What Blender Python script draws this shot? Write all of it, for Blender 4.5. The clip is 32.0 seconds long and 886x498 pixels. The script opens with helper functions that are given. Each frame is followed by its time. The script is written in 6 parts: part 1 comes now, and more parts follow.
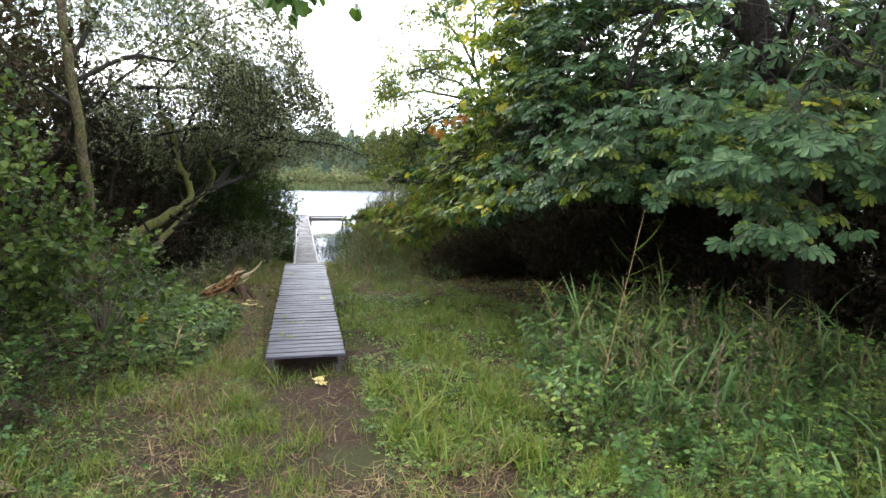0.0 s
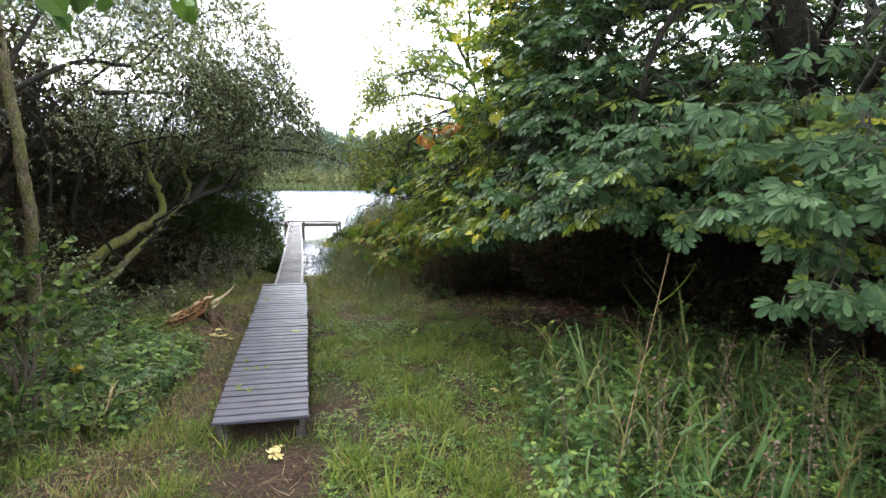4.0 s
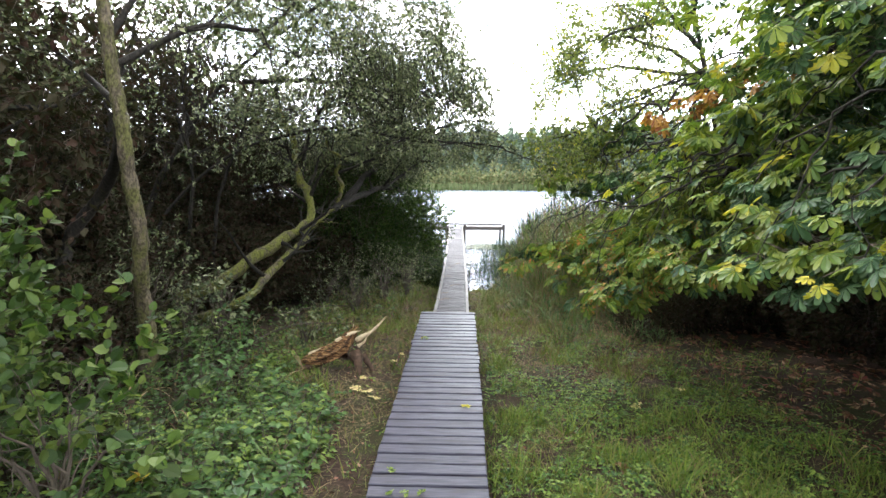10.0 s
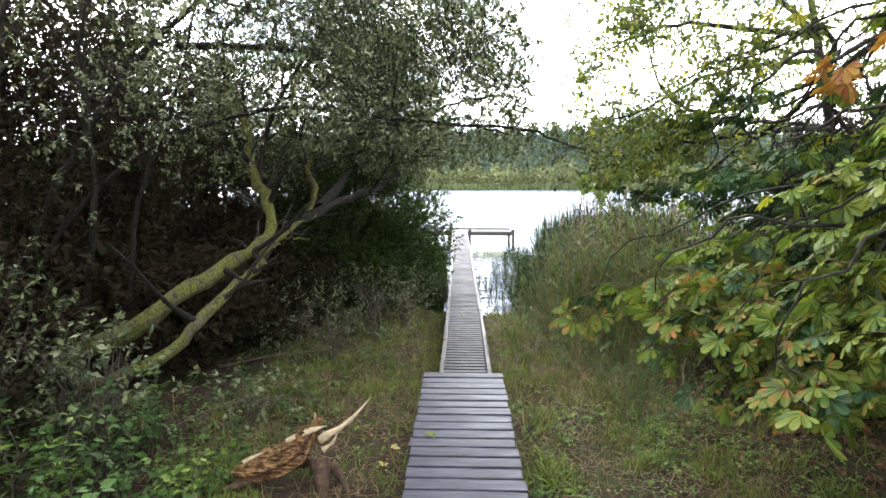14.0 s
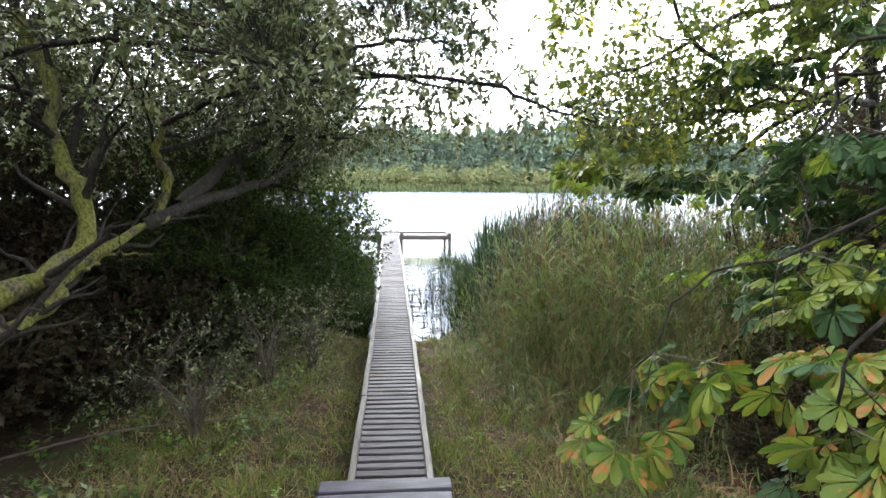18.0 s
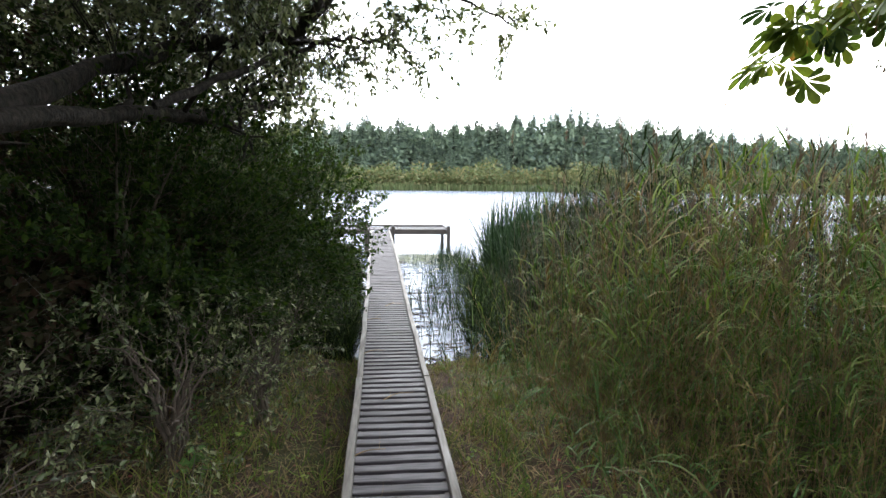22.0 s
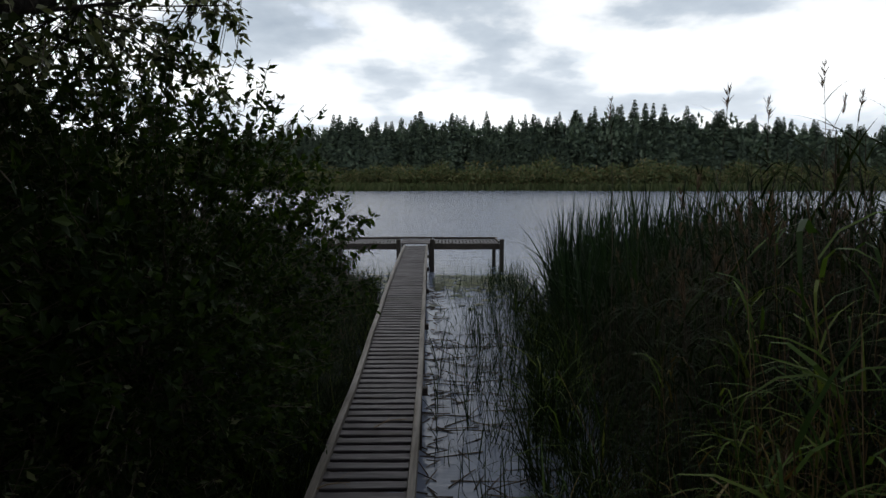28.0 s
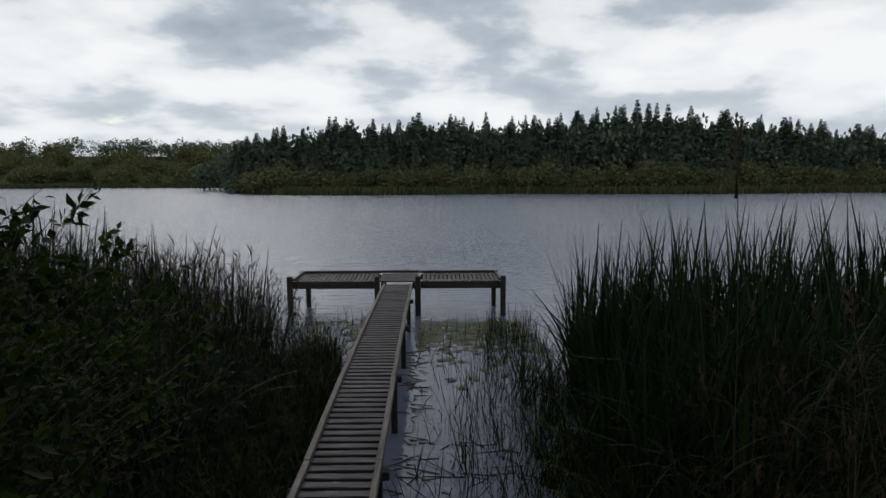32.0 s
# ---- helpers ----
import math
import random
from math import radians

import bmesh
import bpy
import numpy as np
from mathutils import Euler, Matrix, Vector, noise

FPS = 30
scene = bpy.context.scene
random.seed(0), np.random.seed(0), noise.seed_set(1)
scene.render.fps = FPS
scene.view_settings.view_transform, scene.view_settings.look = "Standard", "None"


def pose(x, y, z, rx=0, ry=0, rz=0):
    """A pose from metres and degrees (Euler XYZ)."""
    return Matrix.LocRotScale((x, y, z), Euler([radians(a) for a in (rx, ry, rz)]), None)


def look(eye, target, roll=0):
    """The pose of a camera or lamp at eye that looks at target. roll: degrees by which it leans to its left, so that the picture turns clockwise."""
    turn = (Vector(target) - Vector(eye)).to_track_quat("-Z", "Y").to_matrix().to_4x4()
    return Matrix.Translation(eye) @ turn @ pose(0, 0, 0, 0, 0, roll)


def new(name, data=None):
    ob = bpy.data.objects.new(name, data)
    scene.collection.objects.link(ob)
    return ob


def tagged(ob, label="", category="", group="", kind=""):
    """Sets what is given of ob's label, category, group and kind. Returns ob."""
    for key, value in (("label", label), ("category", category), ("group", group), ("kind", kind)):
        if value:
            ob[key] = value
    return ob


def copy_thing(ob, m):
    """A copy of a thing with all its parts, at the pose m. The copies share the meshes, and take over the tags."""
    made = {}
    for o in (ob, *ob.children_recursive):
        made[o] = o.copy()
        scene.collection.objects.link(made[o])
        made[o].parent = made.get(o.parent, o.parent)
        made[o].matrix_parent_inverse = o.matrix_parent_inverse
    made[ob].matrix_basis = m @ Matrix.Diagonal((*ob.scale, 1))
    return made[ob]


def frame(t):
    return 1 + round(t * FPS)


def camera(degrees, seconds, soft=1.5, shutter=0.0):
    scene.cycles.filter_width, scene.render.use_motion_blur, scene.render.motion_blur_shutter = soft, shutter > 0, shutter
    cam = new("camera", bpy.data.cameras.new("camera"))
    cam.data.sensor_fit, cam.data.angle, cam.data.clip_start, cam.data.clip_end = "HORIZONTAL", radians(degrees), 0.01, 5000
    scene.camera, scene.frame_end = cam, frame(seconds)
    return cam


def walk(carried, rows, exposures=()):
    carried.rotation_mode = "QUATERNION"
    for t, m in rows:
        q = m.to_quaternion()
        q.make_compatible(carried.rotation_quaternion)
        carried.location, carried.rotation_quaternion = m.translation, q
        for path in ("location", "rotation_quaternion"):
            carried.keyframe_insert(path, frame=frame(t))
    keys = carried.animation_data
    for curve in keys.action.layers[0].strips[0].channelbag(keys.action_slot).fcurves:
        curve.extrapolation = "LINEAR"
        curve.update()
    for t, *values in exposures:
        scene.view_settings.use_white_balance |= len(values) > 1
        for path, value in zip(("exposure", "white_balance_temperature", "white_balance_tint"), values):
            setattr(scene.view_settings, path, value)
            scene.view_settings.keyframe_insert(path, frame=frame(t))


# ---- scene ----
cam = camera(75.2, 32.0)
PATH = [
    (0, (-0.002, -7.458, 2.336), (0.465, -5.529, 2.09), 1.2),
    (0.5, (0.01, -7.435, 2.544), (0.474, -5.506, 2.297), 0.9),
    (1, (0.026, -7.398, 2.593), (0.492, -5.469, 2.343), 1.1),
    (1.5, (0.064, -7.329, 2.585), (0.528, -5.399, 2.339), 1.1),
    (2, (0.08, -7.239, 2.638), (0.546, -5.311, 2.387), 1.1),
    (2.5, (0.16, -7.068, 2.654), (0.623, -5.139, 2.405), 1.1),
    (4.5, (0.622, -6.003, 2.678), (1.081, -4.073, 2.423), 0.8),
    (5, (0.716, -5.751, 2.665), (1.079, -3.802, 2.406), 0.6),
    (5.5, (0.782, -5.489, 2.652), (0.998, -3.518, 2.392), 0.4),
    (6, (0.838, -5.22, 2.643), (0.858, -3.237, 2.383), 0.4),
    (6.5, (0.794, -4.956, 2.655), (0.723, -2.975, 2.392), 0.5),
    (7, (0.696, -4.733, 2.659), (0.629, -2.752, 2.394), 0.5),
    (7.5, (0.601, -4.423, 2.653), (0.536, -2.442, 2.389), 0.5),
    (8, (0.534, -3.999, 2.656), (0.467, -2.018, 2.395), 0.6),
    (8.5, (0.458, -3.63, 2.661), (0.39, -1.648, 2.398), 0.5),
    (9, (0.362, -3.315, 2.649), (0.294, -1.333, 2.389), 0.4),
    (9.5, (0.323, -2.99, 2.651), (0.254, -1.008, 2.391), 0.4),
    (10, (0.268, -2.69, 2.629), (0.199, -0.708, 2.368), 0.4),
    (10.5, (0.179, -2.418, 2.609), (0.111, -0.436, 2.349), 0.3),
    (11, (0.088, -2.192, 2.596), (0.021, -0.21, 2.336), 0.5),
    (11.5, (-0.02, -1.935, 2.588), (-0.085, 0.046, 2.326), 0.4),
    (12, (-0.123, -1.536, 2.58), (-0.186, 0.446, 2.319), 0.5),
    (12.5, (-0.191, -0.999, 2.589), (-0.254, 0.983, 2.327), 0.5),
    (13, (-0.179, -0.461, 2.607), (-0.243, 1.521, 2.346), 0.2),
    (13.5, (-0.073, 0.191, 2.604), (-0.138, 2.172, 2.342), 0.1),
    (15.5, (0.004, 2.297, 2.498), (-0.063, 4.279, 2.238), 0.1),
    (16, (0.005, 2.615, 2.482), (-0.033, 4.597, 2.223), 0.2),
    (16.5, (-0.021, 2.893, 2.462), (-0.015, 4.876, 2.208), 0.6),
    (17, (-0.037, 3.153, 2.433), (0.088, 5.133, 2.181), 0.8),
    (17.5, (0.009, 3.467, 2.413), (0.16, 5.445, 2.159), 0.6),
    (18, (0.072, 3.777, 2.384), (0.238, 5.754, 2.13), 0.6),
    (18.5, (0.136, 4.134, 2.308), (0.326, 6.109, 2.055), 0.8),
    (19, (0.165, 4.541, 2.254), (0.376, 6.514, 2.0), 0.5),
    (19.5, (0.162, 5.015, 2.169), (0.375, 6.987, 1.914), 0.3),
    (20, (0.156, 5.448, 2.033), (0.367, 7.421, 1.777), 0.1),
    (20.5, (0.105, 5.997, 1.897), (0.317, 7.97, 1.646), 0.5),
    (21, (-0.027, 6.466, 1.855), (0.186, 8.439, 1.605), 0.9),
    (21.5, (-0.088, 6.894, 1.805), (0.123, 8.867, 1.556), 0.5),
    (22, (-0.089, 7.329, 1.692), (0.124, 9.302, 1.444), 0.7),
    (22.5, (0.029, 7.814, 1.672), (0.242, 9.787, 1.423), 0.7),
    (23, (0.137, 8.22, 1.691), (0.352, 10.193, 1.443), 0.6),
    (23.5, (0.284, 8.646, 1.713), (0.495, 10.618, 1.459), -0.0),
    (24, (0.407, 9.098, 1.707), (0.619, 11.07, 1.456), -0.1),
    (24.5, (0.435, 9.491, 1.701), (0.647, 11.464, 1.449), 0.1),
    (25, (0.419, 9.904, 1.697), (0.633, 11.877, 1.445), -0.0),
    (25.3, (0.379, 10.181, 1.675), (0.584, 12.155, 1.431), 0.4),
    (25.5, (0.426, 10.399, 1.68), (0.61, 12.375, 1.428), -0.3),
    (26, (0.45, 10.748, 1.662), (0.565, 12.73, 1.413), -0.2),
    (26.5, (0.494, 11.034, 1.674), (0.52, 13.018, 1.426), -0.4),
    (28.5, (0.576, 12.265, 1.772), (0.596, 14.249, 1.52), 0.1),
    (29, (0.681, 12.583, 1.819), (0.699, 14.567, 1.568), 0.1),
    (29.5, (0.807, 13.124, 1.9), (0.824, 15.108, 1.649), 0.1),
    (30, (0.86, 13.675, 2.001), (0.878, 15.659, 1.749), 0.1),
    (30.5, (0.885, 14.231, 2.126), (0.904, 16.215, 1.874), 0.0),
    (31, (0.877, 14.629, 2.193), (0.896, 16.613, 1.941), -0.1),
    (31.5, (0.869, 14.976, 2.236), (0.887, 16.96, 1.985), -0.1),
    (32, (0.884, 15.407, 2.318), (0.903, 17.391, 2.068), -0.2),
]
EXPOSURES = [(0, 3.03), (5, 3.16), (8, 3.34), (16, 3.36), (19, 3.36), (21, 3.1), (22.5, 2.42), (24, 1.25), (25, 0.65), (26, 0.1), (28.5, -0.2), (30, -0.38), (32, -0.55)]
walk(cam, [(t, look(eye, target, roll)) for t, eye, target, roll in PATH], EXPOSURES)

# ---- world and sun ----
SUN_UP, SUN_ROUND = radians(38), radians(-25)     # sun behind thin cloud over the lake, ahead and to the left
world = bpy.data.worlds.new("overcast_sky")
scene.world = world
world.use_nodes = True
wn, wl = world.node_tree.nodes, world.node_tree.links
wn.clear()
w_out = wn.new("ShaderNodeOutputWorld")
w_bg = wn.new("ShaderNodeBackground")
w_sky = wn.new("ShaderNodeTexSky")
w_sky.sky_type, w_sky.sun_disc = "NISHITA", False
w_sky.sun_elevation, w_sky.sun_rotation = SUN_UP, SUN_ROUND
w_co = wn.new("ShaderNodeTexCoord")
w_sep = wn.new("ShaderNodeSeparateXYZ")
wl.new(w_co.outputs["Generated"], w_sep.inputs[0])


def w_math(op, a, b=None, clamp=False):
    n = wn.new("ShaderNodeMath")
    n.operation, n.use_clamp = op, clamp
    for i, v in enumerate((a, b)):
        if v is None:
            continue
        if isinstance(v, (int, float)):
            n.inputs[i].default_value = v
        else:
            wl.new(v, n.inputs[i])
    return n.outputs[0]


w_up = w_math("ADD", w_math("MAXIMUM", w_sep.outputs[2], 0.0), 0.24)
w_flat = wn.new("ShaderNodeCombineXYZ")
wl.new(w_math("DIVIDE", w_sep.outputs[0], w_up), w_flat.inputs[0])
wl.new(w_math("DIVIDE", w_sep.outputs[1], w_up), w_flat.inputs[1])
w_move = wn.new("ShaderNodeMapping")
w_move.inputs["Location"].default_value = (1.3, 5.2, 0.0)
w_move.inputs["Scale"].default_value = (1.0, 1.0, 1.0)
wl.new(w_flat.outputs[0], w_move.inputs[0])


def w_noise(scale, detail, rough):
    n = wn.new("ShaderNodeTexNoise")
    n.inputs["Scale"].default_value, n.inputs["Detail"].default_value, n.inputs["Roughness"].default_value = scale, detail, rough
    wl.new(w_move.outputs[0], n.inputs["Vector"])
    return n.outputs[0]


def w_ramp(value, stops):
    n = wn.new("ShaderNodeValToRGB")
    while len(n.color_ramp.elements) < len(stops):
        n.color_ramp.elements.new(0.5)
    for e, (p, c) in zip(n.color_ramp.elements, stops):
        e.position, e.color = p, (*c, 1)
    wl.new(value, n.inputs[0])
    return n.outputs[0]


def w_mix(fac, a, b, kind="MIX"):
    n = wn.new("ShaderNodeMixRGB")
    n.blend_type = kind
    for sock, v in zip(n.inputs, (fac, a, b)):
        if isinstance(v, (int, float)):
            sock.default_value = v
        elif isinstance(v, tuple):
            sock.default_value = (*v, 1)
        else:
            wl.new(v, sock)
    return n.outputs[0]


w_dark = w_ramp(w_noise(1.6, 8, 0.5), [(0.40, (1.05, 1.07, 1.08)), (0.49, (0.90, 0.94, 0.98)), (0.56, (0.54, 0.61, 0.69)), (0.70, (0.32, 0.39, 0.48))])
w_gap = w_ramp(w_noise(3.0, 5, 0.5), [(0.24, (0, 0, 0)), (0.36, (1, 1, 1))])
w_blue = w_mix(1.0, w_sky.outputs[0], (0.095, 0.095, 0.095), "MULTIPLY")
w_cloud = w_mix(w_gap, w_blue, w_dark)
w_low = w_ramp(w_math("MULTIPLY", w_sep.outputs[2], 1.0), [(0.0, (1, 1, 1)), (0.22, (0, 0, 0))])
w_all = w_mix(w_math("MULTIPLY", w_low, 0.55), w_cloud, (0.92, 0.96, 1.0))
w_high = w_ramp(w_sep.outputs[2], [(0.16, (1, 1, 1)), (0.48, (0.80, 0.80, 0.80)), (0.85, (0.50, 0.50, 0.50))])
w_ahead = w_ramp(w_math("ADD", w_math("MULTIPLY", w_sep.outputs[1], 0.5), 0.5), [(0.15, (0.75, 0.75, 0.75)), (0.85, (1, 1, 1))])
w_all = w_mix(1.0, w_mix(1.0, w_all, w_high, "MULTIPLY"), w_ahead, "MULTIPLY")
wl.new(w_all, w_bg.inputs[0])
w_bg.inputs[1].default_value = 1.3
wl.new(w_bg.outputs[0], w_out.inputs[0])
sun = new("sun", bpy.data.lights.new("sun", "SUN"))
sun.data.energy, sun.data.angle, sun.data.color = 0.6, radians(25), (1.0, 0.97, 0.94)
sun.matrix_world = look((0, 0, 60), (-60 * math.sin(SUN_ROUND) / math.tan(SUN_UP), -60 * math.cos(SUN_ROUND) / math.tan(SUN_UP), 0))


# ---- materials ----
def surface(name, rough=0.7, spec=0.3):
    m = bpy.data.materials.new(name)
    m.use_nodes = True
    b = m.node_tree.nodes["Principled BSDF"]
    b.inputs["Roughness"].default_value, b.inputs["Specular IOR Level"].default_value = rough, spec
    return m, m.node_tree.nodes, m.node_tree.links, b


def ramp_node(nodes, links, value, stops):
    n = nodes.new("ShaderNodeValToRGB")
    while len(n.color_ramp.elements) < len(stops):
        n.color_ramp.elements.new(0.5)
    for e, (p, c) in zip(n.color_ramp.elements, stops):
        e.position, e.color = p, (*c, 1)
    links.new(value, n.inputs[0])
    return n.outputs[0]


def mixed(nodes, links, fac, a, b, kind="MIX"):
    n = nodes.new("ShaderNodeMixRGB")
    n.blend_type = kind
    for sock, v in zip(n.inputs, (fac, a, b)):
        if isinstance(v, (int, float)):
            sock.default_value = v
        elif isinstance(v, tuple):
            sock.default_value = (*v, 1)
        else:
            links.new(v, sock)
    return n.outputs[0]


def grain(nodes, links, scale, stretch=(1, 1, 1), detail=5, rough=0.6, coords="Object"):
    co = nodes.new("ShaderNodeTexCoord")
    mp = nodes.new("ShaderNodeMapping")
    mp.inputs["Scale"].default_value = stretch
    links.new(co.outputs[coords], mp.inputs[0])
    n = nodes.new("ShaderNodeTexNoise")
    n.inputs["Scale"].default_value, n.inputs["Detail"].default_value, n.inputs["Roughness"].default_value = scale, detail, rough
    links.new(mp.outputs[0], n.inputs["Vector"])
    return n.outputs[0]


def bumped(nodes, links, b, height, strength, distance):
    n = nodes.new("ShaderNodeBump")
    n.inputs["Strength"].default_value, n.inputs["Distance"].default_value = strength, distance
    links.new(height, n.inputs["Height"])
    links.new(n.outputs[0], b.inputs["Normal"])


def leaf_material(name, colours, through_part=0.35, rough=0.45, blotch=None, spec=0.22):
    """Leaves: each leaf its own tint; light also passes through the blade."""
    m, nodes, links, b = surface(name, rough, spec)
    geo = nodes.new("ShaderNodeNewGeometry")
    k = len(colours)
    col = ramp_node(nodes, links, geo.outputs["Random Per Island"], [((i + 0.5) / k, c) for i, c in enumerate(colours)])
    g = grain(nodes, links, 9.0, detail=3)
    col = mixed(nodes, links, 0.35, col, ramp_node(nodes, links, g, [(0.35, (0.55, 0.55, 0.5)), (0.65, (1.0, 1.0, 1.0))]), "MULTIPLY")
    if blotch:
        g2 = grain(nodes, links, 14.0, detail=4)
        col = mixed(nodes, links, ramp_node(nodes, links, g2, [(0.54, (0, 0, 0)), (0.62, (1, 1, 1))]), col, blotch)
    links.new(col, b.inputs["Base Color"])
    t = nodes.new("ShaderNodeBsdfTranslucent")
    links.new(mixed(nodes, links, 1.0, col, (1.12, 1.15, 0.68), "MULTIPLY"), t.inputs[0])
    mx = nodes.new("ShaderNodeMixShader")
    mx.inputs[0].default_value = through_part
    links.new(b.outputs[0], mx.inputs[1])
    links.new(t.outputs[0], mx.inputs[2])
    links.new(mx.outputs[0], nodes["Material Output"].inputs[0])
    return m


def bark_material(name, dark, light, moss, moss_amount=0.5):
    m, nodes, links, b = surface(name, 0.85, 0.2)
    g = grain(nodes, links, 18.0, (1, 1, 0.35), 7)
    col = ramp_node(nodes, links, g, [(0.3, dark), (0.7, light)])
    big = grain(nodes, links, 5.5, (1, 1, 0.6), 7, 0.7)
    flake = grain(nodes, links, 34.0, (1, 1, 0.6), 3)
    col = mixed(nodes, links, ramp_node(nodes, links, big, [(0.62 - 0.3 * moss_amount, (0, 0, 0)), (0.74 - 0.3 * moss_amount, (1, 1, 1))]), col, moss)
    links.new(col, b.inputs["Base Color"])
    col = mixed(nodes, links, 0.8, col, ramp_node(nodes, links, flake, [(0.38, (0.32, 0.30, 0.28)), (0.5, (0.85, 0.85, 0.82)), (0.64, (1.25, 1.22, 1.1))]), "MULTIPLY")
    links.new(col, b.inputs["Base Color"])
    bumped(nodes, links, b, mixed(nodes, links, 0.5, g, flake), 1.0, 0.03)
    return m


def timber_material(name, dark, light, rough, along, tint=(0.75, 0.75, 0.75), spec=0.4, dirt=(0.055, 0.045, 0.035)):
    """Weathered boards: grain along the board, each board its own tone, dirty stains."""
    m, nodes, links, b = surface(name, rough, spec)
    info = nodes.new("ShaderNodeObjectInfo")
    co = nodes.new("ShaderNodeTexCoord")
    mp = nodes.new("ShaderNodeMapping")
    mp.inputs["Scale"].default_value = along
    links.new(co.outputs["Object"], mp.inputs[0])
    shift = nodes.new("ShaderNodeVectorMath")
    shift.operation = "ADD"
    links.new(mp.outputs[0], shift.inputs[0])
    far_off = nodes.new("ShaderNodeVectorMath")
    far_off.operation = "SCALE"
    far_off.inputs[0].default_value = (13.0, 41.0, 7.0)
    links.new(info.outputs["Random"], far_off.inputs["Scale"])
    links.new(far_off.outputs[0], shift.inputs[1])
    g = nodes.new("ShaderNodeTexNoise")
    g.inputs["Scale"].default_value, g.inputs["Detail"].default_value = 9.0, 7
    links.new(shift.outputs[0], g.inputs["Vector"])
    col = ramp_node(nodes, links, g.outputs[0], [(0.32, dark), (0.68, light)])
    tone = ramp_node(nodes, links, info.outputs["Random"], [(0.0, tint), (0.5, (1, 1, 1)), (1.0, (0.86, 0.84, 0.86))])
    col = mixed(nodes, links, 1.0, col, tone, "MULTIPLY")
    st = nodes.new("ShaderNodeTexNoise")
    st.inputs["Scale"].default_value, st.inputs["Detail"].default_value = 3.5, 6
    links.new(shift.outputs[0], st.inputs["Vector"])
    col = mixed(nodes, links, ramp_node(nodes, links, st.outputs[0], [(0.56, (0, 0, 0)), (0.74, (0.8, 0.8, 0.8))]), col, dirt)
    links.new(col, b.inputs["Base Color"])
    links.new(ramp_node(nodes, links, st.outputs[0], [(0.3, (rough - 0.1,) * 3), (0.7, (min(1, rough + 0.2),) * 3)]), b.inputs["Roughness"])
    bumped(nodes, links, b, g.outputs[0], 0.5, 0.004)
    return m


def soil_material():
    m, nodes, links, b = surface("soil_and_litter", 0.95, 0.15)
    fine = grain(nodes, links, 22.0, detail=8, rough=0.7)
    col = ramp_node(nodes, links, fine, [(0.3, (0.012, 0.008, 0.006)), (0.5, (0.040, 0.024, 0.017)), (0.64, (0.080, 0.050, 0.035)), (0.80, (0.17, 0.12, 0.075))])
    mid = grain(nodes, links, 1.6, detail=5)
    col = mixed(nodes, links, ramp_node(nodes, links, mid, [(0.45, (0, 0, 0)), (0.62, (0.7, 0.7, 0.7))]), col, (0.035, 0.045, 0.013))
    co = nodes.new("ShaderNodeTexCoord")
    sep = nodes.new("ShaderNodeSeparateXYZ")
    links.new(co.outputs["Object"], sep.inputs[0])
    away = nodes.new("ShaderNodeMapRange")
    away.inputs["From Min"].default_value, away.inputs["From Max"].default_value = 60.0, 90.0
    links.new(sep.outputs[1], away.inputs["Value"])
    field_green = ramp_node(nodes, links, grain(nodes, links, 0.08, detail=6), [(0.4, (0.03, 0.045, 0.015)), (0.6, (0.06, 0.085, 0.03))])
    col = mixed(nodes, links, away.outputs[0], col, field_green)
    links.new(col, b.inputs["Base Color"])
    bumped(nodes, links, b, fine, 0.9, 0.03)
    return m


def water_material():
    m, nodes, links, b = surface("lake_water", 0.09, 1.0)
    b.inputs["IOR"].default_value = 1.33
    b.inputs["Base Color"].default_value = (0.155, 0.178, 0.245, 1)
    a = grain(nodes, links, 2.6, (0.4, 1.6, 1), 4, 0.55)
    c = grain(nodes, links, 0.30, (0.5, 1.2, 1), 2, 0.5)
    mx = mixed(nodes, links, 1.0, mixed(nodes, links, 0.35, a, c), (0.7, 0.7, 0.7), "MULTIPLY")
    co = nodes.new("ShaderNodeTexCoord")
    sep = nodes.new("ShaderNodeSeparateXYZ")
    links.new(co.outputs["Object"], sep.inputs[0])
    open_water = nodes.new("ShaderNodeMapRange")           # ripples grow away from the sheltered bank
    open_water.inputs["From Min"].default_value, open_water.inputs["From Max"].default_value = 25.0, 42.0
    links.new(sep.outputs[1], open_water.inputs["Value"])
    rough = ramp_node(nodes, links, open_water.outputs[0], [(0.0, (0.05, 0.05, 0.05)), (1.0, (0.10, 0.10, 0.10))])
    links.new(rough, b.inputs["Roughness"])
    n = nodes.new("ShaderNodeBump")
    n.inputs["Distance"].default_value = 0.2
    links.new(ramp_node(nodes, links, open_water.outputs[0], [(0.0, (0.22, 0.22, 0.22)), (1.0, (1.0, 1.0, 1.0))]), n.inputs["Strength"])
    facing = nodes.new("ShaderNodeMath")                   # the wave slopes that face the bank are the ones seen
    facing.operation = "MULTIPLY_ADD"
    facing.inputs[1].default_value = 0.65
    links.new(sep.outputs[1], facing.inputs[0])
    links.new(mx, facing.inputs[2])
    links.new(facing.outputs[0], n.inputs["Height"])
    links.new(n.outputs[0], b.inputs["Normal"])
    return m


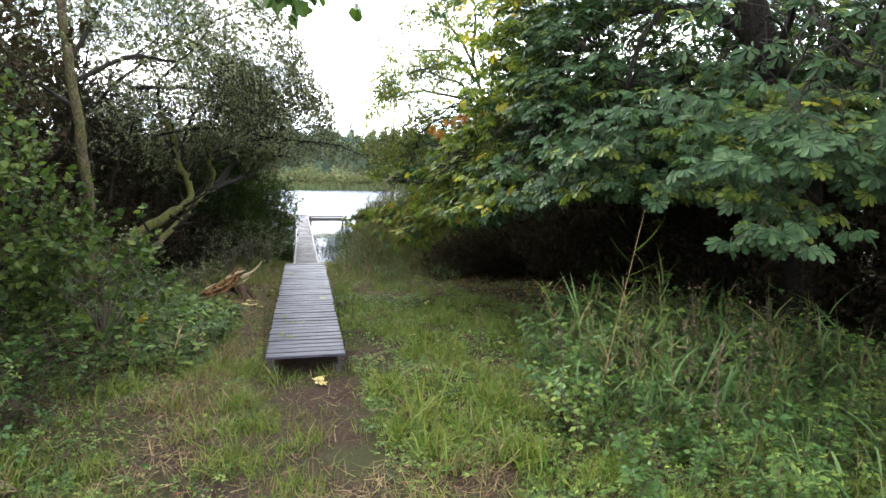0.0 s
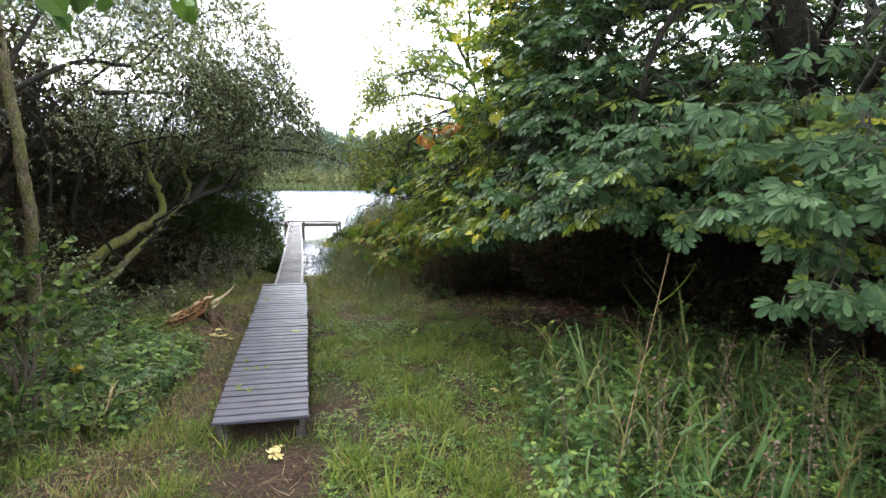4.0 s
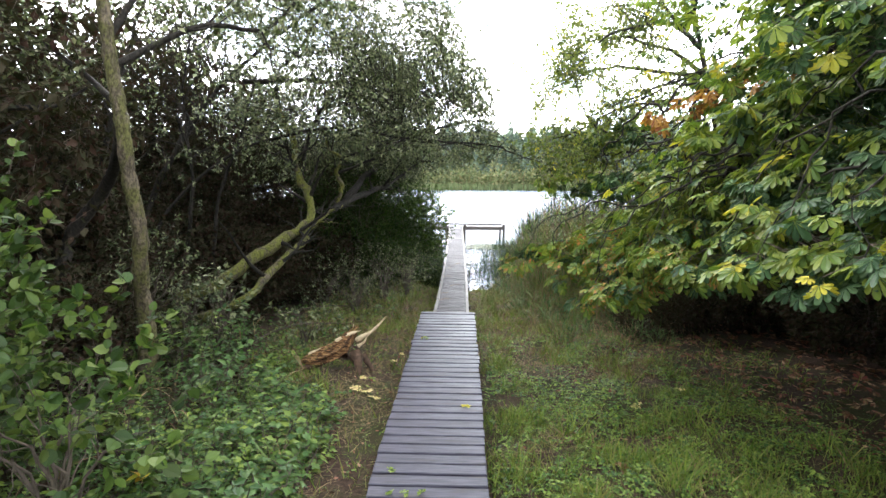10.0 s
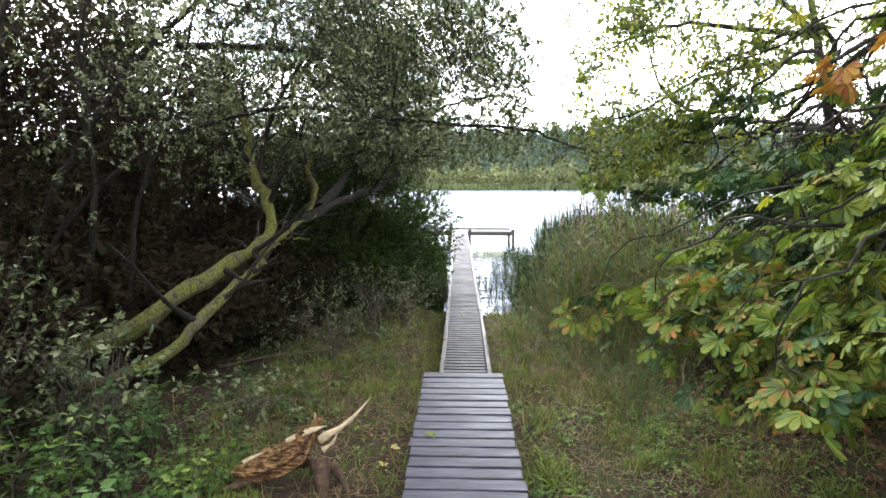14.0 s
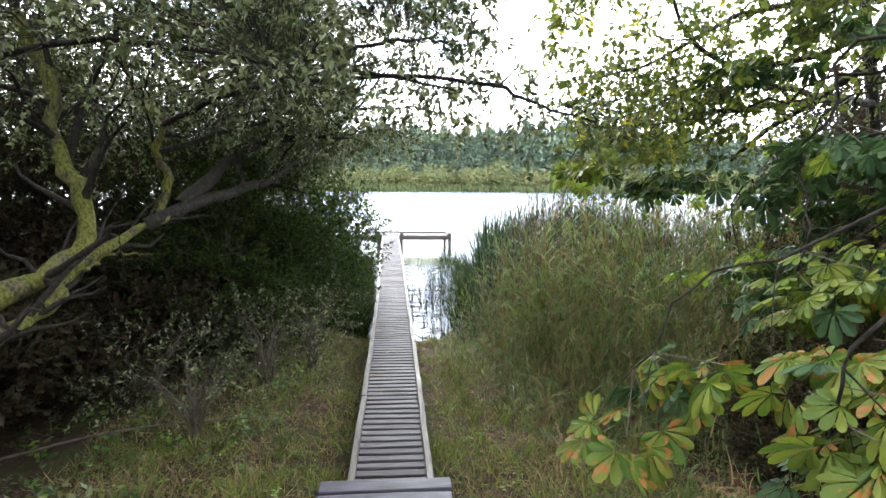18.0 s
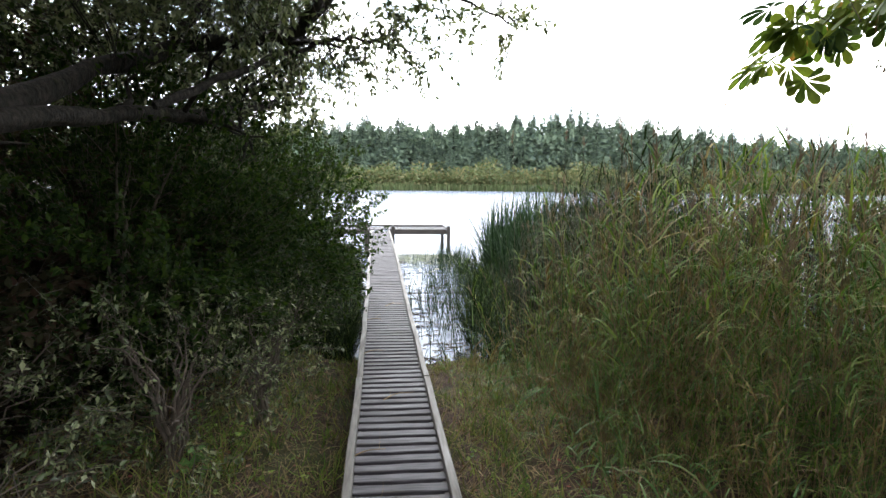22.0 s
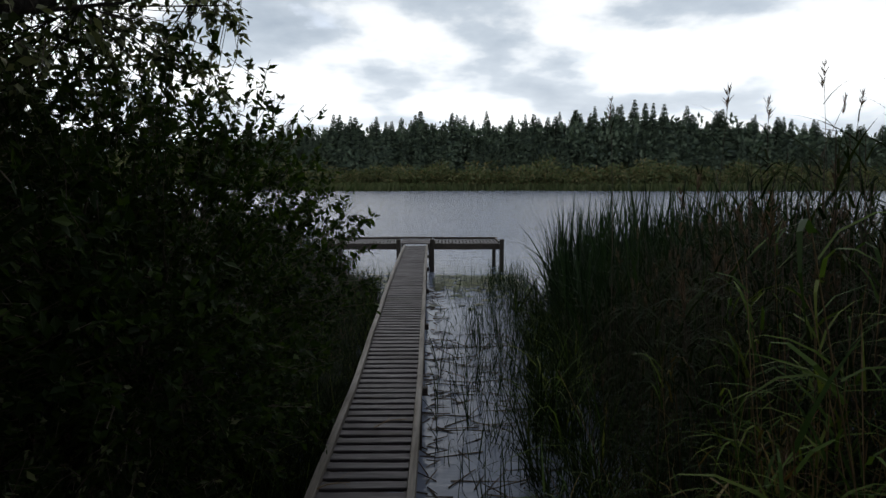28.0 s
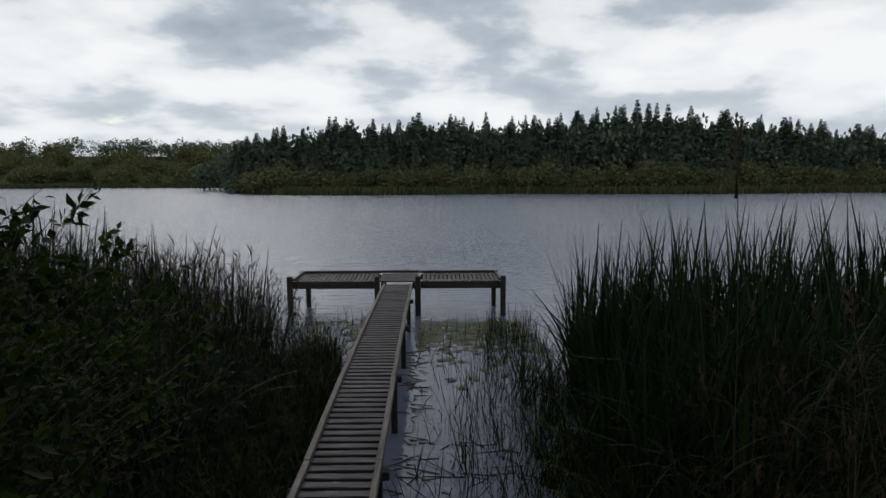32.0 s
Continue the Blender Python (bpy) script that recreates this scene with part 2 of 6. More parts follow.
def plain(name, colour, rough=0.7, scale=12.0, spread=0.35):
    m, nodes, links, b = surface(name, rough)
    lo, hi = tuple(c * (1 - spread) for c in colour), tuple(c * (1 + spread) for c in colour)
    g = grain(nodes, links, scale)
    links.new(ramp_node(nodes, links, g, [(0.3, lo), (0.7, hi)]), b.inputs["Base Color"])
    bumped(nodes, links, b, g, 0.5, 0.01)
    return m


def rotten_material():
    """Rotten wood: orange-tan fibres along the log, dark crevices, some moss."""
    m, nodes, links, b = surface("rotten_wood", 0.9, 0.15)
    g = grain(nodes, links, 9.0, (.6, 3.5, 3.5), 7, 0.7)
    col = ramp_node(nodes, links, g, [(0.40, (0.018, 0.011, 0.008)), (0.50, (0.12, 0.060, 0.028)), (0.60, (0.30, 0.170, 0.075)), (0.74, (0.46, 0.32, 0.18))])
    moss = grain(nodes, links, 4.0, detail=5)
    col = mixed(nodes, links, ramp_node(nodes, links, moss, [(0.56, (0, 0, 0)), (0.66, (0.75, 0.75, 0.75))]), col, (0.10, 0.105, 0.03))
    links.new(col, b.inputs["Base Color"])
    bumped(nodes, links, b, g, 1.0, 0.03)
    return m


M_SOIL, M_WATER = soil_material(), water_material()
M_PLANK = timber_material("grey_decking", (0.028, 0.026, 0.039), (0.064, 0.059, 0.086), 0.45, (0.6, 6, 6), (0.72, 0.72, 0.75), 0.38)
M_RAMP = timber_material("weathered_slats", (0.031, 0.027, 0.031), (0.074, 0.064, 0.073), 0.55, (0.6, 6, 6), (0.66, 0.64, 0.64), 0.32)
M_KERB = timber_material("weathered_kerb_timber", (0.066, 0.057, 0.049), (0.14, 0.122, 0.105), 0.55, (6, 0.5, 6), (0.8, 0.78, 0.75))
M_POST = timber_material("dark_wet_timber", (0.025, 0.021, 0.018), (0.07, 0.058, 0.05), 0.65, (6, 6, 0.6), (0.7, 0.7, 0.7))
M_BEAM = timber_material("dark_side_timber", (0.028, 0.023, 0.02), (0.075, 0.062, 0.055), 0.65, (0.6, 6, 6), (0.75, 0.75, 0.75))
M_BARK = bark_material("alder_bark", (0.04, 0.031, 0.024), (0.15, 0.12, 0.085), (0.085, 0.082, 0.03), 0.6)
M_MOSSY = bark_material("mossy_willow_bark", (0.05, 0.042, 0.03), (0.14, 0.115, 0.085), (0.12, 0.125, 0.03), 0.75)
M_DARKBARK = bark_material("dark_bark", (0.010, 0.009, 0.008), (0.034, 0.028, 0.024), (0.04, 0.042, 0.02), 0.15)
M_TWIG = plain("brown_twig", (0.075, 0.058, 0.045), 0.85)
M_DRY = plain("dry_stalk", (0.17, 0.115, 0.06), 0.85)
M_WILLOW = leaf_material("willow_leaf", [(0.030, 0.042, 0.018), (0.068, 0.090, 0.036), (0.140, 0.165, 0.082), (0.250, 0.262, 0.155), (0.045, 0.064, 0.024)], 0.30, 0.40)
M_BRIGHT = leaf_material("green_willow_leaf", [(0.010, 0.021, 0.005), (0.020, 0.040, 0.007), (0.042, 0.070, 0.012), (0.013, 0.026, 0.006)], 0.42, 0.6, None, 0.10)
M_HAZEL = leaf_material("hazel_leaf", [(0.030, 0.058, 0.014), (0.052, 0.092, 0.020), (0.085, 0.135, 0.030), (0.130, 0.170, 0.044), (0.024, 0.046, 0.012)], 0.40, 0.5)
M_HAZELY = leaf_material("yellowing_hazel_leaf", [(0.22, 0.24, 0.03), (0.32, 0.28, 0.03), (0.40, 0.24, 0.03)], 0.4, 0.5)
M_CHEST = leaf_material("chestnut_leaf_green", [(0.024, 0.052, 0.022), (0.043, 0.086, 0.034), (0.072, 0.118, 0.052), (0.022, 0.046, 0.020)], 0.22, 0.55, None, 0.14)
M_CHESTL = leaf_material("chestnut_leaf_light_green", [(0.075, 0.125, 0.024), (0.120, 0.170, 0.030), (0.175, 0.210, 0.036)], 0.40, 0.45)
M_CHESTY = leaf_material("chestnut_leaf_yellow", [(0.34, 0.32, 0.035), (0.46, 0.38, 0.04), (0.28, 0.29, 0.035)], 0.40, 0.5)
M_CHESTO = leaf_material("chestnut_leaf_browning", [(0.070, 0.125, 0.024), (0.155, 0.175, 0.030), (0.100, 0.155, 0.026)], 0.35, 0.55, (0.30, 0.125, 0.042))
M_CHESTR = leaf_material("chestnut_leaf_rust", [(0.26, 0.12, 0.03), (0.36, 0.20, 0.045), (0.20, 0.07, 0.025)], 0.35, 0.6)
# M_SHADE: woodland shade put into the leaf colour, brown like dead twigs
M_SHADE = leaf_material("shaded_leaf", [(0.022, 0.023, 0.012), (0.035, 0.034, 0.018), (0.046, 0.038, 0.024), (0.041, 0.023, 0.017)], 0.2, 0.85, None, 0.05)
M_PALEGREEN = leaf_material("light_green_leaf", [(0.075, 0.110, 0.026), (0.130, 0.170, 0.038), (0.195, 0.215, 0.055), (0.050, 0.075, 0.018)], 0.5, 0.45)
M_HERB = leaf_material("herb_leaf", [(0.070, 0.118, 0.026), (0.142, 0.210, 0.042), (0.235, 0.310, 0.066), (0.098, 0.155, 0.032)], 0.33, 0.5)
M_BRAMBLE = leaf_material("bramble_leaf", [(0.034, 0.080, 0.020), (0.060, 0.125, 0.032), (0.105, 0.180, 0.050), (0.042, 0.082, 0.018)], 0.3, 0.45)
M_GRASS = leaf_material("grass_blade", [(0.080, 0.138, 0.022), (0.122, 0.186, 0.032), (0.190, 0.245, 0.045), (0.230, 0.210, 0.065), (0.086, 0.148, 0.026)], 0.35, 0.5)
M_DRYGRASS = leaf_material("dry_grass_blade", [(0.150, 0.146, 0.048), (0.204, 0.206, 0.078), (0.109, 0.103, 0.036), (0.088, 0.120, 0.030)], 0.3, 0.7)
M_STRAW = leaf_material("dead_straw", [(0.237, 0.169, 0.098), (0.150, 0.100, 0.060), (0.338, 0.256, 0.150), (0.094, 0.060, 0.040), (0.200, 0.156, 0.075)], 0.15, 0.8, None, 0.1)
M_TALL = leaf_material("tall_grass_blade", [(0.040, 0.082, 0.026), (0.075, 0.130, 0.042), (0.135, 0.190, 0.078), (0.050, 0.095, 0.028)], 0.33, 0.55, None, 0.12)
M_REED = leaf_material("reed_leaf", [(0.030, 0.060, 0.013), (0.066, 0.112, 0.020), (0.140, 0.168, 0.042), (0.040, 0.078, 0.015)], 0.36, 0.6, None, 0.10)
# darker copy of M_REED: shade of the outer stand put into the colour
M_SHADEREED = leaf_material("shaded_reed_leaf", [(0.006, 0.013, 0.004), (0.011, 0.020, 0.006), (0.026, 0.036, 0.012), (0.008, 0.015, 0.005)], 0.3, 0.7, None, 0.05)
M_REEDDRY = leaf_material("dry_reed_leaf", [(0.120, 0.090, 0.026), (0.175, 0.135, 0.042), (0.085, 0.072, 0.021), (0.100, 0.052, 0.017)], 0.3, 0.6)
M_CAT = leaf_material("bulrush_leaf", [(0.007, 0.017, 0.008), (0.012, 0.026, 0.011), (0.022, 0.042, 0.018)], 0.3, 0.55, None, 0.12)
M_PLUME = leaf_material("reed_plume", [(0.11, 0.075, 0.06), (0.16, 0.11, 0.085)], 0.2, 0.8)
M_LITTER = leaf_material("fallen_leaf", [(0.085, 0.042, 0.022), (0.150, 0.080, 0.038), (0.170, 0.042, 0.036), (0.330, 0.215, 0.130), (0.055, 0.030, 0.017)], 0.1, 0.7)
M_PALE = leaf_material("pale_fallen_leaf", [(0.58, 0.48, 0.18), (0.62, 0.45, 0.22), (0.55, 0.50, 0.20)], 0.1, 0.6)
M_PAD = leaf_material("lily_pad", [(0.06, 0.085, 0.03), (0.10, 0.12, 0.04), (0.15, 0.15, 0.055), (0.05, 0.06, 0.03)], 0.1, 0.3)
# the three far-shore colours below have haze mixed in: greyer and bluer
M_FAR = leaf_material("conifer_needles", [(0.068, 0.098, 0.080), (0.105, 0.150, 0.105), (0.150, 0.195, 0.138)], 0.12, 0.7)
M_FARBUSH = leaf_material("far_bush_leaf", [(0.085, 0.118, 0.050), (0.150, 0.158, 0.070), (0.235, 0.200, 0.105), (0.105, 0.142, 0.065)], 0.2, 0.7)
M_FARREED = leaf_material("far_reed", [(0.082, 0.106, 0.045), (0.114, 0.123, 0.058), (0.065, 0.094, 0.036)], 0.2, 0.7)
M_ROT = rotten_material()
M_ROOT = plain("dark_rotten_root", (0.075, 0.045, 0.030), 0.92, 14.0, 0.6)
M_SPLIT = plain("bleached_split_wood", (0.40, 0.31, 0.20), 0.85, 20.0, 0.35)
M_STONE = plain("grey_stone", (0.24, 0.24, 0.22), 0.9, 9.0, 0.3)

# ---- building helpers ----
rng = np.random.default_rng(7)


def unit(v):
    return v / np.maximum(np.linalg.norm(v, axis=-1, keepdims=True), 1e-9)


class Soup:
    """Collects triangles of many small pieces for one mesh."""

    def __init__(self):
        self.v, self.f, self.m, self.s, self.n = [], [], [], [], 0

    def add(self, v, f, mat=0, smooth=False):
        v, f = np.asarray(v, float).reshape(-1, 3), np.asarray(f, int).reshape(-1, 3)
        self.v.append(v)
        self.f.append(f + self.n)
        self.m.append(np.broadcast_to(np.asarray(mat), (len(f),)))
        self.s.append(np.full(len(f), smooth))
        self.n += len(v)

    def scatter(self, shape, pos, x, y, z, scale, mat=0, smooth=False):
        """Copies of a small shape at pos, with its axes along x, y, z; scale: number, N or N x 3; mat: number or N."""
        tv, tf = shape
        pos, n = np.asarray(pos, float), len(pos)
        if n == 0:
            return
        sc = np.asarray(scale, float)
        sc = np.broadcast_to(sc.reshape(-1, 1) if sc.ndim < 2 else sc, (n, 3))
        v = pos[:, None, :] + sum(tv[None, :, k, None] * sc[:, None, k, None] * a[:, None, :] for k, a in enumerate((x, y, z)))
        f = tf[None] + (np.arange(n) * len(tv))[:, None, None]
        m = np.repeat(np.broadcast_to(np.asarray(mat), (n,)), len(tf))
        self.add(v.reshape(-1, 3), f.reshape(-1, 3), m, smooth)

    def tube(self, pts, radii, sides=7, mat=0, rough=0.0):
        pts, radii = np.asarray(pts, float), np.asarray(radii, float)
        t = unit(np.gradient(pts, axis=0))
        ref = np.array([0.31, 0.12, 0.94]) if abs(t[:, 2]).mean() < 0.8 else np.array([0.95, 0.3, 0.05])
        a = unit(np.cross(t, ref))
        b = np.cross(t, a)
        w = np.linspace(0, 2 * math.pi, sides, endpoint=False)
        ring = np.cos(w)[None, :, None] * a[:, None] + np.sin(w)[None, :, None] * b[:, None]
        r = radii[:, None, None] * (1 + rough * rng.uniform(-1, 1, (len(pts), sides, 1)))
        v = (pts[:, None] + ring * r).reshape(-1, 3)
        i, j = np.meshgrid(np.arange(len(pts) - 1), np.arange(sides), indexing="ij")
        p, q = i * sides + j, i * sides + (j + 1) % sides
        f = np.concatenate([np.stack([p, q, q + sides], -1).reshape(-1, 3), np.stack([p, q + sides, p + sides], -1).reshape(-1, 3)])
        self.add(v, f, mat, True)

    def mesh(self, name, mats):
        me = bpy.data.meshes.new(name)
        v, f = np.concatenate(self.v), np.concatenate(self.f)
        me.vertices.add(len(v))
        me.vertices.foreach_set("co", v.astype(np.float32).ravel())
        me.loops.add(f.size)
        me.loops.foreach_set("vertex_index", f.astype(np.int32).ravel())
        me.polygons.add(len(f))
        me.polygons.foreach_set("loop_start", np.arange(0, f.size, 3, dtype=np.int32))
        me.polygons.foreach_set("material_index", np.concatenate(self.m).astype(np.int32))
        me.polygons.foreach_set("use_smooth", np.concatenate(self.s))
        for m in mats:
            me.materials.append(m)
        me.update(calc_edges=True)
        return me

    def part(self, name, mats, parent=None, label=""):
        ob = new(name, self.mesh(name, mats))
        ob.parent = parent
        return tagged(ob, label)


def empty(name, at, label, category, group="", kind=""):
    ob = new(name)
    ob.location = at
    return tagged(ob, label, category, group, kind)


def put(ob, parent, at=(0, 0, 0)):
    ob.parent = parent
    ob.location = at
    return ob


def smooth_path(pts, n):
    """A rounded line through a few points (Catmull-Rom)."""
    p = np.asarray(pts, float)
    p = np.vstack([2 * p[0] - p[1], p, 2 * p[-1] - p[-2]])
    out = []
    for u in np.linspace(0, len(p) - 3 - 1e-6, n):
        i, t = int(u), u - int(u)
        a, b, c, d = p[i:i + 4]
        out.append(0.5 * (2 * b + (c - a) * t + (2 * a - 5 * b + 4 * c - d) * t * t + (3 * b - a - 3 * c + d) * t ** 3))
    return np.array(out)


def frames_along(y, up=None, spin=0.6):
    """Axes for leaves that point along y, face upwards, and are turned at random."""
    n = len(y)
    y = unit(y)
    up = np.array([0, 0, 1.0]) if up is None else up
    up = np.broadcast_to(up, (n, 3)) + rng.normal(0, spin, (n, 3))
    x = unit(np.cross(y, up))
    return x, y, np.cross(x, y)


def upright(n, lean):
    z = unit(np.column_stack([rng.normal(0, lean, n), rng.normal(0, lean, n), np.ones(n)]))
    a = rng.uniform(0, 2 * math.pi, n)
    x = unit(np.cross(np.column_stack([np.cos(a), np.sin(a), np.zeros(n)]), z))
    return x, np.cross(z, x), z


# small shapes: leaf blades lie along +y and face +z; upright ones grow along +z
def narrow_leaf(w):
    return (np.array([[0, 0, 0], [-w, .42, .05], [0, .5, -.02], [w, .42, .05], [0, 1, -.06]]),
            np.array([[0, 2, 1], [0, 3, 2], [1, 2, 4], [2, 3, 4]]))


def round_leaf():
    v = [[0, 0, 0], [-.3, .12, .05], [-.43, .45, .06], [-.28, .78, .0], [0, 1.03, -.12], [.28, .78, .0], [.43, .45, .06], [.3, .12, .05], [0, .5, -.04]]
    return np.array(v), np.array([[8, i + 1, i] for i in range(7)] + [[8, 0, 7]])


def palmate(count, fine=True):
    vs, fs = [], []
    for k in range(count):
        turn = math.radians((k - (count - 1) / 2) * 235 / count)
        ln = 1.0 - 0.42 * abs(k - (count - 1) / 2) / (count / 2)
        w = 0.195 * ln
        edge = [(.32, .30), (.72, .52), (1.0, .74), (.72, .92)]
        pts = [(0, .05)] + [(-w * a, b) for a, b in edge] + [(0, 1.0)] + [(w * a, b) for a, b in edge[::-1]] + [(0, .6)] if fine else [(0, .05), (-w, .7), (0, 1.0), (w, .7)]
        o = len(vs)
        for i, (px, py) in enumerate(pts):
            py *= ln
            drop = -0.34 * py * py - (0.06 if fine and i == 10 else 0)
            vs.append((px * math.cos(turn) + py * math.sin(turn), -px * math.sin(turn) + py * math.cos(turn), drop))
        fs += [[o + 10, o + (i + 1) % 10, o + i] for i in range(10)] if fine else [[o, o + 2, o + 1], [o, o + 3, o + 2]]
    return np.array(vs), np.array(fs)


def blade(bend, w, seg=4, fold=0.0):
    """A grass blade of height about 1 that arches over along +y."""
    v, f = [], []
    x = y = 0.0
    for i in range(seg + 1):
        u = i / seg
        ww = w * (1 - u ** 1.6) + 0.0005
        v += [[-ww, x, y], [ww, x, y]]
        a = bend * (u + 0.5 / seg)
        x, y = x + math.sin(a) / seg, y + math.cos(a) / seg
    for i in range(seg):
        o = 2 * i
        f += [[o, o + 1, o + 3], [o, o + 3, o + 2]]
    return np.array(v), np.array(f)


STICK = (np.array([[1, 0, 0], [-.5, 0, .87], [-.5, 0, -.87], [.6, 1, 0], [-.3, 1, .5], [-.3, 1, -.5]]),
         np.array([[0, 1, 4], [0, 4, 3], [1, 2, 5], [1, 5, 4], [2, 0, 3], [2, 3, 5]]))
SALLOW_LEAF, LONG_OVATE, OVATE, ROUND = narrow_leaf(.22), narrow_leaf(.26), narrow_leaf(.3), round_leaf()
PALM, PALM_LOW = palmate(7), palmate(5, False)


def sprays(soup, pts, heading, length, count, shape, size, leaf_mat, twig_mat=None, thick=0.003, spread=0.9, droop=0.25):
    """Leafy twigs: each point carries a twig along its heading with leaves on both sides."""
    n = len(pts)
    if n == 0:
        return
    h = unit(heading + rng.normal(0, 0.35, (n, 3)))
    ln = length * rng.uniform(0.6, 1.3, n)
    if twig_mat is not None:
        x, y, z = frames_along(h)
        soup.scatter(STICK, pts, x, y, z, np.column_stack([np.full(n, thick), ln, np.full(n, thick)]), twig_mat)
    u = rng.uniform(0.12, 1.0, (n, count))
    p = pts[:, None] + h[:, None] * (ln[:, None] * u)[..., None] + rng.normal(0, 0.012, (n, count, 3))
    p[..., 2] -= droop * (u * ln[:, None]) ** 2
    d = h[:, None] * 0.6 + spread * unit(rng.normal(0, 1, (n, count, 3))) + np.array([0, 0, -0.25])
    x, y, z = frames_along(d.reshape(-1, 3))
    m = np.repeat(np.broadcast_to(np.asarray(leaf_mat), (n,)), count)
    soup.scatter(shape, p.reshape(-1, 3), x, y, z, size * rng.uniform(0.65, 1.25, n * count), m)


def fork(soup, path, radii, count, reach, mat, start=0.25, up=0.5, sides=5, own=None):
    """Side limbs off a limb, each a part of its own if own = (thing, material); returns the line of each."""
    out = []
    for k in range(count):
        i = int(len(path) * rng.uniform(start, 0.97))
        d = unit(unit(rng.normal(0, 1, 3)) + np.array([0, 0, up]) + 0.6 * unit(path[min(i + 1, len(path) - 1)] - path[max(i - 1, 0)]))
        ln = reach * rng.uniform(0.5, 1.2)
        q = path[i] + d * np.linspace(0, ln, 6)[:, None] + np.cumsum(rng.normal(0, ln * 0.075, (6, 3)), 0) * np.linspace(0, 1, 6)[:, None]
        if own:
            soup = Soup()
        soup.tube(q, radii[i] * np.linspace(0.55, 0.12, 6), sides, mat)
        if own:
            soup.part("branch", [own[1]], own[0])
        out.append(q)
    return out


def lathe_box(w, d, h, bevel, skew=0.0):
    """A board or post: a box with eased edges, its base at z = 0, as a bmesh."""
    bm = bmesh.new()
    bmesh.ops.create_cube(bm, size=1)
    for v in bm.verts:
        v.co = Vector((v.co.x * w, v.co.y * d, (v.co.z + 0.5) * h + skew * v.co.x))
    bmesh.ops.bevel(bm, geom=bm.edges[:], offset=bevel, segments=1, affect="EDGES", clamp_overlap=True)
    return bm


def finished(name, bm, mat):
    me = bpy.data.meshes.new(name)
    bm.to_mesh(me)
    bm.free()
    me.materials.append(mat)
    return me


def part(name, bm, mat, parent, at=(0, 0, 0), label=""):
    return tagged(put(new(name, finished(name, bm, mat)), parent, at), label)


def worn_board(name, w, d, h, mat, seed):
    """A board along x with worn, slightly uneven edges and ends."""
    r = random.Random(seed)
    bm = bmesh.new()
    bmesh.ops.create_cube(bm, size=1)
    bmesh.ops.subdivide_edges(bm, edges=[e for e in bm.edges if abs(e.verts[0].co.x - e.verts[1].co.x) > 0.5], cuts=4)
    for v in bm.verts:
        v.co = Vector((v.co.x * w + r.uniform(-.003, .003), v.co.y * d + r.uniform(-.004, .004), (v.co.z - .5) * h + r.uniform(-.002, .002)))
    bmesh.ops.bevel(bm, geom=[e for e in bm.edges if e.verts[0].co.z > -h * .5 and e.verts[1].co.z > -h * .5 and len(e.link_faces) == 2 and e.calc_face_angle(0) > 1], offset=.006, segments=1, affect="EDGES", clamp_overlap=True)
    return finished(name, bm, mat)


# ---- the ground and the lake ----
WATER = -1.32
PROFILE_Y = [-200, -8, -2, 0, 4, 8, 12, 15, 17, 22, 30, 60, 130]
PROFILE_Z = [2.0, -.05, -.2, -.27, -.42, -.60, -.82, -1.10, -1.42, -1.9, -2.4, -4.0, -4.0]


def shore_far(x):
    return 134 + 84 / (1 + np.exp(np.clip((x + 52) / 6.0, -30, 30))) + 2.5 * np.sin(x * 0.09)


def ground_z(x, y):
    x, y = np.asarray(x, float), np.asarray(y, float)
    side = np.clip(x, -9, 9)
    bank = 4.2 / (1 + np.exp((side + 1.4) * 3)) + 1.5 / (1 + np.exp(-(side - 2.6) * 3))
    near = np.interp(y - np.where(y > 8, bank * np.clip((y - 8) / 6, 0, 1), 0), PROFILE_Y, PROFILE_Z)
    bumps = 0.05 * np.sin(x * 1.7 + 0.6 * y) * np.cos(y * 1.3) + 0.03 * np.sin(x * 4.1 - y * 2.9)
    bumps = bumps * np.clip((np.abs(x) - 0.6) / 1.0, 0.15, 1)
    inland = y - shore_far(x)
    rise = 5.0 + 8.0 / (1 + np.exp(np.clip((x + 60) / 10, -30, 30)))
    far = WATER + np.clip(inland, -3, 6) * 0.07 + np.clip(inland - 8, 0, 60) / 60 * rise
    return np.where(y > 80, np.maximum(far, -4.0), near + bumps)


def ground_sheet():
    xs = np.concatenate([-np.geomspace(1600, 12, 40), np.arange(-11.5, 15, .16), np.geomspace(15.3, 1600, 40)])
    ys = np.concatenate([-np.geomspace(900, 13, 20), np.arange(-12.5, 22, .16), np.linspace(22.5, 110, 40), np.linspace(112, 300, 80), np.geomspace(310, 1800, 18)])
    gx, gy = np.meshgrid(xs, ys)
    gz = ground_z(gx, gy)
    near = (np.abs(gx) < 14) & (gy < 20)
    gz = gz + near * rng.normal(0, .012, gz.shape)
    v = np.stack([gx, gy, gz], -1).reshape(-1, 3)
    i, j = np.meshgrid(np.arange(len(ys) - 1), np.arange(len(xs) - 1), indexing="ij")
    a = i * len(xs) + j
    f = np.concatenate([np.stack([a, a + 1, a + 1 + len(xs)], -1).reshape(-1, 3), np.stack([a, a + 1 + len(xs), a + len(xs)], -1).reshape(-1, 3)])
    s = Soup()
    s.add(v, f, 0, True)
    tagged(s.part("ground", [M_SOIL]), "brown soil with leaf litter sloping down to the lake", "ground", "", "structure")


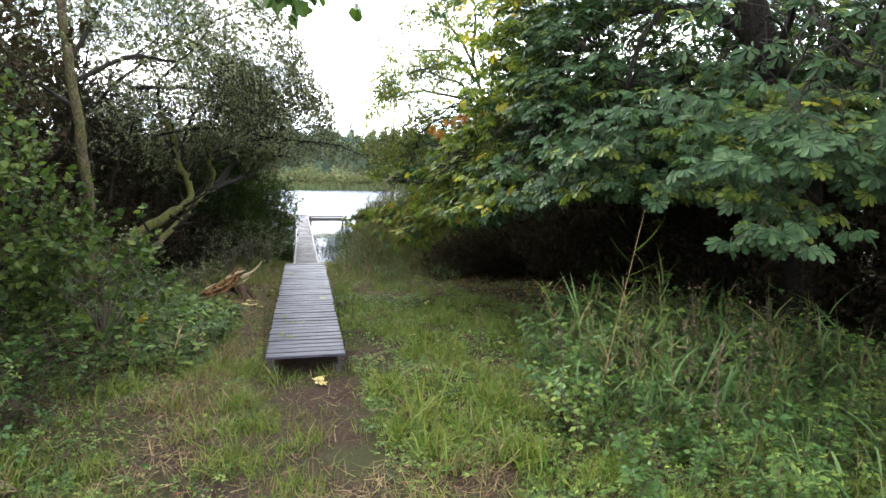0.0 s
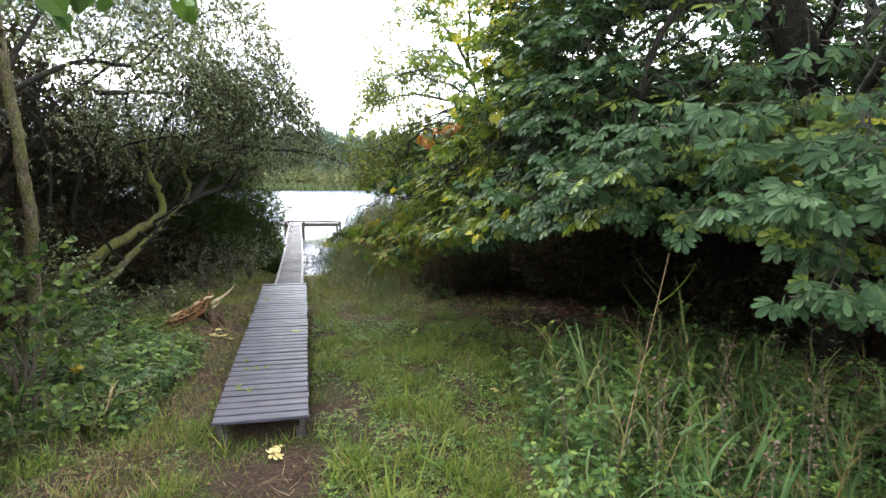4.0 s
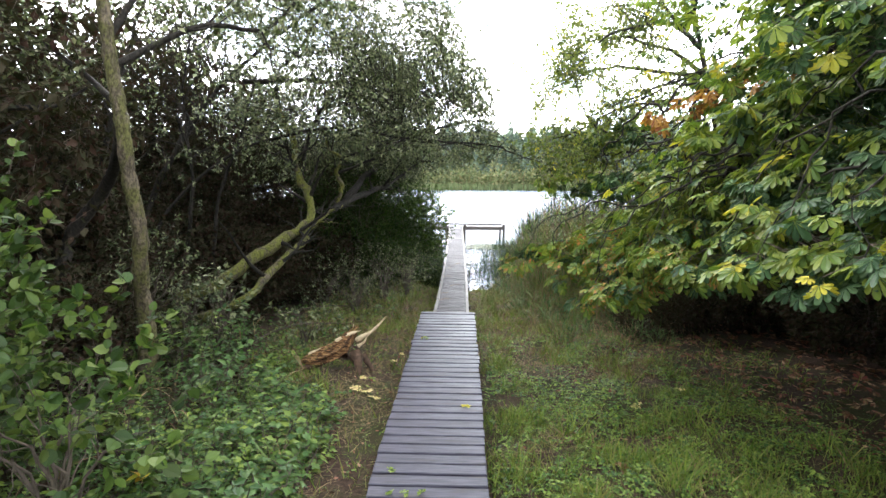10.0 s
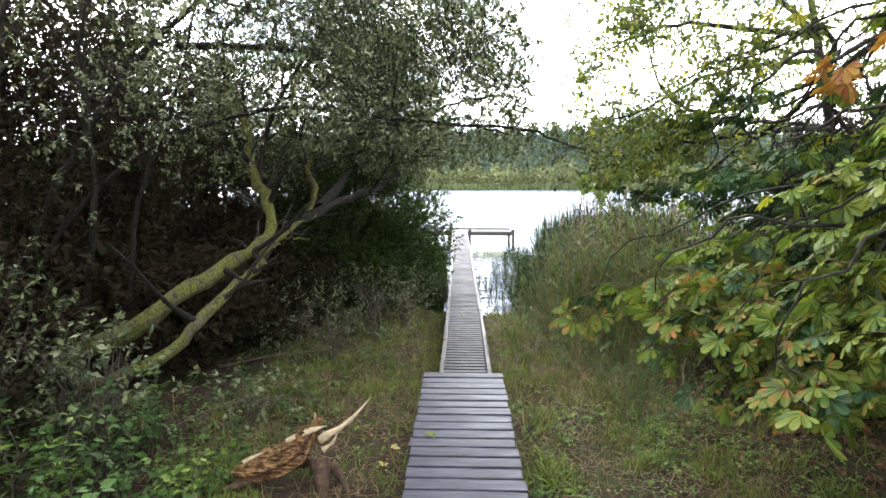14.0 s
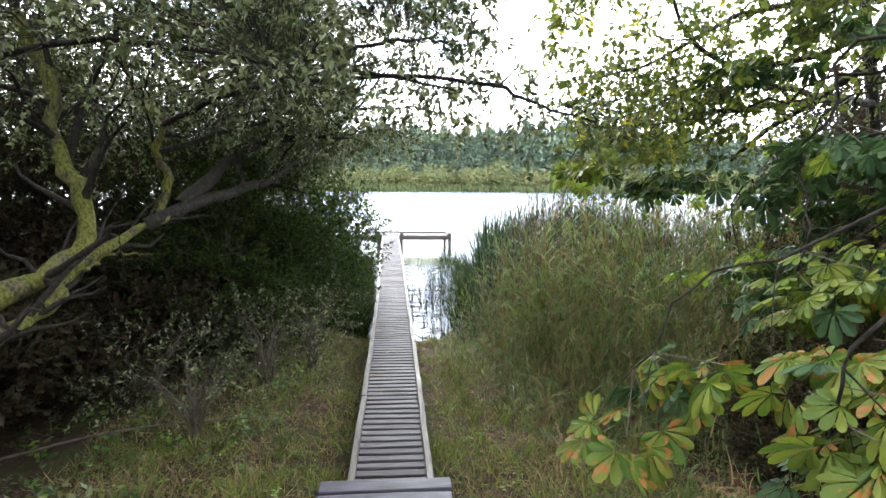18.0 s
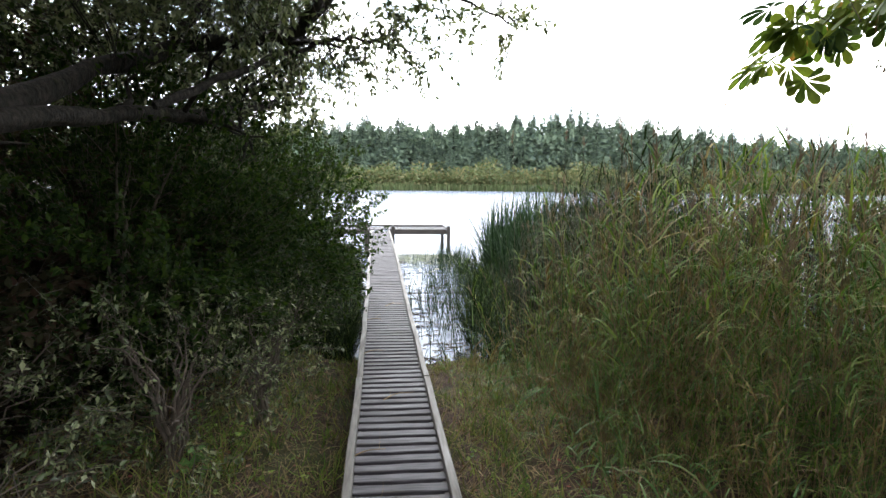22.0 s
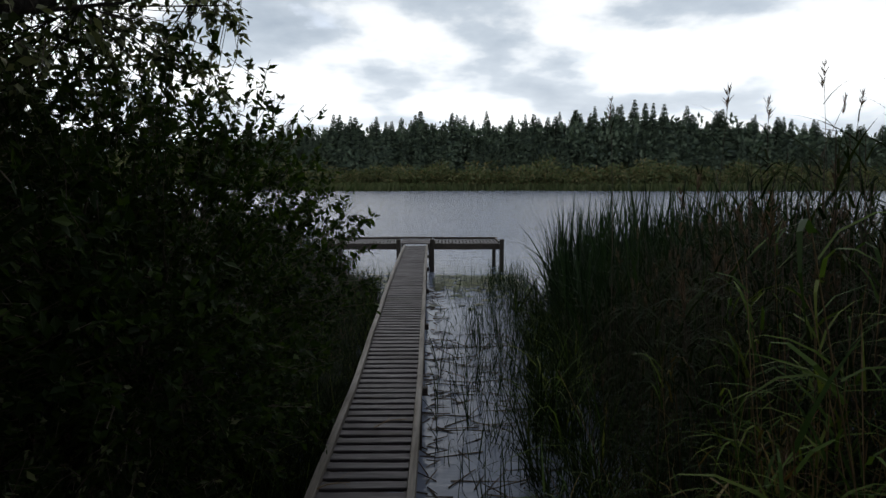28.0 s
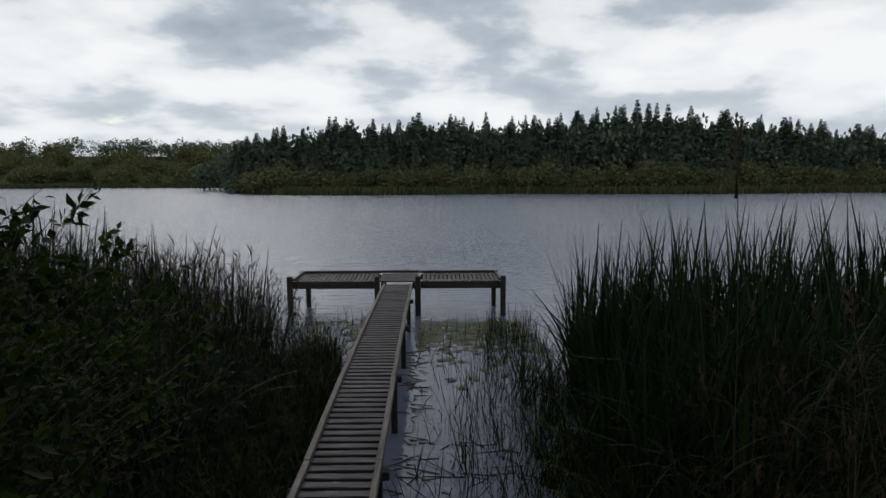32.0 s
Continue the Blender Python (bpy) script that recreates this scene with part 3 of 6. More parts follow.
def lake():
    s = Soup()
    s.add([[-1500, 12, WATER], [1500, 12, WATER], [1500, 330, WATER], [-1500, 330, WATER]], [[0, 1, 2], [0, 2, 3]])
    tagged(s.part("water", [M_WATER]), "rippled grey lake water reflecting a cloudy sky", "lake", "", "structure")


ground_sheet()
lake()


# ---- boardwalk, footbridge and fishing platform ----
def boardwalk():
    walk_way = empty("boardwalk", (0, 0, 0), "straight boardwalk of grey weathered planks on low posts", "boardwalk")
    n, pitch = 43, 8.09 / 43
    boards = [worn_board("plank", 1.02, pitch - .033, .035, M_PLANK, k) for k in range(5)]
    for k in range(n):
        ob = put(new("plank", boards[int(rng.integers(5))]), walk_way, (rng.normal(0, .006), (k + .5) * pitch, rng.normal(0, .002)))
        ob.rotation_euler = (rng.normal(0, .004), rng.normal(0, .002), rng.normal(0, .003))
    for x in (-.44, .44):
        part("bearer", lathe_box(.06, 8.0, .11, .006), M_BEAM, walk_way, (x, 4.05, -.148))
    for y in (.08, 2.7, 5.4, 8.0):
        for x in (-.40, .42):
            g = float(ground_z(x, y)) - .1
            part("post", lathe_box(.10, .10, -.148 - g, .01), M_POST, walk_way, (x, y, g))
    return walk_way


RAMP_Y = [8.1, 10.5, 13.5, 16.0, 18.0, 20.0, 23.0, 26.5, 30.2]
RAMP_Z = [-.25, -.30, -.37, -.42, -.44, -.36, -.31, -.32, -.40]
RAMP_X = [.035, .035, .03, .01, 0.0, -.02, -.06, -.10, -.14]


def ramp_at(y):
    return np.interp(y, RAMP_Y, RAMP_X), np.interp(y, RAMP_Y, RAMP_Z)


def footbridge():
    bridge = empty("footbridge", (0, 8.1, -.25), "narrow slatted footbridge with low kerb timbers on both sides", "footbridge")
    base = Vector((0, 8.1, -.25))
    pitch = .1455
    slats = [worn_board("slat", .70, .098, .03, M_RAMP, 20 + k) for k in range(5)]
    for k in range(int(22.05 / pitch)):
        y = 8.16 + k * pitch
        x, z = ramp_at(y)
        slope = math.atan2(float(ramp_at(y + .3)[1] - ramp_at(y - .3)[1]), .6)
        ob = put(new("slat", slats[int(rng.integers(5))]), bridge, Vector((float(x), y, float(z) - .045)) - base)
        ob.rotation_euler = (slope + rng.normal(0, .012), rng.normal(0, .004), rng.normal(0, .008))
    for side in (-1, 1):
        joints = [8.12, 10.6, 13.1, 15.6, 18.1, 20.6, 23.2, 26.0, 29.9]
        for a, b in zip(joints, joints[1:]):
            s = Soup()
            ys = np.linspace(a, b - .006, 7)
            rows = []
            for y in ys:
                x, z = ramp_at(y)
                x = x + side * .346 + rng.normal(0, .003)
                z = z + rng.normal(0, .003)
                rows += [[x - .032, y, z - .075], [x + .032, y, z - .075], [x + .032, y, z - .008], [x + .026, y, z], [x - .026, y, z], [x - .032, y, z - .008]]
            v = np.array(rows) - np.array(base)
            f = []
            for i in range(6):
                for j in range(6):
                    p, q = i * 6 + j, i * 6 + (j + 1) % 6
                    f += [[p, q, q + 6], [p, q + 6, p + 6]]
            for o, flip in ((0, 1), (36, -1)):
                f += [[o, o + 1 + j, o + 2 + j][::flip] for j in range(4)]
            s.add(v, f)
            s.part("kerb_timber", [M_KERB], bridge)
            s2 = Soup()
            v2 = v.copy()
            v2[:, 2] -= .067
            v2[:, 2] = np.where((np.arange(len(v2)) % 6) < 2, v2[:, 2] - .08, v2[:, 2])
            v2[:, 0] -= side * .03
            s2.add(v2, f)
            s2.part("stringer", [M_BEAM], bridge)
    for y in (10.6, 13.1, 15.6, 18.1, 20.6, 23.2, 26.0, 28.6):
        x, z = ramp_at(y)
        for side in (-1, 1):
            g = float(ground_z(0, y)) - .2
            part("post", lathe_box(.09, .09, float(z) - .12 - g, .01), M_POST, bridge, Vector((float(x) + side * .32, y + .07, g)) - base)
        part("cross_beam", lathe_box(.86, .09, .09, .008), M_BEAM, bridge, Vector((float(x), y + .16, float(z) - .29)) - base)


def platform():
    at = Vector((-.17, 30.25, -.45))
    deck = empty("fishing_platform", at, "timber fishing platform on posts at the end of the footbridge", "platform")
    z = -.43
    post = finished("post", lathe_box(.135, .135, 2.3, .012), M_POST)
    for x in (-2.98, -.70, .37, 2.60):
        put(new("post", post), deck, Vector((x, 30.25, -2.56)) - at)
    leg = finished("leg", lathe_box(.12, .12, 2.1, .012), M_POST)
    for x in (-2.75, -.62, .30, 2.46):
        put(new("leg", leg), deck, Vector((x, 31.35, -2.6)) - at)
    slat = [finished("deck_slat", lathe_box(.088, 1.24, .03, .005), M_RAMP) for _ in range(2)]
    for a, b in ((-2.90, -.78), (.46, 2.52)):
        n = int(round((b - a) / .114))
        for k in range(n):
            ob = put(new("deck_slat", slat[k % 2]), deck, Vector((a + (k + .5) * (b - a) / n, 30.95, z + rng.normal(0, .002))) - at)
            ob.rotation_euler = (0, rng.normal(0, .02), rng.normal(0, .012))
        part("front_beam", lathe_box(b - a + .04, .06, .19, .008), M_BEAM, deck, Vector(((a + b) / 2, 30.29, z - .165)) - at)
        part("back_beam", lathe_box(b - a + .12, .06, .15, .008), M_BEAM, deck, Vector(((a + b) / 2, 31.55, z - .155)) - at)
        part("back_kerb", lathe_box(b - a + .12, .07, .07, .008), M_BEAM, deck, Vector(((a + b) / 2, 31.55, z + .034)) - at)
        part("end_kerb", lathe_box(.06, 1.2, .06, .008), M_BEAM, deck, Vector(((a if a < -1 else b), 30.93, z + .034)) - at)
    mid = [worn_board("mid_board", 1.0, .112, .03, M_RAMP, 60 + k) for k in range(3)]
    for k in range(9):
        put(new("mid_board", mid[k % 3]), deck, Vector((-.17, 30.36 + k * .135, z + .03)) - at)
    part("mid_kerb", lathe_box(1.1, .07, .07, .008), M_BEAM, deck, Vector((-.17, 31.55, z + .04)) - at)
    for x in (-.58, .25):
        part("mid_bearer", lathe_box(.06, 1.3, .11, .008), M_BEAM, deck, Vector((x, 30.94, z - .13)) - at)
    part("brace", lathe_box(.2, .05, .05, .006), M_BEAM, deck, Vector((.29, 30.24, z - .16)) - at)


boardwalk()
footbridge()
platform()


# ---- the far shore ----
def conifer(seed, height):
    r = np.random.default_rng(seed)
    tree = empty("conifer", (0, 0, 0), "tall dark green conifer in the wood across the lake", "tree", "conifers across the lake")
    s = Soup()
    s.tube([[0, 0, -1], [0, 0, height * .5], [0, 0, height]], [.22, .14, .02], 5)
    s.part("trunk", [M_DARKBARK], tree)
    s = Soup()
    n = 760
    u = np.sort(r.uniform(.02, 1, n)) ** .8
    z = height * (.12 + .88 * u)
    reach = (height * .25) * (1 - u) ** 1.05 * r.uniform(.55, 1.25, n) + .25
    a = r.uniform(0, 2 * math.pi, n)
    y = np.column_stack([np.cos(a), np.sin(a), np.full(n, -.25) + .5 * u])
    x, y, zz = frames_along(y, spin=.25)
    fan = (np.array([[0, 0, 0], [-.13, .35, -.02], [-.19, .7, -.1], [0, 1.05, -.14], [.19, .7, -.1], [.13, .35, -.02], [0, .55, .06]]), np.array([[6, (i + 1) % 6, i] for i in range(6)]))
    s.scatter(fan, np.column_stack([0 * z, 0 * z, z]), x, y, zz, reach)
    s.part("crown", [M_FAR], tree)
    return tree


def far_bush(seed, w, h, mats, name, label, category, group):
    """A rounded shrub or far tree seen across water: a trunk and an uneven crown of small leaves."""
    r = np.random.default_rng(seed)
    tree = empty(name, (0, 0, 0), label, category, group)
    s = Soup()
    s.tube([[0, 0, -.6], [.1, 0, h * .4], [.15, .1, h * .8]], [.05 * h * .5, .03 * h * .5, .01], 5)
    s.part("trunk", [M_DARKBARK], tree)
    s = Soup()
    lobes = [(r.normal(0, w * .28, 3) * (1, 1, .35) + (0, 0, h * r.uniform(.25, .74)), r.uniform(.26, .44)) for _ in range(11)]
    for c, q in lobes:
        m = 95
        d = unit(r.normal(0, 1, (m, 3)))
        p = c + d * r.uniform(.5, 1, (m, 1)) * np.array([w * q, w * q, h * q * .75])
        x, y, z = frames_along(d + r.normal(0, .6, (m, 3)), spin=.8)
        s.scatter(OVATE, p, x, y, z, r.uniform(.04, .085, m) * (w + h) * .8)
    s.part("crown", [mats], tree)
    return tree


def far_shore():
    kinds = [conifer(100 + k, h) for k, h in enumerate((11, 12.5, 14, 10, 13, 9))]
    sky_x, sky_z = [-77, -62, -49, -38, -28, -12, 4, 18, 31, 44, 52, 58, 71, 98, 150, 260], [8.4, 10, 11.4, 13, 14.7, 15.1, 16.1, 15.5, 16.8, 18, 18.3, 17.5, 16.3, 13.7, 12, 11]
    used = [False] * 6
    spots = []
    for x in np.arange(-47, 150, 1.65):
        spots.append((x + rng.normal(0, .6), 152 + rng.uniform(-2, 3), 0))
    for x in np.arange(-46, 160, 2.3):
        spots.append((x + rng.normal(0, 1.2), 160 + rng.uniform(-3, 4), 1))
    for x in np.arange(-46, 150, 3.4):
        spots.append((x + rng.normal(0, 1.2), 148 + rng.uniform(-2, 2), 3))
    spots.append((51.8, 151, 2))
    spots.append((-20, 151, 2))
    for x, y, row in spots:
        g = float(ground_z(x, y))
        top = float(np.interp(x, sky_x, sky_z)) * (y / 150) * rng.choice([.78, .84, .89, .95, 1.03]) * (.62 if row == 3 else 1) + (.8 if row == 1 else 0)
        if row == 2:
            top = 19.0 if x > 0 else 15.8
        k = int(rng.integers(6))
        h = (11, 12.5, 14, 10, 13, 9)[k]
        sc = max(.35, (top - g) / h)
        m = Matrix.LocRotScale((x, y, g), Euler((0, 0, rng.uniform(0, 6.28))), None)
        if used[k]:
            ob = copy_thing(kinds[k], m)
        else:
            ob, used[k] = kinds[k], True
            ob.matrix_basis = m
        wide = sc * rng.uniform(.7, 1.25)
        ob.scale = (wide, wide, sc)
    bush = [far_bush(40 + k, 5.5, 4.0, M_FARBUSH, "bush", "rounded olive-green bush on the far bank", "bush", "bushes on the far bank") for k in range(4)]
    used = [False] * 4
    spots = [(x + rng.normal(0, .9), 141 + rng.uniform(-1.5, 8), rng.uniform(.7, 1.5)) for x in np.arange(-40, 160, 1.5)]
    spots += [(x + rng.normal(0, 1.5), float(shore_far(x)) + rng.uniform(7, 62), rng.uniform(1.0, 1.9)) for x in np.arange(-230, -40, 1.35)]
    for x, y, sc in spots:
        k = int(rng.integers(4))
        m = pose(x, y, float(ground_z(x, y)) - .2, 0, 0, rng.uniform(0, 360))
        if used[k]:
            ob = copy_thing(bush[k], m)
        else:
            ob, used[k] = bush[k], True
            ob.matrix_basis = m
        ob.scale = (sc, sc, sc * rng.uniform(.8, 1.15))
    oak = [far_bush(60 + k, 8.0, 8.5, M_FAR, "broadleaf_tree", "dark rounded tree in the wood across the lake", "tree", "rounded trees across the lake") for k in range(3)]
    used = [False] * 3
    for x, y, sc in [(-232, 285, .9), (-214, 284, .85), (-201, 283, .9), (-189, 286, 1.0), (-176, 285, .6), (-166, 283, 1.05), (-178, 276, .5)] + [(-150 + k * 5.2, 279 + (k % 3) * 3, .8 + .25 * ((k * 7) % 5) / 5) for k in range(16)] + [(x + rng.normal(0, .8), 155 + rng.uniform(-2, 4), (float(np.interp(x, sky_x, sky_z)) * rng.uniform(.72, .88) - float(ground_z(x, 155))) / 8.6) for x in np.arange(-46, 150, 1.7)] + [(-62 + k * 4.5, 172 + (k % 2) * 4, .95 + .12 * (k % 3)) for k in range(5)]:
        k = int(rng.integers(3))
        m = pose(x, y, float(ground_z(x, y)) - .3, 0, 0, rng.uniform(0, 360))
        if used[k]:
            ob = copy_thing(oak[k], m)
        else:
            ob, used[k] = oak[k], True
            ob.matrix_basis = m
        ob.scale = (sc * .8, sc * .8, sc) if y < 170 and sc > .7 else (sc, sc, sc)
    s = Soup()
    n = 26000
    x = rng.uniform(-230, 190, n)
    y = shore_far(x) + rng.uniform(-2.2, 5.5, n)
    p = np.column_stack([x, y, np.maximum(ground_z(x, y), WATER) - .05])
    s.scatter(blade(.3, .16, 2), p, *upright(n, .12), rng.uniform(.9, 1.8, n))
    tagged(s.part("far_reeds", [M_FARREED]), "pale green strip of reeds along the far bank", "reeds", "", "stuff")


far_shore()


# ---- horse chestnut ----
EDGE_Y, EDGE_X = [-7, -5, -3, 0, 2, 3.6, 4.4, 5.2, 6, 7.5, 9, 11], [6.5, 4.6, 3.3, 2.75, 2.85, 2.3, 2.0, 2.25, 2.75, 3.3, 4.2, 6.0]


# tips of the drooping boughs: x, y, z and the kind of leaf (0 dark green, 1 light, 2 yellow, 3 browning)
SKIRT = [(1.92, 4.44, 1.30, 3), (2.05, 5.1, 1.58, 3), (2.54, 4.5, 2.0, 1), (2.35, 4.0, 1.72, 1), (2.62, 3.4, 1.68, 1), (2.87, 2.43, 1.95, 1), (2.2, 5.8, 1.75, 3), (2.95, 3.2, 2.1, 1), (1.62, 5.65, 1.42, 3), (1.25, 6.45, 1.44, 3),
         (1.85, 5.9, 1.12, 3), (2.05, 5.45, .95, 3), (2.6, 6.3, 1.35, 1), (2.4, 6.9, 1.85, 1), (3.0, 5.0, 1.6, 1), (2.5, 5.2, 2.1, 1), (3.1, 4.2, 1.55, 0), (3.3, 2.6, 1.75, 0), (3.2, 3.6, 2.5, 0), (2.9, 5.6, 2.6, 1),
         (3.15, 1.5, 2.05, 0), (3.3, 1.0, 2.15, 0), (3.6, .2, 2.2, 0), (3.45, 1.8, 2.45, 0), (3.9, -.6, 2.4, 0), (4.27, 1.25, 3.3, 0), (3.9, -3.2, 1.9, 0), (4.3, -2.4, 2.2, 0), (4.7, -.5, 3.05, 1), (5.0, -1.7, 2.85, 1),
         (4.2, -3.6, 2.5, 0), (4.9, -3.0, 2.9, 1), (5.3, -2.4, 3.25, 1), (5.6, -1.2, 3.4, 1), (5.2, -4.0, 2.3, 0), (4.5, -1.4, 2.3, 0), (4.2, .4, 2.7, 0), (4.0, 2.2, 3.0, 0), (5.4, -.4, 3.8, 0), (6.0, -3.4, 3.4, 0), (4.8, .6, 3.9, 0),
         (3.36, 6.0, 3.58, 4), (3.0, 5.9, 3.45, 4), (3.75, 5.6, 3.65, 4), (3.3, 4.6, 3.9, 1), (3.6, 4.0, 4.6, 1), (4.3, 6.0, 6.3, 2), (4.0, 6.2, 5.6, 2), (3.9, 3.4, 5.4, 0), (4.2, 2.2, 5.0, 0), (4.6, 3.0, 6.4, 1),
         (1.98, 10.1, 2.55, 1), (2.7, 8.6, 3.3, 0), (2.75, 9.9, 2.3, 0), (2.9, 7.6, 2.6, 0), (3.2, 8.6, 2.3, 0), (3.3, 7.4, 1.8, 0), (2.9, 7.6, 1.5, 3), (3.4, 6.4, 1.6, 0), (3.6, 6.8, 2.4, 0), (3.3, 8.4, 1.5, 0), (3.9, 8.8, 2.1, 0), (4.3, 8.3, 1.3, 0), (4.6, 9.2, 2.6, 0), (5.2, 8.6, 1.6, 0), (3.7, 9.6, 1.5, 0), (5.6, 9.4, 2.3, 0), (4.6, 9.8, 1.4, 0), (4.0, 7.6, 1.2, 0), (4.9, 7.4, 1.8, 0), (5.4, 8.0, 2.8, 0)]


def chestnut():
    tree = empty("horse_chestnut", (9.2, 1.4, float(ground_z(9.2, 1.4))), "large horse chestnut with drooping branches, leaves yellowing at the tips", "tree")
    base = np.array(tree.location)
    s = Soup()
    line = smooth_path([(9.2, 1.4, -.4), (8.9, 1.2, 1.2), (8.1, .8, 2.9), (6.8, .4, 4.7), (5.9, .2, 6.4), (5.4, .5, 8.6)], 16)
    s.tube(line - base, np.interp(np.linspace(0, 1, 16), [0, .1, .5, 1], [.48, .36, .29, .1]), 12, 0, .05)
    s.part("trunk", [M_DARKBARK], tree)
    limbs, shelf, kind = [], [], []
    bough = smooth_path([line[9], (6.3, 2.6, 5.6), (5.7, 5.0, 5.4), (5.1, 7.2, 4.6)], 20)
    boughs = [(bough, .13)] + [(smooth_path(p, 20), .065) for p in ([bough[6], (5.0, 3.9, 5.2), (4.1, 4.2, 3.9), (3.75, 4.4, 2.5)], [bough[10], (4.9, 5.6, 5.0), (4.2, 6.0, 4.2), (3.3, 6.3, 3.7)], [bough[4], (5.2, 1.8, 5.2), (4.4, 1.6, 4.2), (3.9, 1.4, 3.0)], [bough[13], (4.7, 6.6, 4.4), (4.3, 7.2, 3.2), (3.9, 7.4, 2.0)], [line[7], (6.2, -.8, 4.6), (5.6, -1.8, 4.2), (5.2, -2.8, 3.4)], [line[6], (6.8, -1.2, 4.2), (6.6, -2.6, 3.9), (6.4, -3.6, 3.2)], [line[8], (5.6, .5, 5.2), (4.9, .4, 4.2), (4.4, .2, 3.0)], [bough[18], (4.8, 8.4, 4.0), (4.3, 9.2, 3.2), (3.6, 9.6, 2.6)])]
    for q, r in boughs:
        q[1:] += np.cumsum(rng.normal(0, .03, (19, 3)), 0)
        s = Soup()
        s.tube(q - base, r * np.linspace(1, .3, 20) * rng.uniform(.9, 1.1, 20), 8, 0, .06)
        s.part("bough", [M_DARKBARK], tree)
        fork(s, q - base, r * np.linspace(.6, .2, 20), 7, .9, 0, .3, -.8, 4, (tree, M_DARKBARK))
        limbs.append(q)
    frame_wood = np.concatenate([line[5:]] + [q for q, r in boughs])
    for tx, ty, tz, kd in SKIRT:
        e = np.array([tx, ty, tz])
        want = e + unit(np.array([7.5 - tx, 1.5 - ty, 0])) * 1.9 + (0, 0, 1.0)
        a = frame_wood[np.argmin(((frame_wood - want) ** 2).sum(1))]
        m = (a + e) / 2 + np.array([0, 0, .25 + .08 * np.linalg.norm(e - a)])
        q = smooth_path([a, a * .7 + m * .3 + (0, 0, .25), m, m * .35 + e * .65 + (0, 0, .22), e], 24)
        q[2:-1] += np.cumsum(rng.normal(0, .065, (21, 3)), 0) * np.sin(np.linspace(0, math.pi, 21))[:, None]
        thick = .018 * np.linspace(1, 0, 24) ** 1.35 + .005
        limbs.append(q)
        s = Soup()
        s.tube(q - base, thick, 6)
        s.part("limb", [M_DARKBARK], tree)
        if ty > 3:
            # bare hanging twigs inside the crown
            fork(s, q - base, thick, 4, .7, 0, .35, -.9, 4, (tree, M_DARKBARK))
        away = unit(np.array([e[0] - a[0], e[1] - a[1], 0]))
        side = np.array([-away[1], away[0], 0])
        each = 6 if kd == 4 else 17 if kd == 0 else 20
        u, v = -1.25 * rng.uniform(0, 1, each) ** 1.2, rng.normal(0, .3, each)
        p = e + u[:, None] * away + v[:, None] * side
        p[:, 2] += -.30 * u - .22 * np.abs(v) + rng.normal(0, .05, each)
        shelf.append(p)
        kind.append(np.full(each, kd))
    joints = np.concatenate(limbs)
    # the upper crown and the inside
    n1, each = 120, 14
    y1 = rng.uniform(-5.2, 6.5, n1)
    z1 = 2.3 + 6.2 * rng.beta(1.0, 1.5, n1)
    x1 = np.interp(y1, EDGE_Y, EDGE_X) + .25 + np.abs(rng.normal(0, .6, n1)) + np.clip(z1 - 2.5, 0, 9) * .24 + .16 * np.sin(y1 * 2.3 + z1 * 2) + .5 * (y1 > 3.5)
    away = unit(np.column_stack([x1 - 8.5, y1 - 1.5, 0 * x1]))
    side = np.column_stack([-away[:, 1], away[:, 0], 0 * x1])
    u, v = rng.uniform(-1.1, .1, (n1, each)), rng.normal(0, .34, (n1, each))
    q = np.column_stack([x1, y1, z1])[:, None] + u[..., None] * away[:, None] + v[..., None] * side[:, None]
    q[..., 2] += -.3 * u - .2 * np.abs(v) + rng.normal(0, .05, (n1, each))
    shelf.append(q.reshape(-1, 3))
    kind.append(np.full(n1 * each, 9))
    x2 = rng.uniform(5.2, 13, 650)
    y2 = -3.1 - .35 * np.minimum(x2 - 3.4, 4) + np.abs(rng.normal(0, .9, 650))
    shelf.append(np.column_stack([x2, y2, 2.6 + 5.5 * rng.beta(1.0, 1.5, 650)]))
    kind.append(np.full(650, 9))
    a3, r3 = rng.uniform(0, 6.283, 1200), 6.0 * np.sqrt(rng.uniform(0, 1, 1200))
    shelf.append(np.column_stack([7.8 + r3 * np.cos(a3), 2.2 + 1.05 * r3 * np.sin(a3), 8.4 - .06 * r3 ** 2 + rng.normal(0, .5, 1200)]))
    kind.append(np.full(1200, 9))
    ni = 2300
    inner = np.column_stack([3.6 + 9 * rng.uniform(0, 1, ni) ** 1.3, rng.uniform(-2.5, 8.5, ni), rng.uniform(2.7, 6.5, ni)])
    inner = inner[(inner[:, 1] < 4) | (rng.uniform(0, 1, ni) < .45)]
    shelf.append(inner)
    kind.append(np.full(len(inner), 9))
    roof = np.column_stack([rng.uniform(4.0, 12.5, 2600), rng.uniform(-2.5, 9.0, 2600), rng.uniform(3.0, 5.2, 2600)])
    roof = roof[roof[:, 0] > np.interp(roof[:, 1], [-3, 0, 4, 6, 9], [8.5, 6.0, 4.4, 4.8, 5.4])]
    shelf.append(roof)
    low_roof = np.column_stack([rng.uniform(4.2, 9.5, 1500), rng.uniform(1.5, 8.5, 1500), rng.uniform(2.1, 3.1, 1500)])
    shelf.append(low_roof)
    kind.append(np.full(1500, 9))
    kind.append(np.full(len(roof), 9))
    shelf.append(np.array([[2.88, 1.52, 1.90]]))
    kind.append(np.full(1, 2))
    P, kind = np.concatenate(shelf), np.concatenate(kind)
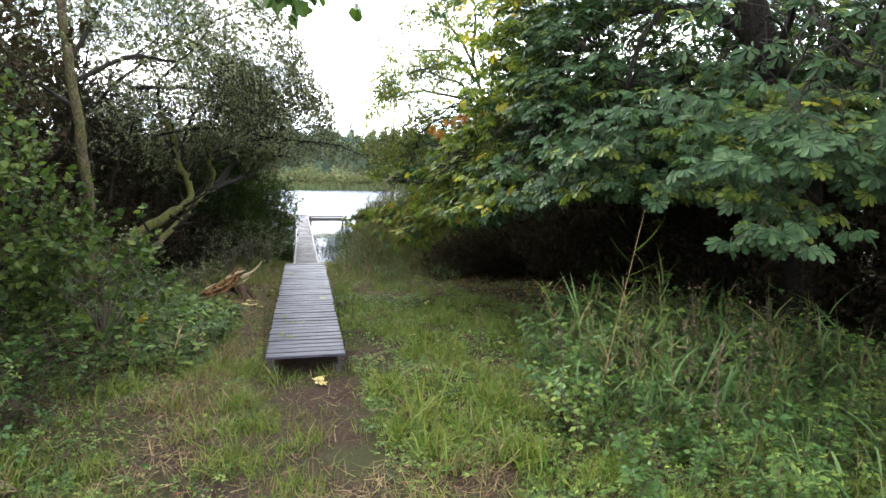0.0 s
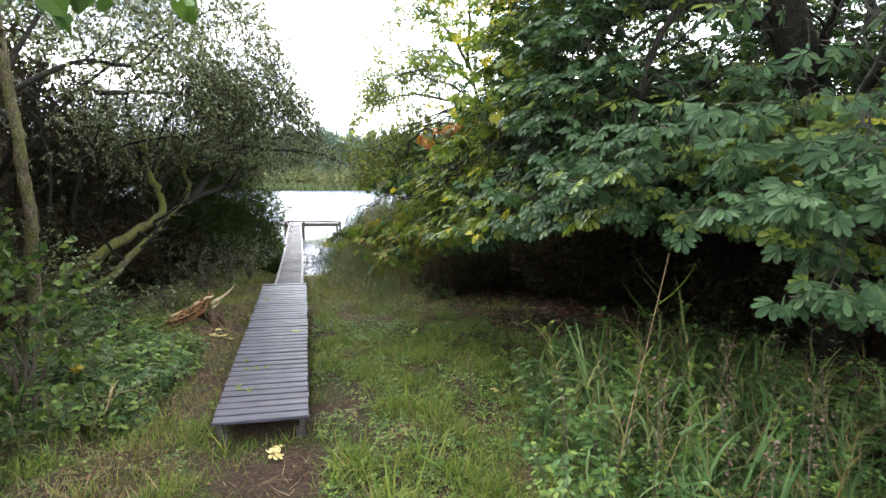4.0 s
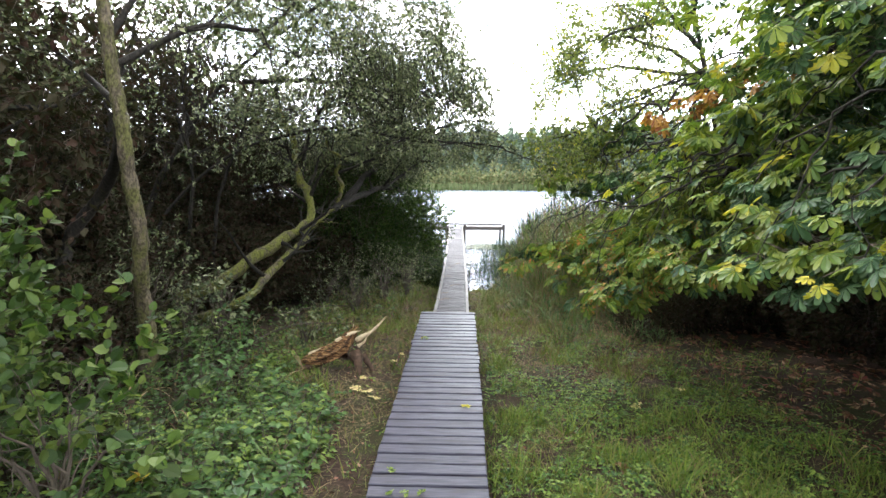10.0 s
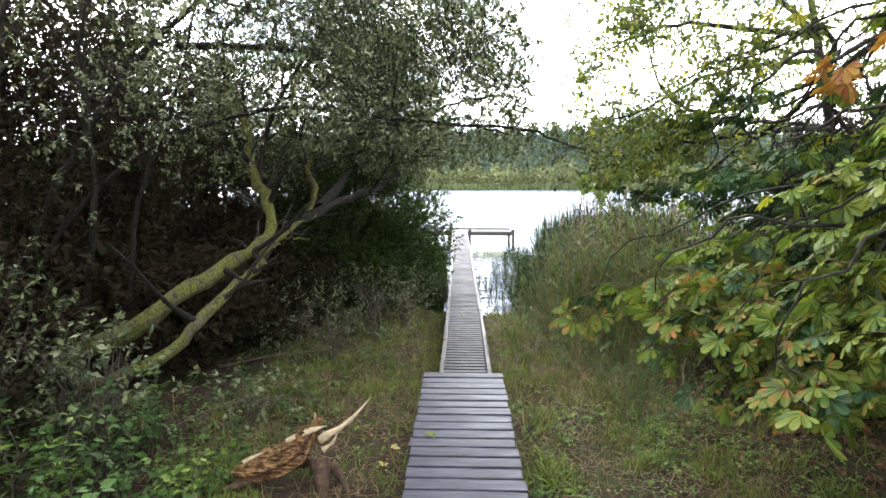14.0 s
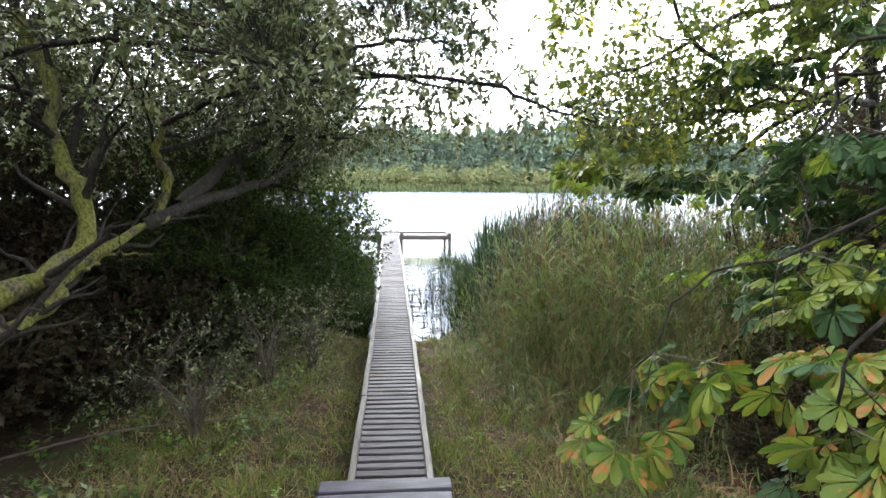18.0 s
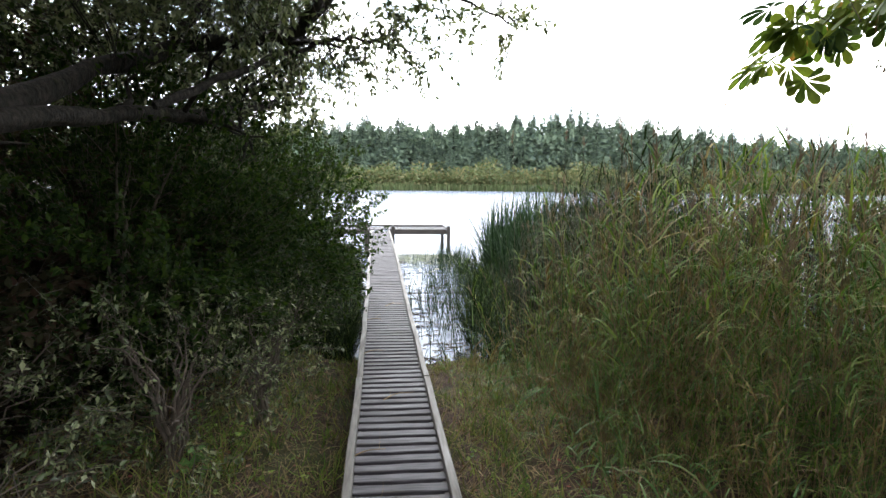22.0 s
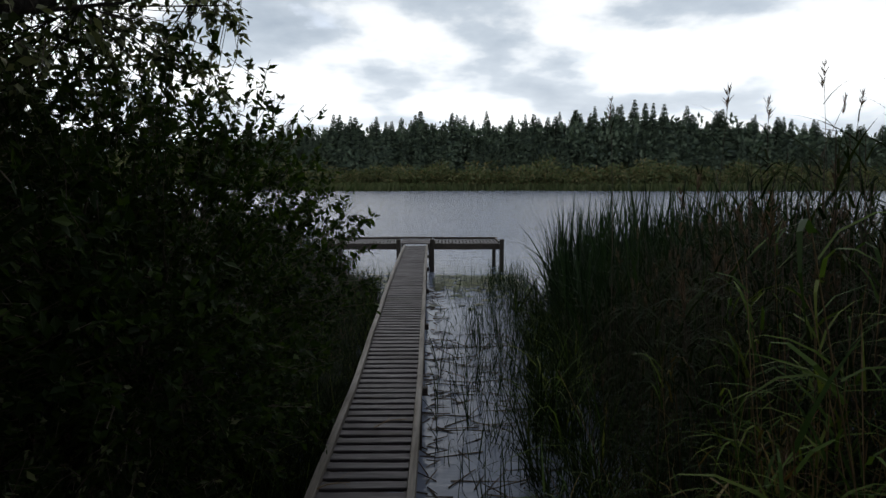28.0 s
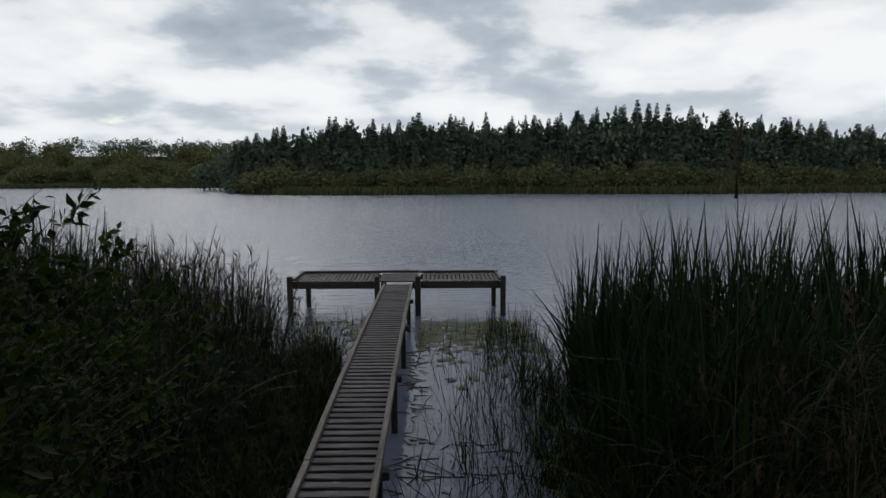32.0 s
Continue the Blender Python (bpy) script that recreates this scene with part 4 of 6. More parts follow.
    # the trunk shows through a gap in the upper crown
    clear = (kind == 9) & (P[:, 1] < .6) & (P[:, 2] > 3.3) & (P[:, 2] < 7.5) & (P[:, 0] < 7.2) & (P[:, 0] - .62 * (P[:, 1] + 7.3) > -.9) & (rng.uniform(0, 1, len(P)) < .85)
    P, kind = P[~clear], kind[~clear]
    n = len(P)
    out = unit(P - np.array([7.0, 1.5, 3.2]))
    near = np.concatenate([np.argmin(((c[:, None] - joints[None]) ** 2).sum(-1), 1) for c in np.array_split(P, 8)])
    back = joints[near] - P
    gap = np.linalg.norm(back, axis=1)
    tw = Soup()
    x, y, z = frames_along(back)
    tw.scatter(STICK, P - base, x, y, z, np.column_stack([np.full(n, .0035), np.minimum(gap, .5), np.full(n, .0035)]))
    tagged(tw.part("twig_mass", [M_TWIG], tree), "", "", "", "stuff")
    # a few leaves round each twig's end
    k = 4
    a = rng.uniform(0, 6.283, (n, 1)) + np.arange(k) * 6.283 / k + rng.normal(0, .3, (n, k))
    d = np.stack([np.cos(a), np.sin(a), rng.normal(-.45, .28, (n, k))], -1) + .6 * out[:, None]
    pos = P[:, None] + unit(d) * rng.uniform(.05, .2, (n, k, 1))
    x, y, z = frames_along(d.reshape(-1, 3), np.repeat(out * .6 + np.array([0, 0, .9]), k, 0), .35)
    pos = pos.reshape(-1, 3)
    size = rng.uniform(.10, .185, n * k)
    size[np.repeat(kind == 2, k) & (pos[:, 2] < 2.3)] *= .62
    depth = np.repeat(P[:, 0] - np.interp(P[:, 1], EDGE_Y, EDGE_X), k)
    kd = np.repeat(kind, k)
    pz, py = pos[:, 2], pos[:, 1]
    q = np.repeat(rng.uniform(0, 1, n), k) * .7 + .3 * rng.uniform(0, 1, n * k)
    mat = np.zeros(n * k, int)
    mat[(kd == 0) & (q > .68)] = 1
    mat[(kd == 1) & (q > .30)] = 1
    mat[(kd == 1) & (q > .84)] = 2
    mat[(kd == 1) & (q < .22) & (py > 3)] = 3
    mat[(kd == 2)] = 2
    mat[(kd == 3) & (q > .25)] = 3
    mat[(kd == 3) & (q > .66)] = 1
    mat[(kd == 4)] = 4
    mat[(kd == 4) & (q > .62)] = 3
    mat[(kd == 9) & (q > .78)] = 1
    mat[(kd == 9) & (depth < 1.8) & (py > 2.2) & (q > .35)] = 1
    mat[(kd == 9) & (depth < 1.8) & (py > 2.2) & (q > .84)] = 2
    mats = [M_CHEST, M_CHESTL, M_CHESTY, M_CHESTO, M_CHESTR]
    pick = np.where((kd < 9) & (np.arange(n * k) % 16 == 0))[0][:300]
    single = np.zeros(n * k, bool)
    single[pick] = True
    shapes = []
    for m in mats:
        sh = Soup()
        sh.add(*PALM)
        shapes.append(sh.mesh("leaf", [m]))
    for i in pick:
        ob = new("leaf", shapes[mat[i]])
        ob.parent = tree
        rot = Matrix((tuple(x[i]), tuple(y[i]), tuple(z[i]))).transposed()
        ob.matrix_basis = Matrix.LocRotScale(Vector(pos[i] - base), rot.to_quaternion(), (size[i],) * 3)
    fol = Soup()
    fine = ~single & ((kd < 9) | ((depth < 1.0) & (pz < 5)))
    rest = ~single & ~fine
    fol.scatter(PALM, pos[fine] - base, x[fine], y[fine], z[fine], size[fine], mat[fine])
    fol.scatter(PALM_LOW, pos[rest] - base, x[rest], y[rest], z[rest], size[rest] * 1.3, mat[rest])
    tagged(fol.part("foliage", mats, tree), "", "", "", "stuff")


chestnut()


# ---- willows, alder and shrubs on the left ----
def alder():
    """The mossy trunk that forks beside the path, with a second stem behind it."""
    at = np.array([-4.12, 4.9, float(ground_z(-4.12, 4.9))])
    tree = empty("alder_tree", at, "slender mossy alder trunk forking high up, small grey-green leaves", "tree")
    s = Soup()
    main = smooth_path([(-4.16, 4.95, -.6), (-4.10, 4.92, .6), (-4.0, 4.7, 1.4), (-3.93, 4.55, 2.1), (-3.96, 4.45, 2.9), (-3.98, 4.4, 3.5), (-4.08, 4.4, 4.3), (-4.15, 4.45, 5.2)], 90) - at
    main[3:-3] += np.column_stack([.014 * np.sin(np.arange(84) * .27), .014 * np.cos(np.arange(84) * .19), np.zeros(84)])
    s.tube(main, np.interp(np.linspace(0, 1, 90), [0, .1, .2, 1], [.19, .12, .10, .075]) * (1 + .06 * np.sin(np.arange(90) * .9) + rng.normal(0, .04, 90)), 14, 0, .09)
    s.part("trunk", [M_BARK], tree)
    s = Soup()
    back = smooth_path([(-5.9, 5.5, -.6), (-5.6, 5.5, 1.4), (-5.1, 5.6, 2.2), (-4.6, 5.2, 2.62), (-4.2, 4.7, 2.95), (-4.02, 4.45, 3.3)], 40) - at
    s.tube(back, np.linspace(.11, .05, 40) * rng.uniform(.92, 1.08, 40), 10, 0, .08)
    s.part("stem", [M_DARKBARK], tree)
    for e, r in (((-.9, -.2, 7.4), .065), ((.5, 0, 7.2), .055)):
        s = Soup()
        q = smooth_path([main[-1], main[-1] * .5 + np.array(e) * .5 + (.05, 0, .2), e], 8)
        s.tube(q, np.linspace(r, .02, 8), 7, 0, .06)
        fork(s, q, np.linspace(r, .02, 8), 7, 1.3, 0, .1, .3, 5, (tree, M_BARK))
        s.part("limb", [M_BARK], tree)
    lines = []
    for i, pts in ((70, [(.9, .2, 4.95), (1.7, .4, 4.95), (2.2, .7, 5.6)]), (62, [(-.8, .2, 4.4), (-1.7, .4, 5.0)]), (75, [(.5, .3, 6.0), (1.2, .6, 6.9)])):
        s = Soup()
        q = smooth_path([main[i]] + pts, 12)
        s.tube(q, np.linspace(.05, .012, 12), 6)
        lines += fork(s, q, np.linspace(.05, .012, 12), 7, .8, 0, .3, .2, 4, (tree, M_DARKBARK))
        s.part("limb", [M_DARKBARK], tree)
    s = Soup()
    c = rng.normal(0, 1, (700, 3)) * (1.6, 1.4, 1.0) + (0, .3, 6.3)
    c = c[c[:, 2] > 4.9]
    joint = np.concatenate(lines)
    side = joint[rng.integers(0, len(joint), 260)] + rng.normal(0, .18, (260, 3))
    c = np.concatenate([c, side])
    sprays(s, c, rng.normal(0, 1, c.shape) + (0, 0, .1), .38, 9, OVATE, .085, 0, 1)
    s.part("crown", [M_WILLOW, M_TWIG], tree)


def willow():
    """A leaning willow whose mossy limbs cross the left bank and whose crown arches over the footbridge."""
    at = np.array([-6.3, 7.9, float(ground_z(-6.3, 7.9))])
    tree = empty("leaning_willow", at, "old leaning willow with mossy limbs arching over the footbridge", "tree")
    lines = [([(-6.5, 7.7, -.7), (-5.4, 8.0, .05), (-4.25, 8.2, .62), (-3.85, 8.5, 1.0), (-3.56, 9.0, 1.21), (-3.24, 9.5, 1.39), (-3.11, 9.9, 1.68), (-3.17, 10.1, 2.08), (-3.38, 10.2, 2.43), (-3.59, 10.3, 2.78), (-3.57, 10.4, 3.29), (-3.94, 10.5, 4.07)], .13, M_MOSSY),
             ([(-5.6, 7.6, -.5), (-4.5, 7.8, -.05), (-3.76, 8.0, .30), (-3.53, 8.3, .62), (-3.28, 8.8, .98), (-3.13, 9.2, 1.10), (-3.09, 9.6, 1.38), (-2.91, 10.2, 1.65), (-2.5, 11.0, 1.95)], .10, M_MOSSY),
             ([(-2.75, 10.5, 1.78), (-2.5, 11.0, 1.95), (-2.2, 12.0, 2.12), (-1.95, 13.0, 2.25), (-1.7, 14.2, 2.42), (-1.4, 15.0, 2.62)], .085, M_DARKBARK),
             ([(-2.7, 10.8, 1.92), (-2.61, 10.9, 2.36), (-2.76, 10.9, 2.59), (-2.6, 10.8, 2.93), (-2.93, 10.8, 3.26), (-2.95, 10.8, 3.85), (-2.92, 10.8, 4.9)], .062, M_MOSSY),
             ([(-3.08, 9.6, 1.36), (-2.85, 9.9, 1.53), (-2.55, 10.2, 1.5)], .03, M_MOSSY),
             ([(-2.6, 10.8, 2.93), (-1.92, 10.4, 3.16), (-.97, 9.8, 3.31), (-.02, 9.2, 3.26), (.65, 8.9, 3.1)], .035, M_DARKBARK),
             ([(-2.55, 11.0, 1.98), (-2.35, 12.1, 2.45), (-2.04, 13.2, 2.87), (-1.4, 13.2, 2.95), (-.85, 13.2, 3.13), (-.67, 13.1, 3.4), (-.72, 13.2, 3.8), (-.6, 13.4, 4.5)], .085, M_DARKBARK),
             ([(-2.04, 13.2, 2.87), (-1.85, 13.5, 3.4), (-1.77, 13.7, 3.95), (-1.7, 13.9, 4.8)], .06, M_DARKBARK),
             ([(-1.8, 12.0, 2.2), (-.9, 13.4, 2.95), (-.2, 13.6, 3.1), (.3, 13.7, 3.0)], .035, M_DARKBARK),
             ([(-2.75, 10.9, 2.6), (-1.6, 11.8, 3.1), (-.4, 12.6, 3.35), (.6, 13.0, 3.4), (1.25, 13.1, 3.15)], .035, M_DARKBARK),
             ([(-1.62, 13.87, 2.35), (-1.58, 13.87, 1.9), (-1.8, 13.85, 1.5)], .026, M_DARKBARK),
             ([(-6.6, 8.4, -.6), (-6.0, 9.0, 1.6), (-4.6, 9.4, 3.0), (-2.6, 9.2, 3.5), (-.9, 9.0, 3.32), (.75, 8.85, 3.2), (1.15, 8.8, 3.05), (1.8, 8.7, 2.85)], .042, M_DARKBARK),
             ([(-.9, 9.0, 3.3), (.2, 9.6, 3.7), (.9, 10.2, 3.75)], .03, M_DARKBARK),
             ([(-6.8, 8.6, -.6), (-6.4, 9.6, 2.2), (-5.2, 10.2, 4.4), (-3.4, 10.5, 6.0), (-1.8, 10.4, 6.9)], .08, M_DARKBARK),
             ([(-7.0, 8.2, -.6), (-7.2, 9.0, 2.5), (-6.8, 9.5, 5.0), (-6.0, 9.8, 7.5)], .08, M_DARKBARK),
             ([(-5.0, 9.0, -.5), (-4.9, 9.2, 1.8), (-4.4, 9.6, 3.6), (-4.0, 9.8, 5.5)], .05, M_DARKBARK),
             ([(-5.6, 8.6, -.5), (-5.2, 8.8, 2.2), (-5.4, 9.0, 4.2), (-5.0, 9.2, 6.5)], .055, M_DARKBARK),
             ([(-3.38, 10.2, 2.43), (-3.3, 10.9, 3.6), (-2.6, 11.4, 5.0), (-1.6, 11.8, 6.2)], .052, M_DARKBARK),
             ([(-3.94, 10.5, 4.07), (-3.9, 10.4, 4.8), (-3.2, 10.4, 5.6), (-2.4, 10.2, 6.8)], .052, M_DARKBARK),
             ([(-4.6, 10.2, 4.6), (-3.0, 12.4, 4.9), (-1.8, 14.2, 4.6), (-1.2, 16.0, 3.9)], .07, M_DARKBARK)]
    nodes = []
    for pts, r, m in lines:
        q = smooth_path(pts, 26) - at
        q[2:-1] += rng.normal(0, .012 + .07 * r, q[2:-1].shape)
        s = Soup()
        rr = r * np.linspace(1, .5 if r > .08 else .22, 26) * rng.uniform(.85, 1.15, 26)
        s.tube(q, rr, 9 if r > .07 else 6, 0, .07)
        subs = fork(s, q, rr, 14 if r > .05 else 6, 1.1 if r > .05 else .45, 0, .35, .45, 5, (tree, M_DARKBARK))
        nodes += subs + [q[8:]]
        s.part("limb", [m], tree)
    joints = np.concatenate(nodes)
    # the crown: right edge falls away with height
    n = 9400
    y = rng.uniform(7.4, 16.6, n)
    z = 2.1 + 5.9 * rng.beta(1.1, 1.3, n)
    edge = np.interp(z, [2.0, 2.6, 3.2, 3.9, 5, 6, 8], [-1.6, -.6, .75, .7, .1, -.5, -2.0])
    edge = np.where(y > 10.5, np.interp(z, [2, 2.6, 3.4, 4.5, 6, 8], [-1.7, -1.0, -.65, -.7, -1.3, -3]), edge) + .25 * np.sin(y * 3 + z * 4)
    x = edge - np.abs(rng.normal(0, 1, n)) * np.where(rng.uniform(0, 1, n) < .5, 1.2, 3.6)
    keep = (x > -8.5) & ~((z < 2.6) & (x > -4.6) & (y < 10.8)) & ~((z < 3.6) & (x > -4.4) & (x < -2.0) & (y < 10.8) & (rng.uniform(0, 1, n) < .75))
    keep &= ~((y < 13.3) & (x > -3.7) & (z < 3.1))
    keep &= np.sin(1.9 * x + 1.3 * z) + np.sin(2.3 * y - 1.7 * z + 1) + np.sin(2.7 * z + .8 * x + 2) > -.7
    P = np.column_stack([x, y, z])[keep] - at
    m2 = 3600
    y, z = rng.uniform(7.6, 12.5, m2), rng.uniform(2.9, 8.0, m2)
    edge = np.interp(z, [2.9, 3.4, 4.2, 5, 6, 8], [.2, .75, .65, .3, -.1, -1.2]) + .25 * np.sin(y * 3 + z * 4)
    x = edge - 5.5 * rng.uniform(0, 1, m2) ** 1.25
    z = np.where((y > 9.3) & (z < 3.5), z + 1.2, z)
    P = np.concatenate([P, np.column_stack([x, y, z]) - at])
    # leaves that hang from the arch over the footbridge
    arch = np.concatenate([q for q in nodes[-1:]] + [smooth_path([(-1.2, 9.0, 3.3), (.75, 8.85, 3.2), (1.8, 8.7, 2.85)], 60) - at])
    A = arch[rng.integers(0, len(arch), 150)] + rng.normal(0, .16, (150, 3)) - (0, 0, .04)
    over = np.concatenate([smooth_path([(-.9, 13.4, 2.95), (-.2, 13.6, 3.1), (.3, 13.7, 3.0)], 40), smooth_path([(-1.6, 11.8, 3.1), (-.4, 12.6, 3.35), (.6, 13.0, 3.4), (1.25, 13.1, 3.15)], 50)]) - at
    O = over[rng.integers(0, len(over), 260)] + rng.normal(0, 1, (260, 3)) * (.15, .13, .15)
    thick = np.column_stack([-.7 - 4.2 * rng.uniform(0, 1, 800) ** 1.2, rng.uniform(11.2, 15.5, 800), rng.uniform(2.95, 4.8, 800)]) - at
    under = np.column_stack([-.9 - 3.4 * rng.uniform(0, 1, 420), rng.uniform(11.6, 14.8, 420), rng.uniform(2.7, 3.6, 420)]) - at
    rear = np.column_stack([-1.0 - 5.5 * rng.uniform(0, 1, 1300), rng.uniform(13.4, 16.8, 1300), 2.8 + 3.0 * rng.uniform(0, 1, 1300) ** 1.2]) - at
    P = np.concatenate([P, A, O, thick, under, rear])
    near = np.concatenate([np.argmin(((c[:, None] - joints[None, ::3]) ** 2).sum(-1), 1) for c in np.array_split(P, 12)])
    d = unit(P - joints[::3][near])
    tw = Soup()
    back = joints[::3][near] - P
    gx, gy, gz = frames_along(back)
    tw.scatter(STICK, P, gx, gy, gz, np.column_stack([np.full(len(P), .004), np.minimum(np.linalg.norm(back, axis=1), .5), np.full(len(P), .004)]))
    tagged(tw.part("twig_mass", [M_DARKBARK], tree), "", "", "", "stuff")
    s = Soup()
    sprays(s, P, d + (0, 0, -.2), .34, 14, LONG_OVATE, .068, 0, 1, .003)
    s.part("crown", [M_WILLOW, M_TWIG], tree)


def shrub(name, at, size, count, shape, leaf, mats, label, category, stems=7, group="", flat=1.0, leaves=11, lean=(0, 0), mixed_leaf=None, twig=.3):
    """A bush: arching stems from one foot and an uneven leafy crown."""
    at = (at[0], at[1], float(ground_z(at[0], at[1])))
    bush = empty(name, at, label, category, group)
    w, d, h = size
    tips, small = [], Soup()
    for k in range(stems):
        a = rng.uniform(0, 6.283)
        e = np.array([math.cos(a) * w * rng.uniform(.3, .8) + lean[0], math.sin(a) * d * rng.uniform(.3, .8) + lean[1], h * rng.uniform(.6, .95)])
        q = smooth_path([(0, 0, -.15), e * (.3, .3, .55), e], 10) + rng.normal(0, .03, (10, 3))
        rr = np.linspace(.012 + .007 * h, .004, 10)
        s = Soup()
        s.tube(q, rr, 5)
        s.part("stem", [M_TWIG], bush)
        tips += [q[3:]] + fork(small, q, rr, 5, .3 * h, 0, .3, .3, 4)
    tagged(small.part("twig_mass", [M_TWIG], bush), "", "", "", "stuff")
    tips = np.concatenate(tips)
    c = unit(rng.normal(0, 1, (count, 3))) * rng.uniform(.55, 1.05, (count, 1)) ** .6 * (w, d, h * .5) + (lean[0], lean[1], h * .52 * flat)
    c = c * (1 + .22 * np.sin(c[:, [1]] * 5 / w + c[:, [2]] * 4)) + rng.normal(0, .06, c.shape)
    c = c[c[:, 2] > .05]
    c = np.concatenate([c, tips[rng.integers(0, len(tips), count // 5)] + rng.normal(0, .06, (count // 5, 3))])
    s = Soup()
    lm = 0 if mixed_leaf is None else (rng.uniform(0, 1, len(c)) < mixed_leaf).astype(int)
    sprays(s, c, c - (0, 0, h * .3), twig, leaves, shape, leaf, lm, len(mats) - 1)
    s.part("crown", mats, bush)
    return bush


def pale_tree():
    """A thin tree with light green leaves behind the chestnut, reaching over the bank."""
    at = np.array([6.6, 10.9, float(ground_z(6.6, 10.9))])
    tree = empty("light_green_tree", at, "thin spreading tree with small light green leaves by the reeds", "tree")
    s = Soup()
    main = smooth_path([(6.6, 10.9, -1.0), (6.5, 10.9, 1.2), (6.1, 10.7, 3.0), (5.4, 10.4, 5.2), (5.0, 10.2, 6.4)], 14)
    s.tube(main - at, np.linspace(.12, .03, 14), 8, 0, .06)
    s.part("trunk", [M_DARKBARK], tree)
    pts = []
    for i, line in ((8, [(5.3, 9.4, 3.95), (4.2, 9.2, 3.62), (3.2, 9.1, 3.48), (2.8, 9.08, 3.72), (2.5, 9.0, 4.3), (2.3, 9.0, 4.9)]), (8, [(5.0, 9.5, 4.2), (3.4, 9.3, 4.0), (2.4, 9.2, 3.5), (1.7, 9.0, 3.2)]), (7, [(4.4, 9.5, 3.2), (3.0, 9.1, 3.0), (2.1, 8.8, 2.8)]),
                    (9, [(4.4, 9.9, 5.2), (2.9, 9.5, 5.2), (1.75, 9.6, 4.6)]), (10, [(4.4, 10.0, 6.0), (3.2, 9.7, 6.0), (2.3, 9.7, 5.6)]), (11, [(4.4, 10.0, 6.8), (3.4, 9.8, 7.0), (2.7, 9.7, 6.6)]), (9, [(3.8, 10.8, 4.9), (2.6, 10.6, 4.7), (1.9, 10.3, 4.2)]),
                    (7, [(4.6, 10.4, 3.3), (3.2, 10.2, 3.2), (2.2, 10.0, 2.9)]), (10, [(4.2, 9.0, 5.6), (3.0, 8.2, 5.2), (2.2, 7.9, 4.5)]), (8, [(4.6, 8.6, 4.4), (3.3, 7.9, 4.1), (2.4, 7.5, 3.6)]), (12, [(4.8, 9.4, 7.2), (4.2, 8.6, 7.4), (3.6, 8.2, 7.0)])):
        q = smooth_path([main[i]] + line, 18) - at
        q[1:-1] += np.cumsum(rng.normal(0, .035, (16, 3)), 0) * np.sin(np.linspace(0.3, math.pi - .2, 16))[:, None]
        s = Soup()
        s.tube(q, .05 * np.linspace(1, 0, 18) ** 1.2 + .005, 6)
        s.part("limb", [M_DARKBARK], tree)
        pts += [q[7:]] + fork(s, q, np.linspace(.04, .008, 18), 11, .8, 0, .3, -.05, 4, (tree, M_DARKBARK))
    pts = np.concatenate(pts)
    s = Soup()
    n = 3500
    c = pts[rng.integers(0, len(pts), n)] + rng.normal(0, .14, (n, 3))
    sprays(s, c, rng.normal(0, 1, c.shape) + (-.4, 0, -.4), .26, 7, OVATE, .072, (rng.uniform(0, 1, n) < .05).astype(int), 2)
    s.part("crown", [M_PALEGREEN, M_CHESTY, M_TWIG], tree)


alder()
willow()
pale_tree()
shrub("hazel_bush", (-4.3, 1.2), (1.1, 1.5, 3.2), 640, ROUND, .092, [M_HAZEL, M_HAZELY, M_TWIG], "leafy hazel bush with round green leaves, some yellow", "bush", 9, mixed_leaf=.002, leaves=9)
shrub("hazel_bush", (-2.7, 1.2), (.9, .9, 1.75), 120, ROUND, .105, [M_HAZEL, M_HAZELY, M_TWIG], "young hazel with round pale green leaves over the brambles", "bush", 9, mixed_leaf=.012, leaves=8)
shrub("hazel_bush", (-5.0, -1.8), (1.5, 1.6, 3.6), 700, ROUND, .115, [M_HAZEL, M_HAZELY, M_TWIG], "tall shady hazel bush at the edge of the clearing", "bush", 9, mixed_leaf=.003, leaves=9)
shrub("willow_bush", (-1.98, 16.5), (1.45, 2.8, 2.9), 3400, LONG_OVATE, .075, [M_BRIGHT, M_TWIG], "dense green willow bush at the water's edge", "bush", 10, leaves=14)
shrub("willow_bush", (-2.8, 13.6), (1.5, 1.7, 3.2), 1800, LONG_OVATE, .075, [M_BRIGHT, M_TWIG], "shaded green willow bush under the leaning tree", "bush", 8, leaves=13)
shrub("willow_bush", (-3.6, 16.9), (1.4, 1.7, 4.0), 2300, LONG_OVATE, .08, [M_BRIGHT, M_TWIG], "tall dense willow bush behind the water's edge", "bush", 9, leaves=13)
shrub("willow_bush", (-5.4, 15.5), (2.3, 3.0, 4.4), 2200, SALLOW_LEAF, .10, [M_SHADE, M_TWIG], "tall willow bush on the wooded bank, shade put into its leaf colour", "bush", 8, leaves=12)
shrub("sallow_bush", (-3.2, 11.4), (1.2, 1.2, 1.3), 220, SALLOW_LEAF, .06, [M_WILLOW, M_TWIG], "thin greyish sallow bush in the shade", "bush", 12, leaves=8)
shrub("sallow_bush", (-1.75, 11.9), (.75, 1.3, 1.25), 190, SALLOW_LEAF, .055, [M_WILLOW, M_TWIG], "thin greyish sallow bush beside the footbridge", "bush", 14, leaves=8)
shrub("sallow_bush", (-1.45, 14.3), (.6, 1.2, 1.2), 170, SALLOW_LEAF, .055, [M_WILLOW, M_TWIG], "thin greyish sallow bush beside the footbridge", "bush", 12, leaves=8)
